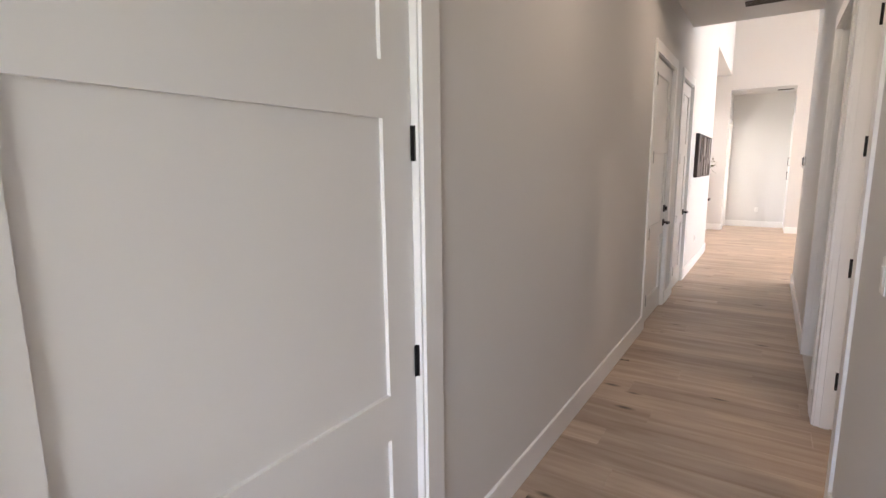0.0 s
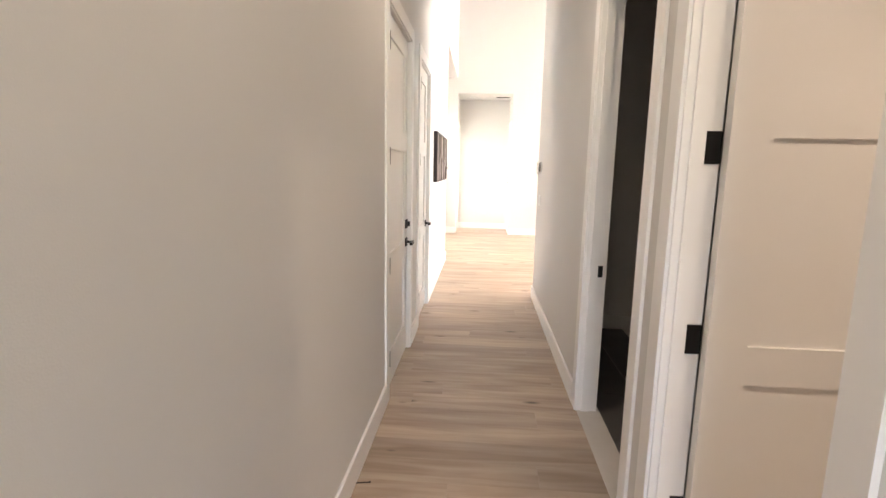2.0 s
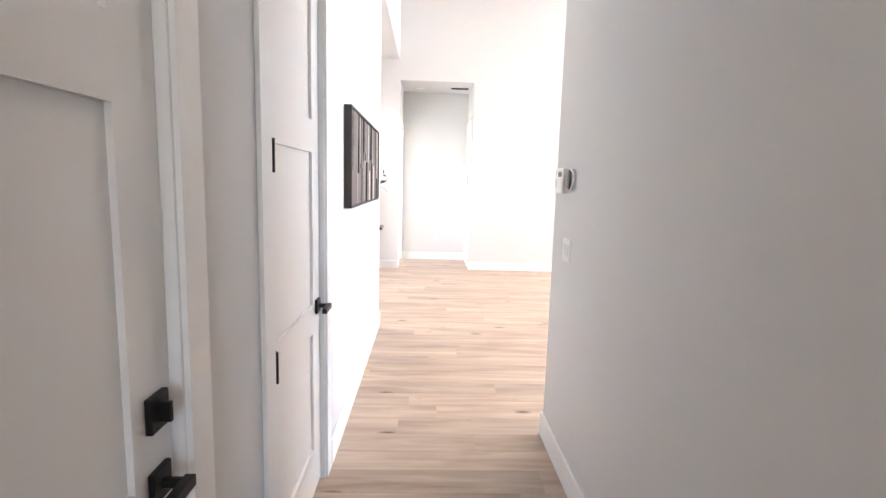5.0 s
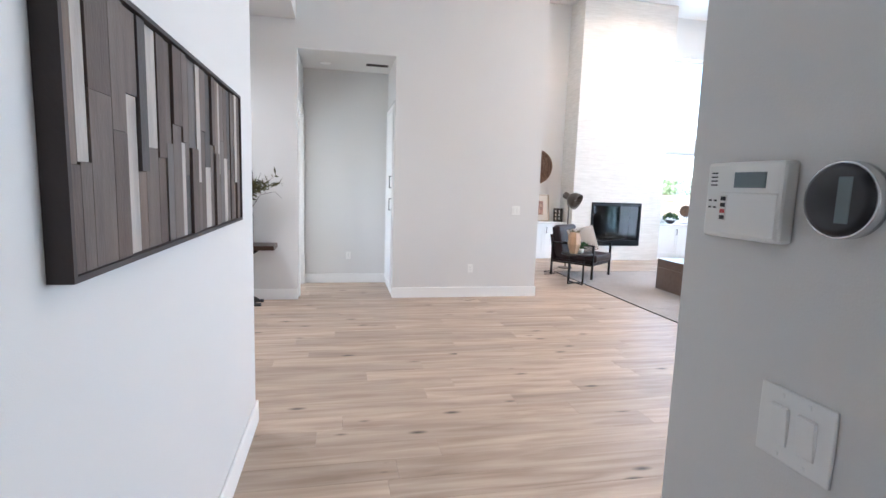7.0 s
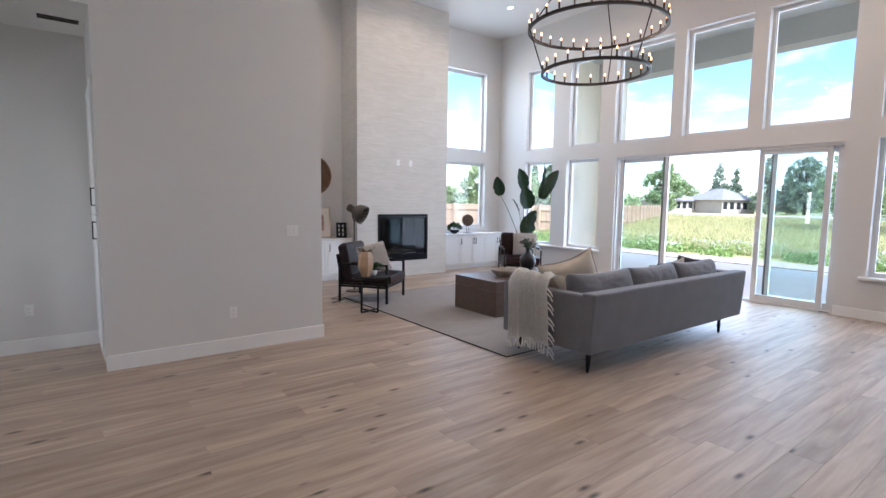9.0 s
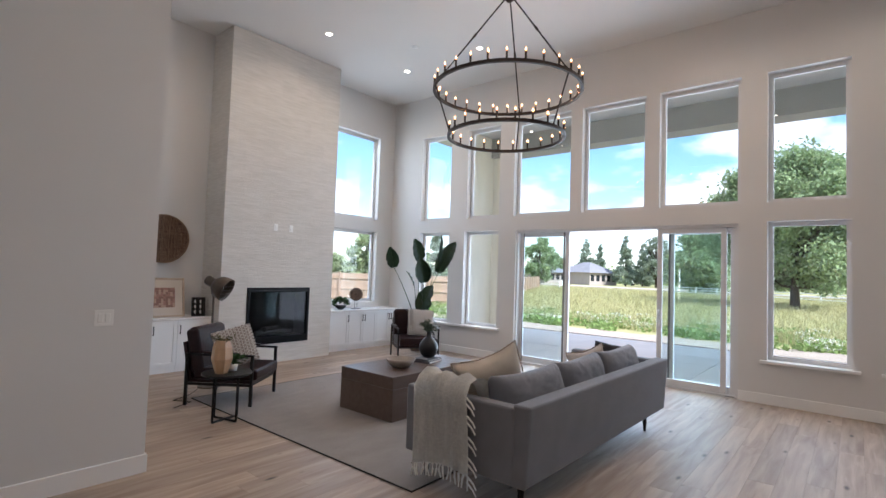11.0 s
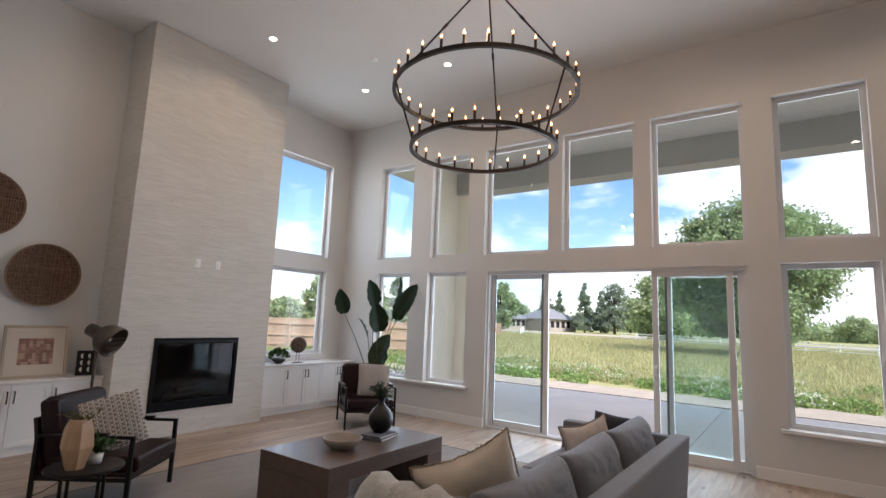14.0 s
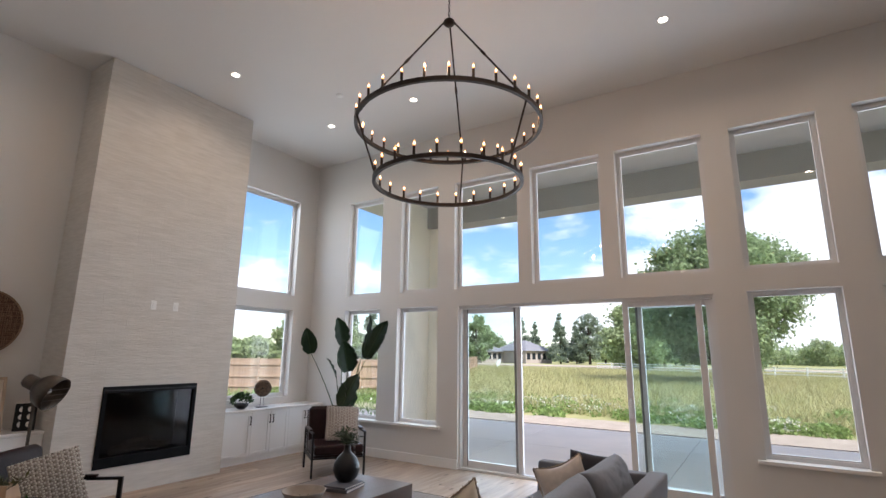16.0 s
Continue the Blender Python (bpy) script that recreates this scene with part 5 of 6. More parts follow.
geom = bmesh.ops.solidify(bm, geom=bm.faces[:], thickness=0.014)
part("knit", bm, THROW, throw, smooth=True)
bm = bmesh.new()
for i, e in enumerate(ends):
    tube(bm, [e, e + Vector((-0.004, 0.01 * math.sin(i * 2), -0.04)), e + Vector((0.0, 0.015 * math.sin(i * 1.7), -0.095))], 0.009, 6, 0.006)
for e, _ in side_ends:
    for q in (0.0, 0.045):
        tube(bm, [e + Vector((0, 0, -q)), e + Vector((-0.004, -0.05, -0.03 - q)), e + Vector((0.0, -0.075, -0.07 - q))], 0.008, 6, 0.005)
part("tassels", bm, THROW, throw, "knotted cream tassels")

# ---- coffee table ----
ctab = thing("coffee_table", "brown waterfall wood coffee table on the rug", "coffee table", pose(5.40, 13.68, 0.010))
CW, CD, CH = 0.76, 0.435, 0.480
part("tabletop", boxed(-CW, CW, -CD, CD, CH - 0.135, CH, bevel=0.005), WALNUT, ctab)
for s in (-1, 1):
    part("slab_leg", boxed(min(s * CW, s * (CW - 0.235)), max(s * CW, s * (CW - 0.235)), -CD, CD, 0, CH - 0.136, bevel=0.004), WALNUT, ctab)
TOP = 0.010 + CH
bowl = thing("bowl", "wide grey wooden bowl with dark seeds on the table", "bowl", pose(5.13, 13.62, TOP))
bm = bmesh.new()
lathe(bm, [(0, 0.0), (0.085, 0.0), (0.10, 0.008), (0.15, 0.05), (0.182, 0.098), (0.176, 0.102), (0.168, 0.096), (0.135, 0.052), (0.09, 0.022), (0, 0.018)], 36)
part("shell", bm, BOWLWOOD, bowl, smooth=True)
bm = bmesh.new()
r = random.Random(4)
for i in range(22):
    a, q = r.random() * 6.28, 0.09 * math.sqrt(r.random())
    lathe(bm, [(0, -0.012), (0.011, -0.004), (0.012, 0.004), (0, 0.012)], 6, (q * math.cos(a), q * math.sin(a), 0.034 + 0.012 * r.random()))
part("seeds", bm, DARKWOOD, bowl, "dark dried seed pods")
for i, (w, d, h, mat, ang, z) in enumerate(((0.33, 0.25, 0.026, BOOK, 12, 0.0), (0.30, 0.23, 0.018, BOOK, 8, 0.0265))):
    bk = thing("book", ("slate cloth-bound book lying flat on the table", "slate hardback book stacked on another book")[i], "book", pose(5.66, 13.66, TOP + z, 0, 0, ang))
    part("pages", boxed(-w / 2 + 0.004, w / 2 - 0.005, -d / 2 + 0.005, d / 2 - 0.005, 0.003, h - 0.003), PAPER, bk, "pale page block")
    part("cover", boxed(-w / 2, w / 2, -d / 2, d / 2, h - 0.003, h, bevel=0.001, segments=1), mat, bk)
    part("cover", boxed(-w / 2, w / 2, -d / 2, d / 2, 0, 0.003, bevel=0.001, segments=1), mat, bk)
    part("spine", boxed(-w / 2 - 0.002, -w / 2 + 0.002, -d / 2, d / 2, 0.0, h), mat, bk)
VZ = TOP + 0.045


def sprigs(bm, n, base, spread, height, seed, leaf=0.018, per=14, droop=0.3):
    r = random.Random(seed)
    for i in range(n):
        a = r.random() * 6.28
        reach, hh = spread * (0.25 + 0.75 * r.random()), height * (0.6 + 0.4 * r.random())
        pts = []
        for kk in range(6):
            t = kk / 5
            pts.append(Vector(base) + Vector((math.cos(a) * reach * t ** 1.5, math.sin(a) * reach * t ** 1.5, hh * t - droop * height * t ** 3 * r.random() * 0.6)))
        tube(bm, pts, 0.0022, 4, 0.001)
        for kk in range(per):
            t = 0.3 + 0.7 * kk / per
            f = t * 5
            p = pts[min(4, int(f))].lerp(pts[min(5, int(f) + 1)], f - int(f))
            d = Vector((r.uniform(-1, 1), r.uniform(-1, 1), r.uniform(-0.2, 0.9))).normalized()
            s = d.cross(Vector((r.random(), r.random(), r.random()))).normalized() * leaf * 0.28
            L = leaf * (1.2 + r.random())
            bm.faces.new([bm.verts.new(q) for q in (p, p + d * L * 0.5 + s, p + d * L, p + d * L * 0.5 - s)])


jug = thing("jug_vase", "round black ceramic jug with sage sprigs", "vase", pose(5.72, 13.70, VZ))
bm = bmesh.new()
lathe(bm, [(0, 0), (0.055, 0), (0.085, 0.03), (0.105, 0.085), (0.100, 0.13), (0.075, 0.175), (0.042, 0.205), (0.027, 0.225), (0.025, 0.262), (0.032, 0.275), (0.026, 0.275), (0.019, 0.26), (0.019, 0.21), (0, 0.2)], 32)
for v in bm.verts:
    v.co *= 1.2
part("body", bm, CERAMIC, jug, smooth=True)
bm = bmesh.new()
tube(bm, [(0.026, 0, 0.26), (0.06, 0, 0.262), (0.082, 0, 0.235), (0.086, 0, 0.20), (0.075, 0, 0.17)], 0.009, 8)
for v in bm.verts:
    v.co *= 1.2
part("handle", bm, CERAMIC, jug, smooth=True)
bm = bmesh.new()
sprigs(bm, 16, (0, 0, 0.27), 0.15, 0.24, 8, 0.03, 16)
part("sprigs", bm, SAGE, jug, "grey-green leafy sprigs")


# ---- armchairs ----
def armchair(label, m):
    """Front toward +x, width along y."""
    c = thing("armchair", label, "armchair", m, "leather armchairs")
    W, F, B = 0.37, 0.40, -0.40
    for s in (-1, 1):
        bm = bmesh.new()
        t = 0.013
        y0, y1 = s * W - t, s * W + t
        box(bm, F - 0.035, F, y0, y1, 0, 0.60)
        box(bm, B, B + 0.03, y0, y1, 0.0, 0.60)
        box(bm, B + 0.03, F - 0.035, y0, y1, 0.575, 0.60)
        box(bm, B + 0.03, F - 0.035, y0, y1, 0.235, 0.265)
        part("side_frame", bm, BLACK, c, "black flat bar arm and legs")
        part("arm_pad", boxed(-0.18, 0.18, s * W - 0.024, s * W + 0.024, 0.6005, 0.622, bevel=0.007), LEATHER, c)
    for x in (F - 0.03, B + 0.02):
        part("cross_rail", boxed(x - 0.012, x + 0.012, -W + 0.013, W - 0.013, 0.24, 0.262), BLACK, c)
    part("seat_deck", boxed(B + 0.02, F - 0.01, -W + 0.02, W - 0.02, 0.263, 0.30, bevel=0.008), LEATHER, c)
    part("seat_cushion", soft_box(B + 0.08, F + 0.03, -W + 0.022, W - 0.022, 0.30, 0.425, 0.03, 4), LEATHER, c)
    b = part("back_cushion", soft_box(-0.075, 0.075, -W + 0.025, W - 0.025, 0.0, 0.52, 0.035, 4), LEATHER, c)
    b.matrix_local = pose(B + 0.13, 0, 0.36, 0, -11, 0)
    b = part("back_frame", soft_box(-0.02, 0.02, -W + 0.02, W - 0.02, -0.06, 0.40, 0.01, 2), LEATHER, c)
    b.matrix_local = pose(B + 0.035, 0, 0.33, 0, -11, 0)
    h = part("head_roll", soft_box(-0.065, 0.065, -W + 0.035, W - 0.035, 0, 0.14, 0.05, 5), LEATHER, c)
    h.matrix_local = pose(B + 0.06, 0, 0.755, 0, -11, 0)
    return c


armchair("oxblood leather armchair with a black metal frame, beside a side table", pose(3.95, 15.34, 0.0, 0, 0, -52))
armchair("oxblood leather armchair with a black metal frame, in the corner", pose(7.75, 15.84, 0.0, 0, 0, -125))


def knit_pillow(label, m, mats, w=0.5):
    p = thing("throw_pillow", label, "pillow", m)
    part("cover", cushion(w, w, 0.16, 14, 0.1, 0, 9), mats[1], p, smooth=True)
    bm, bm2 = bmesh.new(), bmesh.new()
    n = 24
    for i in range(n):
        for j in range(n):
            u, v = 2 * (i + 0.5 + 0.25 * (j % 2)) / n - 1, 2 * (j + 0.5) / n - 1
            if abs(u) > 0.97:
                continue
            t = max(0, 1 - abs(u) ** 3.2) ** 0.55 * max(0, 1 - abs(v) ** 3.2) ** 0.55
            lathe(bm if (i + 2 * j) % 4 else bm2, [(0, -0.006), (0.0095, 0.0), (0.007, 0.007), (0, 0.010)], 6, (u * w / 2, -0.08 * t, v * w / 2), pose(0, 0, 0, 90, 0, 0))
    tagged(part("looped_pile", bm, mats[0], p, "cream looped wool"), kind="stuff")
    tagged(part("looped_pile", bm2, mats[1], p, "taupe looped wool"), kind="stuff")
    return p


knit_pillow("cream and taupe looped wool pillow on a leather armchair", pose(3.92, 15.26, 0.645, -20, -14, -14), (BOUCLE, TAUPE), 0.47)
knit_pillow("cream and taupe looped wool pillow on the corner armchair", pose(7.80, 15.74, 0.67, -20, 3, -38), (BOUCLE, TAUPE), 0.5)

# side table with carved vase
stab = thing("side_table", "small black side table with a round top", "side table", pose(3.47, 14.56, 0))
bm = bmesh.new()
lathe(bm, [(0, 0.48), (0.24, 0.48), (0.25, 0.487), (0.25, 0.501), (0.244, 0.505), (0, 0.505)], 40)
part("tabletop", bm, BLACK, stab)
for ang in (15, 105):
    c, s = math.cos(math.radians(ang)) * 0.16, math.sin(math.radians(ang)) * 0.16
    bm = bmesh.new()
    for q in (-1, 1):
        tube(bm, [(q * c, q * s, 0.48), (q * c, q * s, 0.012)], 0.013, 6)
    tube(bm, [(-c, -s, 0.012), (c, s, 0.012)], 0.012, 6)
    part("leg_frame", bm, BLACK, stab)
cv = thing("carved_vase", "pale faceted wooden vase with dry grass", "vase", pose(3.39, 14.53, 0.505, 0, 0, 20))
bm = bmesh.new()
lathe(bm, [(0, 0), (0.062, 0), (0.108, 0.15), (0.098, 0.27), (0.07, 0.345), (0.055, 0.345), (0.08, 0.26), (0.0, 0.05)], 6)
part("body", bm, PALEWOOD, cv)
bm = bmesh.new()
sprigs(bm, 10, (0, 0, 0.29), 0.16, 0.12, 21, 0.03, 5)
part("grass", bm, DRY, cv, "dry grass blades")
cp = thing("succulent_pot", "small white pot with a spiky air plant", "potted plant", pose(3.54, 14.58, 0.505))
bm = bmesh.new()
lathe(bm, [(0, 0), (0.042, 0), (0.052, 0.075), (0.046, 0.075), (0.04, 0.06), (0, 0.06)], 18)
part("pot", bm, PLASTIC, cp, smooth=True)
bm = bmesh.new()
sprigs(bm, 26, (0, 0, 0.055), 0.17, 0.14, 31, 0.05, 3)
part("leaves", bm, SUCC, cp)

# floor lamp
lampo = thing("floor_lamp", "pewter floor lamp with a tilted industrial shade", "floor lamp", pose(4.02, 16.1, 0))
bm = bmesh.new()
lathe(bm, [(0, 0), (0.14, 0), (0.14, 0.018), (0.02, 0.03), (0, 0.03)], 28)
part("base", bm, LAMPMETAL, lampo)
bm = bmesh.new()
tube(bm, [(0, 0, 0.02), (0, 0, 1.22)], 0.014, 10)
tube(bm, [(0, 0, 1.18), (-0.02, 0.02, 1.26), (-0.03, 0.02, 1.36)], 0.012, 8)
part("pole", bm, LAMPMETAL, lampo)
ax = pose(0.05, -0.02, 1.35) @ pose(0, 0, 0, 0, 0, -52) @ pose(0, 0, 0, 0, 116, 0) @ Matrix.Diagonal((1.1, 1.1, 1.1, 1.0))
bm = bmesh.new()
lathe(bm, [(0, -0.17), (0.052, -0.17), (0.06, -0.15), (0.06, -0.07), (0.085, -0.05), (0.13, 0.0), (0.144, 0.06), (0.148, 0.12), (0.142, 0.12), (0.136, 0.06), (0.12, 0.0), (0.06, -0.045), (0, -0.05)], 28, axis=ax)
sh = part("shade", bm, LAMPMETAL, lampo, smooth=True)
bm = bmesh.new()
for q in (-0.05, 0.0, 0.05):
    L = math.sqrt(0.144 ** 2 - q * q)
    tube(bm, [ax @ Vector((q, -L, 0.119)), ax @ Vector((q, L, 0.119))], 0.003, 5)
tube(bm, [ax @ Vector((-0.144, 0, 0.119)), ax @ Vector((0.144, 0, 0.119))], 0.003, 5)
part("guard", bm, LAMPMETAL, sh)
bm = bmesh.new()
lathe(bm, [(0, 0.0), (0.028, 0.01), (0.03, 0.035), (0.016, 0.062), (0, 0.068)], 12, axis=ax)
part("bulb", bm, PLASTIC, sh, "unlit bulb", smooth=True)
bm = bmesh.new()
tube(bm, [(-0.1, 0.02, 0.02), (-0.25, -0.15, 0.006), (-0.4, -0.3, 0.006), (-0.62, -0.42, 0.006), (-0.5, -0.62, 0.006), (-0.75, -0.75, 0.006)], 0.004, 6)
part("cord", bm, BLACK, lampo, "black power cord on the floor")

# ---- corner plant ----
plant = thing("potted_palm", "tall bird of paradise plant with broad dark leaves", "plant", pose(8.48, 16.42, 0))
bm = bmesh.new()
lathe(bm, [(0, 0), (0.14, 0), (0.19, 0.40), (0.175, 0.40), (0.165, 0.35), (0, 0.35)], 28)
part("pot", bm, BOWLWOOD, plant, "grey planter", smooth=True)


def broad_leaf(length, width, bend, seed):
    """A paddle leaf along +x with a folded midrib and torn edge."""
    bm = bmesh.new()
    n, mm = 16, 4
    g = []
    r = random.Random(seed)
    for i in range(n + 1):
        t = i / n
        w = 1.3 * width * math.sin(math.pi * min(1, t * 0.93 + 0.07)) ** 0.62 * (1 - 0.25 * t)
        rowv = []
        tear = [1 - (0.16 * r.random() if r.random() < 0.3 else 0) for _ in (0, 1)]
        for j in range(-mm, mm + 1):
            q = j / mm
            ww = w * q * (tear[0] if q < 0 else tear[1])
            x, z = length * t, -bend * t * t * length
            rowv.append(bm.verts.new((x, ww * 0.92, z + abs(q) * w * 0.34 + 0.012 * math.sin(t * 22 + abs(q) * 3) * abs(q))))
        g.append(rowv)
    for i in range(n):
        for j in range(2 * mm):
            bm.faces.new((g[i][j], g[i][j + 1], g[i + 1][j + 1], g[i + 1][j]))
    bmesh.ops.solidify(bm, geom=bm.faces[:], thickness=0.003)
    return bm


PB = Vector((8.48, 16.42, 0))
LEAVES = [((7.72, 16.42, 1.70), (7.60, 16.40, 2.02), 0.42, 0.12, 0), ((8.10, 16.1, 1.84), (7.98, 16.1, 2.30), 0.46, 0.135, 30), ((8.10, 15.95, 1.42), (7.98, 15.95, 1.86), 0.50, 0.16, 15),
          ((8.40, 15.85, 1.62), (8.78, 15.72, 2.36), 0.78, 0.15, -20), ((8.38, 15.9, 1.70), (8.52, 15.82, 2.38), 0.70, 0.075, 55), ((7.95, 15.92, 0.88), (8.25, 15.86, 1.44), 0.60, 0.15, -20),
          ((8.22, 15.98, 0.86), (8.10, 15.94, 1.20), 0.42, 0.14, 50), ((8.2, 16.3, 1.3), (8.02, 16.3, 1.62), 0.40, 0.06, 80)]
for i, (a, b, L, w, twist) in enumerate(LEAVES):
    a, b = Vector(a) - PB, Vector(b) - PB
    lf = part("leaf", broad_leaf(L, w, 0.10, i), LEAF, plant, "broad glossy leaf", smooth=True)
    ex = (b - a).normalized()
    ez = Vector((-0.72, -0.66, 0.2))
    ez = (ez - ex * ez.dot(ex)).normalized()
    ey = ez.cross(ex)
    turn = Matrix((ex, ey, ez)).transposed().to_4x4()
    lf.matrix_local = Matrix.Translation(a) @ turn @ pose(0, 0, 0, twist, 0, 0)
    bm = bmesh.new()
    s = Vector((0.05 * math.cos(i), 0.05 * math.sin(i), 0.34))
    mid = s.lerp(a, 0.5) + Vector((0, 0, 0.18))
    pts = [s.lerp(mid, t).lerp(mid.lerp(a, t), t) for t in (k / 7 for k in range(8))] + [a + (b - a).normalized() * L * 0.85]
    tube(bm, pts, 0.012, 6, 0.004)
    part("stem", bm, STEM, plant)

# ---- things on the built-in cabinets ----
gp = thing("succulent_bowl", "dark bowl planted with leafy green succulents", "potted plant", pose(7.28, 17.47, SHELF))
bm = bmesh.new()
lathe(bm, [(0, 0), (0.05, 0), (0.11, 0.05), (0.12, 0.085), (0.108, 0.085), (0.09, 0.05), (0, 0.05)], 24)
part("bowl", bm, CERAMIC, gp, smooth=True)
bm = bmesh.new()
r = random.Random(12)
for i in range(260):
    a, e = r.random() * 6.28, math.asin(r.random() ** 0.7)
    p = Vector((0.13 * math.cos(a) * math.cos(e), 0.13 * math.sin(a) * math.cos(e), 0.075 + 0.12 * math.sin(e))) * r.uniform(0.95, 1.25)
    d = Vector((math.cos(a) * math.cos(e), math.sin(a) * math.cos(e), math.sin(e) + 0.3)).normalized()
    s = d.cross(Vector((r.uniform(-1, 1), r.uniform(-1, 1), 0.3))).normalized() * 0.017
    bm.faces.new([bm.verts.new(v) for v in (p - d * 0.01, p + d * 0.02 + s, p + d * 0.045, p + d * 0.02 - s)])
part("leaves", bm, SUCC, gp)
disc = thing("disc_sculpture", "round speckled disc sculpture on a black stand", "sculpture", pose(7.66, 17.45, SHELF))
part("base", boxed(-0.09, 0.09, -0.05, 0.05, 0, 0.012, bevel=0.003), BLACK, disc)
bm = bmesh.new()
tube(bm, [(-0.03, 0, 0.01), (-0.03, 0, 0.2)], 0.004, 6)
tube(bm, [(0.03, 0, 0.01), (0.03, 0, 0.2)], 0.004, 6)
part("prong", bm, BLACK, disc)
bm = bmesh.new()
lathe(bm, [(0, -0.03), (0.1, -0.027), (0.138, -0.01), (0.138, 0.01), (0.1, 0.027), (0, 0.03)], 32, (0, 0, 0.305), pose(0, 0, 0, 90, 0, -42))
part("disc", bm, DISCWOOD, disc, smooth=True)
bm = bmesh.new()
lathe(bm, [(0, 0.031), (0.014, 0.031), (0.014, 0.02)], 12, (0, 0, 0.305), pose(0, 0, 0, 90, 0, -42))
part("boss", bm, CERAMIC, disc, "dark centre boss")

art = thing("framed_print", "framed blush patchwork print leaning on the wall", "framed print", pose(3.93, 17.48, SHELF, -9, 0, 0))
AW, AH = 0.31, 0.60
for d in ((-AW, AW, -0.012, 0.012, 0, 0.03), (-AW, AW, -0.012, 0.012, AH - 0.03, AH), (-AW, -AW + 0.03, -0.012, 0.012, 0.03, AH - 0.03), (AW - 0.03, AW, -0.012, 0.012, 0.03, AH - 0.03)):
    part("frame_bar", boxed(*d, bevel=0.003, segments=1), PALE_FRAME, art, "pale wood frame")
part("mat_board", boxed(-AW + 0.03, AW - 0.03, -0.002, 0.006, 0.03, AH - 0.03), material("mat_board", (0.55, 0.48, 0.40), 0.8, var=0.03), art)
PATCH = [material("print_" + n, c, 0.8, var=0.15, scale=20) for n, c in (("rose", (0.36, 0.20, 0.155)), ("peach", (0.47, 0.32, 0.24)), ("clay", (0.27, 0.15, 0.115)))]
patch_me = [mesh_of("patch", boxed(-0.0166, 0.0166, -0.0035, -0.0015, -0.0166, 0.0166), mm) for mm in PATCH]
r = random.Random(6)
for i in range(10):
    for j in range(9):
        piece("patch", r.choice(patch_me), art, pose(-0.15 + i * 0.0335, 0, 0.165 + j * 0.0335))
fr2 = thing("photo_frame", "small black frame with an oval pattern", "picture frame", pose(4.42, 17.42, SHELF, -12, 0, -18))
for d in ((-0.10, 0.10, -0.01, 0.01, 0, 0.02), (-0.10, 0.10, -0.01, 0.01, 0.28, 0.30), (-0.10, -0.08, -0.01, 0.01, 0.02, 0.28), (0.08, 0.10, -0.01, 0.01, 0.02, 0.28)):
    part("frame_bar", boxed(*d, bevel=0.002, segments=1), BLACK, fr2)
part("backing", boxed(-0.08, 0.08, 0.0, 0.006, 0.02, 0.28), BLACK, fr2)
for i in range(2):
    for j in range(3):
        bm = bmesh.new()
        lathe(bm, [(0, -0.001), (0.03, -0.001), (0.03, 0.001)], 14, axis=pose(-0.038 + 0.076 * i, -0.002, 0.07 + j * 0.082, 90, 0, 30))
        part("oval", bm, PAPER, fr2, "pale oval")


# ---- woven wall baskets ----
def basket(x, z, r, y, label):
    b = thing("wall_basket", label, "wall basket", pose(x, y, z), "woven wall baskets")
    bm = bmesh.new()
    lathe(bm, [(0, -0.03), (r * 0.7, -0.035), (r * 0.93, -0.06), (r, -0.075), (r + 0.006, -0.066), (r * 0.95, -0.04), (r * 0.7, -0.012), (0, -0.006)], 40, axis=pose(0, 0, 0, -90, 0, 0))
    part("dish", bm, WICKER, b, smooth=True)
    bm = bmesh.new()
    lathe(bm, [(r - 0.012, -0.075), (r + 0.008, -0.08), (r + 0.008, -0.066), (r - 0.012, -0.066), (r - 0.012, -0.075)], 48, axis=pose(0, 0, 0, -90, 0, 0))
    part("rim", bm, WICKER_LIGHT, b)
    bm = bmesh.new()
    rr = random.Random(int(x * 100))
    def dish_depth(d):
        d /= r
        return -0.036 - 0.028 * max(0.0, (d - 0.7) / 0.25) if d < 0.95 else -0.064
    for i in range(62):
        q = (-0.94 + 1.88 * (i + rr.random() * 1.4) / 63) * r
        L = math.sqrt(max(0.0, (0.95 * r) ** 2 - q * q))
        if L < 0.05:
            continue
        w = rr.choice((0.002, 0.0025, 0.004))
        n_seg = 10
        for k in range(n_seg):
            p0, p1 = -L + 2 * L * k / n_seg, -L + 2 * L * (k + 1) / n_seg
            if rr.random() < 0.12:
                continue
            dep = min(dish_depth(math.hypot(q, p0)), dish_depth(math.hypot(q, p1))) - 0.003 * ((i + k) % 2)
            if i % 2:
                box(bm, p0, p1, dep - 0.003, dep, q - w, q + w)
            else:
                box(bm, q - w, q + w, dep - 0.003, dep, p0, p1)
    weave = part("weave", bm, WICKER_LIGHT, b, "crossing paler strands")
    return b


basket(3.94, 2.01, 0.37, NY - 0.002, "large round brown woven basket hung on the wall")
basket(3.28, 2.77, 0.38, NY - 0.002, "large round brown woven basket hung high on the wall")
basket(3.03, 1.52, 0.37, NY - 0.002, "large round brown woven basket hung low on the wall")
basket(1.60, 1.69, 0.26, 6.948, "round woven basket hung in the laundry room")
lp = thing("potted_fern", "white patterned pot with a leafy fern on the counter", "potted plant", pose(1.90, 6.66, 0.89))
bm = bmesh.new()
lathe(bm, [(0, 0), (0.075, 0), (0.09, 0.15), (0.08, 0.15), (0.075, 0.12), (0, 0.12)], 24)
part("pot", bm, PLASTIC, lp, smooth=True)
bm = bmesh.new()
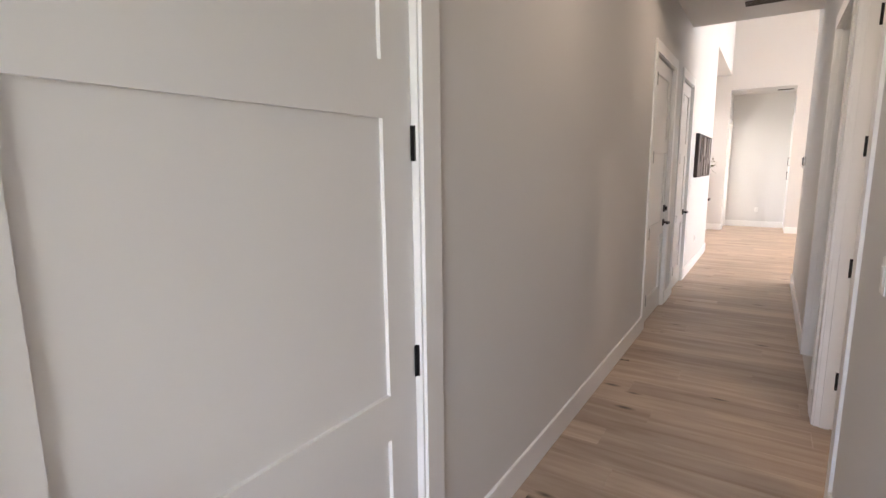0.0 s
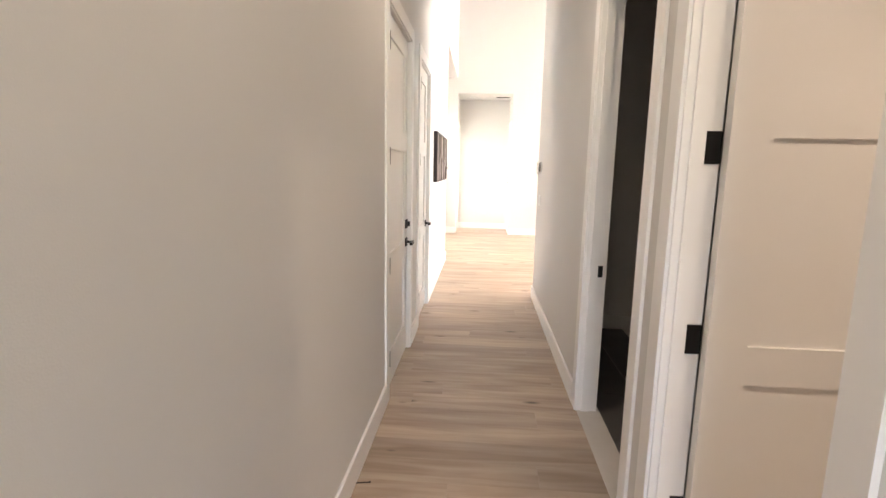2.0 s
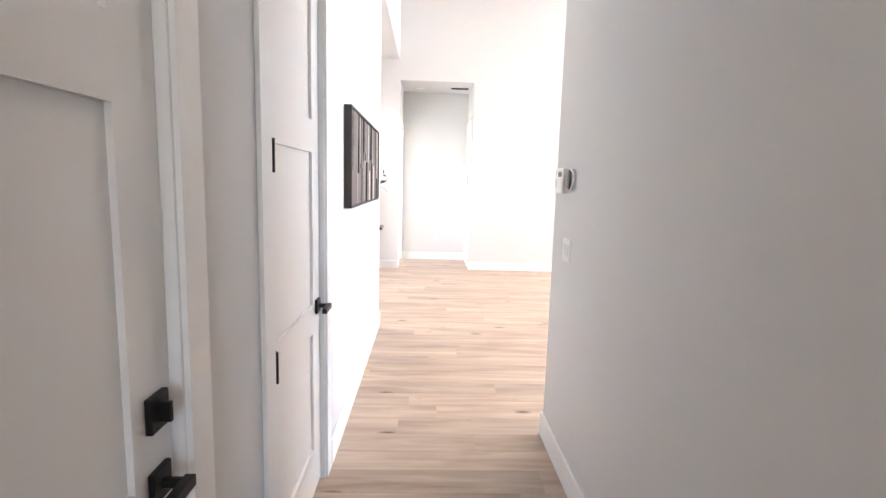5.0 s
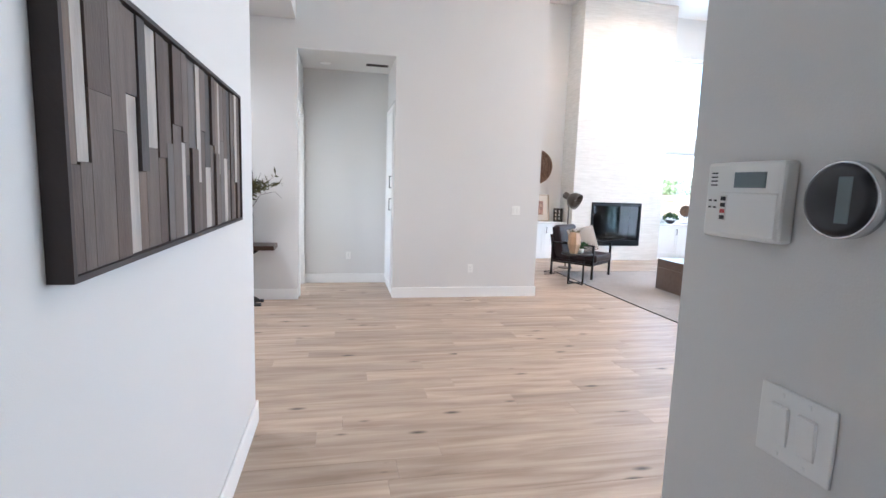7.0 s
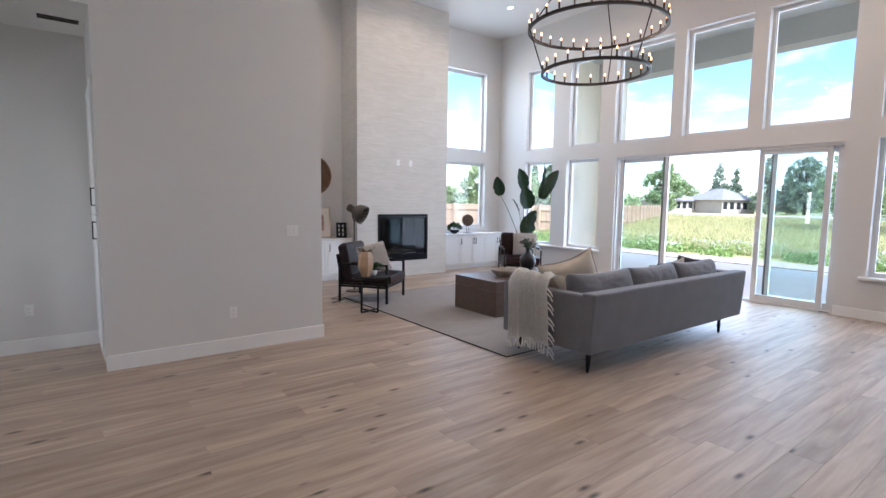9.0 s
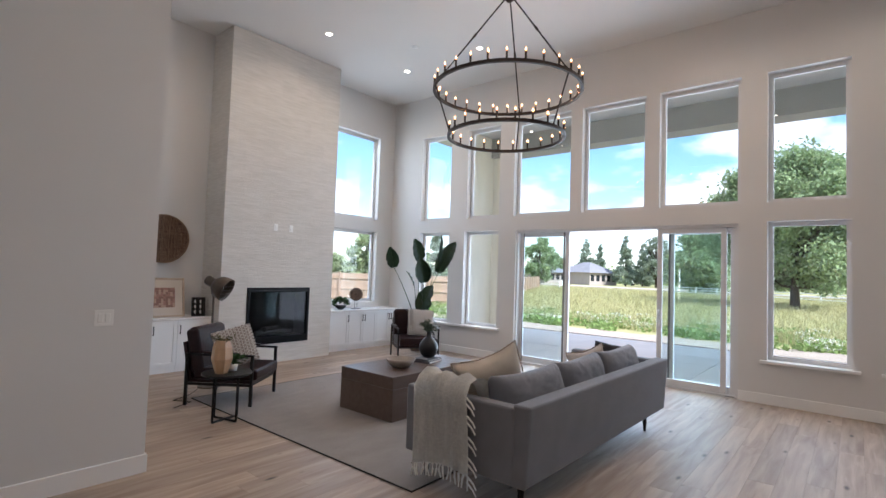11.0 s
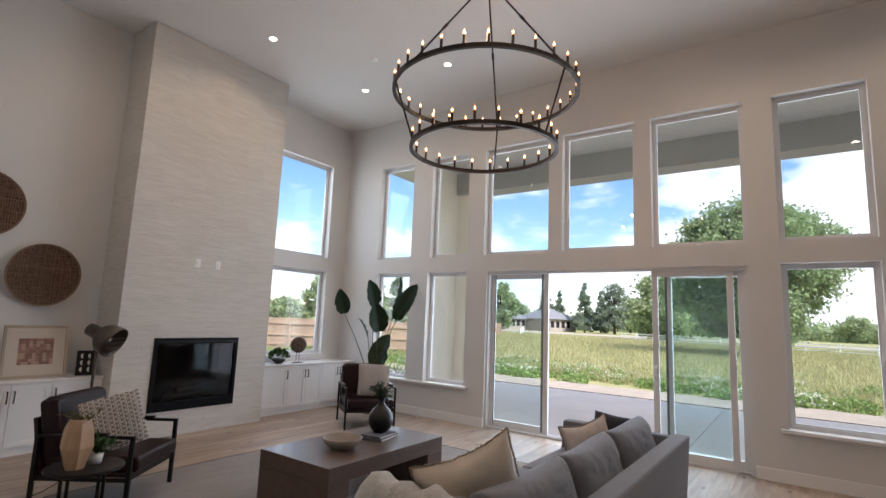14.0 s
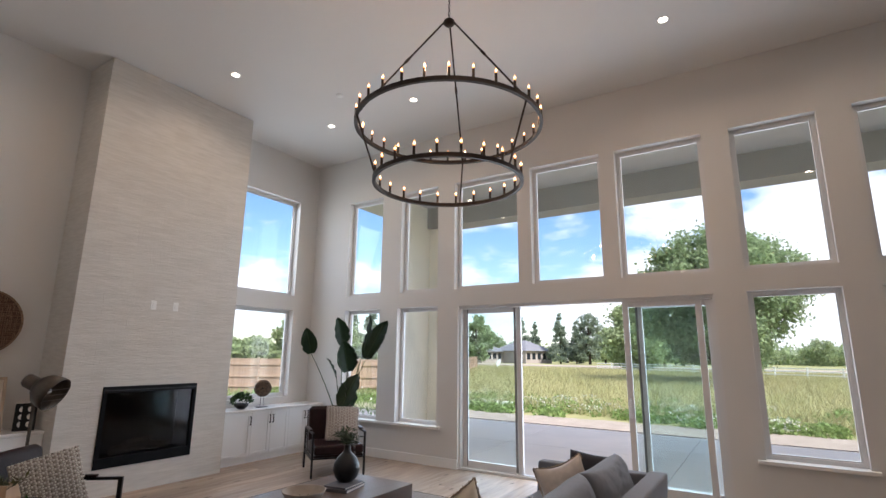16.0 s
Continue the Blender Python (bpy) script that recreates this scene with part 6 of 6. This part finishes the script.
sprigs(bm, 40, (0, 0, 0.12), 0.24, 0.2, 15, 0.05, 10, 0.6)
part("leaves", bm, SUCC, lp)

# ---- foyer ----
con = thing("console_table", "dark live-edge console table on crossed metal legs", "console table", pose(-1.86, 13.47, 0))
bm = bmesh.new()
r = random.Random(3)
n = 26
top, bot = [], []
for i in range(n + 1):
    x = -0.76 + 1.52 * i / n
    top.append((bm.verts.new((x, -0.19 + 0.014 * noise.noise((x * 4, 0, 1)), 0.745)), bm.verts.new((x, 0.19, 0.745))))
    bot.append((bm.verts.new((x, -0.165 + 0.022 * noise.noise((x * 5, 2, 1)), 0.690)), bm.verts.new((x, 0.19, 0.690))))
for i in range(n):
    bm.faces.new((top[i][0], top[i + 1][0], top[i + 1][1], top[i][1]))
    bm.faces.new((bot[i][0], bot[i][1], bot[i + 1][1], bot[i + 1][0]))
    bm.faces.new((top[i][0], bot[i][0], bot[i + 1][0], top[i + 1][0]))
    bm.faces.new((top[i][1], top[i + 1][1], bot[i + 1][1], bot[i][1]))
for i in (0, n):
    bm.faces.new((top[i][0], top[i][1], bot[i][1], bot[i][0]))
part("tabletop", bm, DARKWOOD, con)
for yy, sg in ((-0.11, 1), (0.10, 1), (-0.08, -1), (0.13, -1)):
    bm = bmesh.new()
    tube(bm, [(-sg * 0.55, yy, 0.69), (sg * 0.53, yy, 0.02)], 0.028, 4)
    tube(bm, [(sg * 0.44, yy, 0.02), (sg * 0.60, yy, 0.02)], 0.02, 4)
    part("leg", bm, BLACK, con)
gv_ = thing("glass_vase", "tall clear glass jar with olive branches", "vase", pose(-1.46, 13.48, 0.7455))
bm = bmesh.new()
lathe(bm, [(0, 0.0), (0.095, 0.0), (0.105, 0.02), (0.105, 0.37), (0.085, 0.44), (0.066, 0.465), (0.072, 0.50), (0.065, 0.50), (0.06, 0.465), (0.08, 0.435), (0.098, 0.37), (0.098, 0.025), (0, 0.02)], 32)
part("jar", bm, CLEAR, gv_, smooth=True)
bm = bmesh.new()
tube(bm, [(0.02, 0, 0.03), (0.0, 0.0, 0.2), (0.03, 0, 0.38), (0.10, 0, 0.62), (0.2, 0, 0.86)], 0.006, 6, 0.002)
tube(bm, [(0.0, 0.02, 0.03), (0.01, 0.0, 0.2), (0.05, 0, 0.38), (0.19, 0.0, 0.60), (0.36, -0.02, 0.64), (0.44, -0.02, 0.56)], 0.005, 6, 0.002)
tube(bm, [(-0.02, 0.0, 0.03), (0.0, 0.0, 0.25), (-0.03, 0, 0.4), (-0.14, 0.0, 0.52)], 0.005, 6, 0.002)
part("branches", bm, BARK, gv_)
bm = bmesh.new()
sprigs(bm, 15, (0.02, 0, 0.44), 0.42, 0.46, 41, 0.05, 16, 0.9)
sprigs(bm, 7, (0.14, 0, 0.60), 0.34, 0.26, 43, 0.05, 16, 1.1)
part("leaves", bm, DRY, gv_, "olive green leaves")
deco = thing("decor_box", "small reddish decorative box on the console", "decor box", pose(-1.85, 13.5, 0.7455))
part("box", boxed(-0.06, 0.06, -0.05, 0.05, 0, 0.075, bevel=0.004), LEATHER, deco)
part("lid", boxed(-0.062, 0.062, -0.052, 0.052, 0.0755, 0.09, bevel=0.003), LEATHER, deco)
mir = thing("round_mirror", "large round mirror with a thin dark rim", "mirror", pose(-1.90, FAR - 0.001, 1.565))
bm = bmesh.new()
lathe(bm, [(0, 0.018), (0.495, 0.018), (0.495, 0.0)], 64, axis=pose(0, 0, 0, 90, 0, 0))
part("glass", bm, MIRROR, mir)
bm = bmesh.new()
lathe(bm, [(0.496, 0.0), (0.508, 0.0), (0.508, 0.026), (0.496, 0.026), (0.496, 0.0)], 64, axis=pose(0, 0, 0, 90, 0, 0))
part("rim", bm, BRONZE, mir)
fa = thing("framed_art", "large black and white geometric wall print", "wall art", pose(-2.35, 10.311, 1.62, 0, 0, 180))
part("panel", boxed(-0.75, 0.75, -0.03, 0, -0.36, 0.36, bevel=0.003), material("art_ground", (0.05, 0.05, 0.055), 0.7, var=0.2), fa)
for i in range(3):
    for kk, s in enumerate((0.21, 0.14, 0.07)):
        part("print_square", boxed(-0.48 + i * 0.48 - s, -0.48 + i * 0.48 + s, -0.033 - kk * 0.002, -0.030 - kk * 0.002, -s * 1.3, s * 1.3), PAPER if kk % 2 == 0 else DARKPLASTIC, fa)

# a dropped screw on the hallway floor
screw = thing("screw", "dark screw lying on the floor by the baseboard", "screw", pose(-0.80, 4.39, 0.005, 0, 90, 12))
bm = bmesh.new()
tube(bm, [(0, 0, -0.035), (0, 0, 0.03)], 0.003, 6)
part("shank", bm, BLACK, screw)
bm = bmesh.new()
lathe(bm, [(0, 0.034), (0.006, 0.034), (0.003, 0.028), (0, 0.028)], 8)
part("head", bm, BLACK, screw)

# ---- outside ----
GZ = -0.16
patio = tagged(new("patio_slab"), "grey concrete patio slab with cut joints", "patio", kind="structure")
xs = [EX + 0.2, 11.9, 14.75]
ys = [2.0, 5.0, 8.3, 11.61, 14.9, 18.4, 21.5]
for xa, xb in zip(xs, xs[1:]):
    for ya, yb in zip(ys, ys[1:]):
        part("slab_panel", boxed(xa + 0.004, xb - 0.004, ya + 0.004, yb - 0.004, -0.16, -0.05, bevel=0.004, segments=1), CONCRETE, patio)
bm = bmesh.new()
box(bm, -80, 400, -300, 300, -0.5, GZ - 0.02)
structure("ground", bm, FIELD, "flat field of dry and green grass", "ground")
bm = bmesh.new()
nx, ny = 10, 120
gv = [[bm.verts.new((14.6 + 2.9 * i / nx + (0.25 * noise.noise((j * 0.35, i, 3)) if 0 < i else 0), -15 + 55 * j / ny,
                     GZ - 0.02 + (0.05 * noise.noise((i * 0.8, j * 0.7, 0)) + 0.05 if 0 < i < nx else 0.01))) for j in range(ny + 1)] for i in range(nx + 1)]
for i in range(nx):
    for j in range(ny):
        bm.faces.new((gv[i][j], gv[i + 1][j], gv[i + 1][j + 1], gv[i][j + 1]))
structure("dirt_strip", bm, DIRT, "strip of bare dry dirt beside the patio", "ground", smooth=True)
structure("patio_edging", boxed(14.752, 14.80, 2.0, 21.5, -0.17, -0.035, bevel=0.006), EDGING, "dark weathered board edging the patio", "edging")
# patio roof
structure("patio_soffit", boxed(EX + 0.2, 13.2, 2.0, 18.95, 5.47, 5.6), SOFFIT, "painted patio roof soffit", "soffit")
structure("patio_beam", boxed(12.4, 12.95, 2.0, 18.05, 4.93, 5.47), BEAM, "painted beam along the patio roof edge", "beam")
structure("patio_wing_wall", boxed(11.1, 12.53, 17.4, 17.6, -0.05, 5.47), STUCCO, "cream stucco wing wall at the end of the patio", "wall")
structure("patio_column", boxed(12.53, 13.0, 16.85, 17.6, -0.05, 4.93), STUCCO, "cream stucco patio column", "column")
structure("roof", boxed(-8, 13.3, -6, 19.1, 5.66, 6.1), ROOF, "house roof overhead", "roof")


# ---- trees, fences and the far houses ----
def leaf_cloud(name, centres, radii, count, size, mat, seed, flat=1.0, soft=False):
    """Many small leaf blades in uneven clumps."""
    g = np.random.default_rng(seed)
    centres, radii = np.array(centres), np.array(radii)
    w = radii ** 2
    pick = g.choice(len(centres), count, p=w / w.sum())
    d = g.normal(size=(count, 3))
    d /= np.linalg.norm(d, axis=1)[:, None]
    p = centres[pick] + d * (radii[pick] * g.uniform(0.62, 1.08, count) ** 0.6)[:, None] * np.array((1, 1, flat))
    if soft:
        p = centres[pick] + np.clip(g.normal(0, 0.62, (count, 3)), -1.5, 1.5) * radii[pick][:, None] * np.array((1, 1, flat))
    a = g.normal(size=(count, 3))
    a /= np.linalg.norm(a, axis=1)[:, None]
    b = np.cross(a, g.normal(size=(count, 3)))
    b /= np.linalg.norm(b, axis=1)[:, None]
    s = (size * g.uniform(0.6, 1.4, count))[:, None]
    v = np.stack([p - a * s, p + b * s * 0.55, p + a * s, p - b * s * 0.55], axis=1).reshape(-1, 3)
    f = np.arange(count * 4).reshape(-1, 4)
    me = bpy.data.meshes.new(name)
    me.from_pydata(v.tolist(), [], f.tolist())
    me.materials.append(mat)
    return me


def broad_tree(label, m, height, spread, count, size, mat, seed, low=0.12, clumps=64, fat=(0.14, 0.27)):
    t = thing("tree", label, "tree", m)
    r = random.Random(seed)
    bm = bmesh.new()
    tr = height * 0.03
    tube(bm, [(0, 0, -0.2), (0.1 * tr, 0, height * 0.15), (tr * 0.3, tr * 0.2, height * 0.45), (0, 0, height * 0.75)], tr, 10, tr * 0.25)
    cs, rs = [], []
    for i in range(clumps):
        a, e = r.random() * 6.28, r.uniform(low, 0.93)
        prof = math.sin(math.pi * min(1.0, (e - low) / (1 - low) * 0.85 + 0.13)) ** 0.7
        q = spread * prof * r.uniform(0.25, 0.86)
        c = Vector((math.cos(a) * q, math.sin(a) * q, height * e))
        cs.append(tuple(c))
        rs.append(spread * r.uniform(*fat))
        if i % 4 == 0:
            s = Vector((0, 0, height * max(0.14, e * 0.6)))
            tube(bm, [s, s.lerp(c, 0.5) + Vector((0, 0, -0.03 * height)), c], tr * 0.35, 6, tr * 0.08)
    part("trunk", bm, BARK, t)
    crown = new("crown", leaf_cloud("crown", cs, rs, count, size, mat, seed, 1.0, True))
    crown.parent = t
    return t


def conifer(label, m, height, spread, count, size, mat, seed):
    t = thing("tree", label, "tree", m)
    bm = bmesh.new()
    tube(bm, [(0, 0, -0.2), (0, 0, height * 0.95)], height * 0.018, 8, 0.03)
    part("trunk", bm, BARK, t)
    r = random.Random(seed)
    cs, rs = [], []
    for i in range(60):
        e = r.uniform(0.08, 1.0)
        a = r.random() * 6.28
        q = spread * (1.02 - e) * r.uniform(0.3, 0.95)
        cs.append((q * math.cos(a), q * math.sin(a), height * e))
        rs.append(spread * (0.10 + 0.22 * (1 - e)))
    crown = new("crown", leaf_cloud("crown", cs, rs, count, size, mat, seed, 0.55, True))
    crown.parent = t
    return t


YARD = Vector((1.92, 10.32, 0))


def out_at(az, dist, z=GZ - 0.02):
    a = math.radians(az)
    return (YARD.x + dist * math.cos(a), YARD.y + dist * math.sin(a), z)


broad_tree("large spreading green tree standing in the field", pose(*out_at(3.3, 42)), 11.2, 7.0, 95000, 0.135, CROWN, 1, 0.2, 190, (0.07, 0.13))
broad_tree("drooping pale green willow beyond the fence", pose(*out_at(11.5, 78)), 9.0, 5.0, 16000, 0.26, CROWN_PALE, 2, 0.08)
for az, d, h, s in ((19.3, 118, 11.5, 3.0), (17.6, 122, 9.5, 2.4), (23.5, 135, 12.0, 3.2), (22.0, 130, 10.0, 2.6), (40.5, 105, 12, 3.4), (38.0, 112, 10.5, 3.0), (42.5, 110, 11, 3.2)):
    conifer("dark conifer beyond the far road", pose(*out_at(az, d)), h, s, 5000, 0.24, CONIFER_HAZED, int(az * 10))
for az, d, h, s, mt in ((16.2, 115, 11.5, 3.8, CONIFER_HAZED), (14.6, 125, 8.5, 4.0, CROWN_PALE), (28.6, 95, 9.5, 3.6, CROWN), (27.0, 140, 8, 4.5, CROWN), (8.8, 110, 9.0, 5.0, CROWN), (6.0, 120, 8.0, 5.5, CROWN),
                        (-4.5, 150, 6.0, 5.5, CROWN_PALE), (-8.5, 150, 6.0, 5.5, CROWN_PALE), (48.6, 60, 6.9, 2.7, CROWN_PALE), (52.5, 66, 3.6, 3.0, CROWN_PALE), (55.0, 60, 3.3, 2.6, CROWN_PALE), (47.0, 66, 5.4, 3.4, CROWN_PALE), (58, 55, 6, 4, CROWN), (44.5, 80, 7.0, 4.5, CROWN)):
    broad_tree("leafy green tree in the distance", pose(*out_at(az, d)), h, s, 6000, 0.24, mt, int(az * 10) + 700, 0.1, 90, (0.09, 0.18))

# low hedge line that closes the far view
hg = np.random.default_rng(5)
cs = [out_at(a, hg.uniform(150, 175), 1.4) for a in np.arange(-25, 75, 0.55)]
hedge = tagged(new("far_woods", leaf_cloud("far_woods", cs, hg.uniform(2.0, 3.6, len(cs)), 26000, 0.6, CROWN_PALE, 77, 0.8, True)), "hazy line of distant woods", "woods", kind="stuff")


def fence_run(label, p, q, h, gap, boards, mat, cat, post_w=0.1):
    p, q = Vector((*p, GZ - 0.02)), Vector((*q, GZ - 0.02))
    L = (q - p).length
    ang = math.degrees(math.atan2(q.y - p.y, q.x - p.x))
    f = thing("fence", label, cat, pose(*p, 0, 0, ang))
    n = int(L / gap)
    pm = mesh_of("post", boxed(-post_w / 2, post_w / 2, -post_w / 2, post_w / 2, 0, h + 0.06), mat)
    for i in range(n + 1):
        piece("post", pm, f, pose(i * gap, -0.07, 0))
    if boards:
        bmw = 0.14
        bme = mesh_of("board", boxed(0, bmw - 0.006, -0.012, 0.012, 0.03, h), mat)
        nb = int(L / bmw)
        for i in range(min(nb, 280)):
            piece("board", bme, f, pose(i * bmw, 0, 0))
        if nb > 280:
            bm = bmesh.new()
            for i in range(280, nb):
                box(bm, i * bmw, i * bmw + bmw - 0.006, -0.012, 0.012, 0.03, h)
            tagged(part("boards", bm, mat, f), kind="stuff")
        for z in (0.35, h * 0.5, h - 0.25):
            part("rail", boxed(0, L, -0.06, -0.014, z - 0.045, z + 0.045), mat, f)
    else:
        for z in (0.30, 0.6, h - 0.06):
            part("rail", boxed(0, L, -0.03, 0.03, z - 0.045, z + 0.045), mat, f)
    return f


fence_run("brown cedar board fence behind the yard", (11.0, 40.5), (21.5, 24.6), 1.6, 2.4, True, FENCEWOOD, "fence")
fence_run("brown cedar board fence running to the road", (21.5, 24.8), (62.0, 43.0), 1.6, 2.6, True, FENCEWOOD, "fence")
fence_run("white rail fence across the field", (58.0, 2.0), (71.0, 29.5), 0.95, 2.8, False, WHITEFENCE, "fence", 0.1)
fence_run("white rail fence across the field", (58.0, 2.0), (52.0, -24.0), 0.95, 2.8, False, WHITEFENCE, "fence", 0.1)
fence_run("white rail fence by the far house", (66.0, 42.0), (100.0, 58.0), 0.95, 2.8, False, WHITEFENCE, "fence", 0.1)
structure("dirt_road", boxed(84, 97, -60, 100, GZ - 0.03, GZ + 0.06), DIRT, "bare dirt road beyond the field", "road")


def far_house(label, m, w, d, h, rh):
    hs = thing("house", label, "house", m)
    part("wall", boxed(-w / 2, w / 2, -d / 2, d / 2, 0, h), HOUSEWALL, hs)
    bm = bmesh.new()
    o = 0.6
    b = [bm.verts.new((sx * (w / 2 + o), sy * (d / 2 + o), h - 0.1)) for sx, sy in ((-1, -1), (1, -1), (1, 1), (-1, 1))]
    k_ = max(0.5, w / 2 - d / 2)
    t = [bm.verts.new((-k_, 0, h + rh)), bm.verts.new((k_, 0, h + rh))]
    bm.faces.new((b[0], b[1], t[1], t[0]))
    bm.faces.new((b[2], b[3], t[0], t[1]))
    bm.faces.new((b[1], b[2], t[1]))
    bm.faces.new((b[3], b[0], t[0]))
    bm.faces.new(b[::-1])
    part("roof", bm, ROOF, hs, "grey hipped roof")
    for i in range(5):
        x = -w / 2 + w * (i + 0.5) / 5
        wd = part("window", boxed(x - 0.7, x + 0.7, -d / 2 - 0.04, -d / 2 + 0.02, 0.9, 2.3), DARKGLASS, hs)
        part("frame", boxed(x - 0.8, x + 0.8, -d / 2 - 0.03, -d / 2 + 0.01, 0.8, 0.9), TRIM, wd)
        wd = part("window", boxed(-w / 2 - 0.04, -w / 2 + 0.02, -d / 2 + d * (i + 0.5) / 5 - 0.5, -d / 2 + d * (i + 0.5) / 5 + 0.5, 0.9, 2.3), DARKGLASS, hs)
    return hs


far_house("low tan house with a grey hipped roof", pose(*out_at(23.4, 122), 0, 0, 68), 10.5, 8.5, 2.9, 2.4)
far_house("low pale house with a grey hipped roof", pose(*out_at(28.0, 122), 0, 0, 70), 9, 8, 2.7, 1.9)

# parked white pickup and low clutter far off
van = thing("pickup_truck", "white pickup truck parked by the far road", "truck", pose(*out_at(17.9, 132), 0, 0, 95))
part("body", boxed(-2.6, 2.6, -0.95, 0.95, 0.45, 1.15, bevel=0.12), WHITEFENCE, van)
part("cab", boxed(-0.6, 1.2, -0.85, 0.85, 1.15, 1.85, bevel=0.2), WHITEFENCE, van)
part("window", boxed(-0.45, 1.05, -0.87, 0.87, 1.25, 1.7), DARKGLASS, van)
for x in (-1.7, 1.7):
    for s in (-1, 1):
        bm = bmesh.new()
        lathe(bm, [(0, -0.12), (0.4, -0.12), (0.4, 0.12), (0, 0.12)], 16, axis=pose(x, s * 0.85, 0.4, 90, 0, 0))
        part("wheel", bm, DARKPLASTIC, van)


# ---- meadow ----
def blades(name, n, xr, yr, hr, width, mat, seed, lean=0.35, dense=None):
    g = np.random.default_rng(seed)
    x = xr[0] + (xr[1] - xr[0]) * g.random(n) ** 1.7
    y = g.uniform(*yr, n)
    # keep to the wedge that opens toward the field
    h = g.uniform(*hr, n)
    a = g.uniform(0, 2 * np.pi, n)
    w = width * (0.6 + 0.8 * g.random(n)) * (0.5 + x / 30)
    dx, dy = np.cos(a) * w, np.sin(a) * w
    lx, ly = g.normal(0, lean, n) * h, g.normal(0, lean, n) * h
    z = np.full(n, GZ - 0.03)
    v = np.stack([np.stack([x - dx, y - dy, z], 1), np.stack([x + dx, y + dy, z], 1), np.stack([x + dx * 0.7 + lx * 0.4, y + dy * 0.7 + ly * 0.4, z + h * 0.6], 1),
                  np.stack([x + lx, y + ly, z + h], 1), np.stack([x - dx * 0.7 + lx * 0.4, y - dy * 0.7 + ly * 0.4, z + h * 0.6], 1)], 1).reshape(-1, 3)
    f = np.arange(n * 5).reshape(-1, 5)
    me = bpy.data.meshes.new(name)
    me.from_pydata(v.tolist(), [], f.tolist())
    me.materials.append(mat)
    return me


tagged(new("meadow_grass", blades("meadow_grass", 170000, (18.5, 72), (-28, 62), (0.2, 0.5), 0.0055, GRASS, 21)), "tall dry meadow grass in the field", "grass", kind="stuff")
tagged(new("yard_grass", blades("yard_grass", 14000, (9.0, 21), (19, 42), (0.15, 0.4), 0.014, CLOVER, 22)), "green grass beside the fence", "grass", kind="stuff")
cg = np.random.default_rng(8)
cl = [(17.6 + 5.5 * u * u + 0.6 * math.sin(v), v, GZ + 0.06) for u, v in zip(cg.random(520), cg.uniform(-12, 32, 520))]
tagged(new("clover", leaf_cloud("clover", cl, cg.uniform(0.22, 0.5, len(cl)), 42000, 0.06, CLOVER, 31, 0.5)), "low green clover patch along the dirt", "clover", kind="stuff")
fl = [(x, y, z + 0.16) for x, y, z in cl if 10 < y < 28][::3]
tagged(new("clover_flowers", leaf_cloud("clover_flowers", fl, cg.uniform(0.25, 0.45, len(fl)), 3000, 0.032, FLOWER, 32, 0.35)), "white flowers among the clover", "flowers", kind="stuff")

# ---- floor: pale oak planks across the house ----
floor = tagged(new("floor", mesh_of("floor", boxed(-3.72, EX + 0.2, -2.62, NY + 0.2, -0.05, -0.012), SUBFLOOR)), "wide pale oak plank floor", "floor", kind="structure")
PLW = 0.19
rng = random.Random(11)
near, rest = [], []
row = 0
y = -2.6
while y < NY:
    y1 = min(y + PLW, NY)
    x = -3.7 - rng.random() * 1.6
    while x < EX + 0.1:
        L = rng.choice((1.2, 1.6, 1.9, 2.2))
        a, b = max(x, -3.7), min(x + L, EX + 0.1)
        if b - a > 0.05:
            inside = (-0.9 < (a + b) / 2 < 1.6 and 2.0 < y < 8.0 and a < HE) or (8.0 <= y < 13.8 and -1.6 < (a + b) / 2 < 6.6)
            (near if inside and b - a == L and y1 - y == PLW else rest).append((a, b, y, y1))
        x += L
    y = y1
    row += 1
near, more = near[:300], near[300:]
rest += more
plank_me = {}
for a, b, c, d in near:
    L = round(b - a, 3)
    if L not in plank_me:
        plank_me[L] = mesh_of("plank", boxed(-L / 2 + 0.0004, L / 2 - 0.0004, -PLW / 2 + 0.0004, PLW / 2 - 0.0004, -0.012, 0.0, bevel=0.0006, segments=1), OAK_P)
    piece("plank", plank_me[L], floor, pose((a + b) / 2, (c + d) / 2, 0))
verts, faces = [], []
for a, b, c, d in rest:
    k0 = len(verts)
    e = 0.0004
    for z, s in ((-0.012, 0.0), (-0.0006, 0.0), (0.0, 0.0006)):
        verts += [(a + e + s, c + e + s, z), (b - e - s, c + e + s, z), (b - e - s, d - e - s, z), (a + e + s, d - e - s, z)]
    for r in (0, 4):
        for i in range(4):
            j = (i + 1) % 4
            faces.append((k0 + r + i, k0 + r + j, k0 + r + 4 + j, k0 + r + 4 + i))
    faces.append((k0 + 8, k0 + 9, k0 + 10, k0 + 11))
me = bpy.data.meshes.new("floor_planks")
me.from_pydata(verts, [], faces)
me.materials.append(OAK_I)
fr = new("floor_planks", me)
fr.parent = floor
tagged(fr, "further oak planks", kind="stuff")
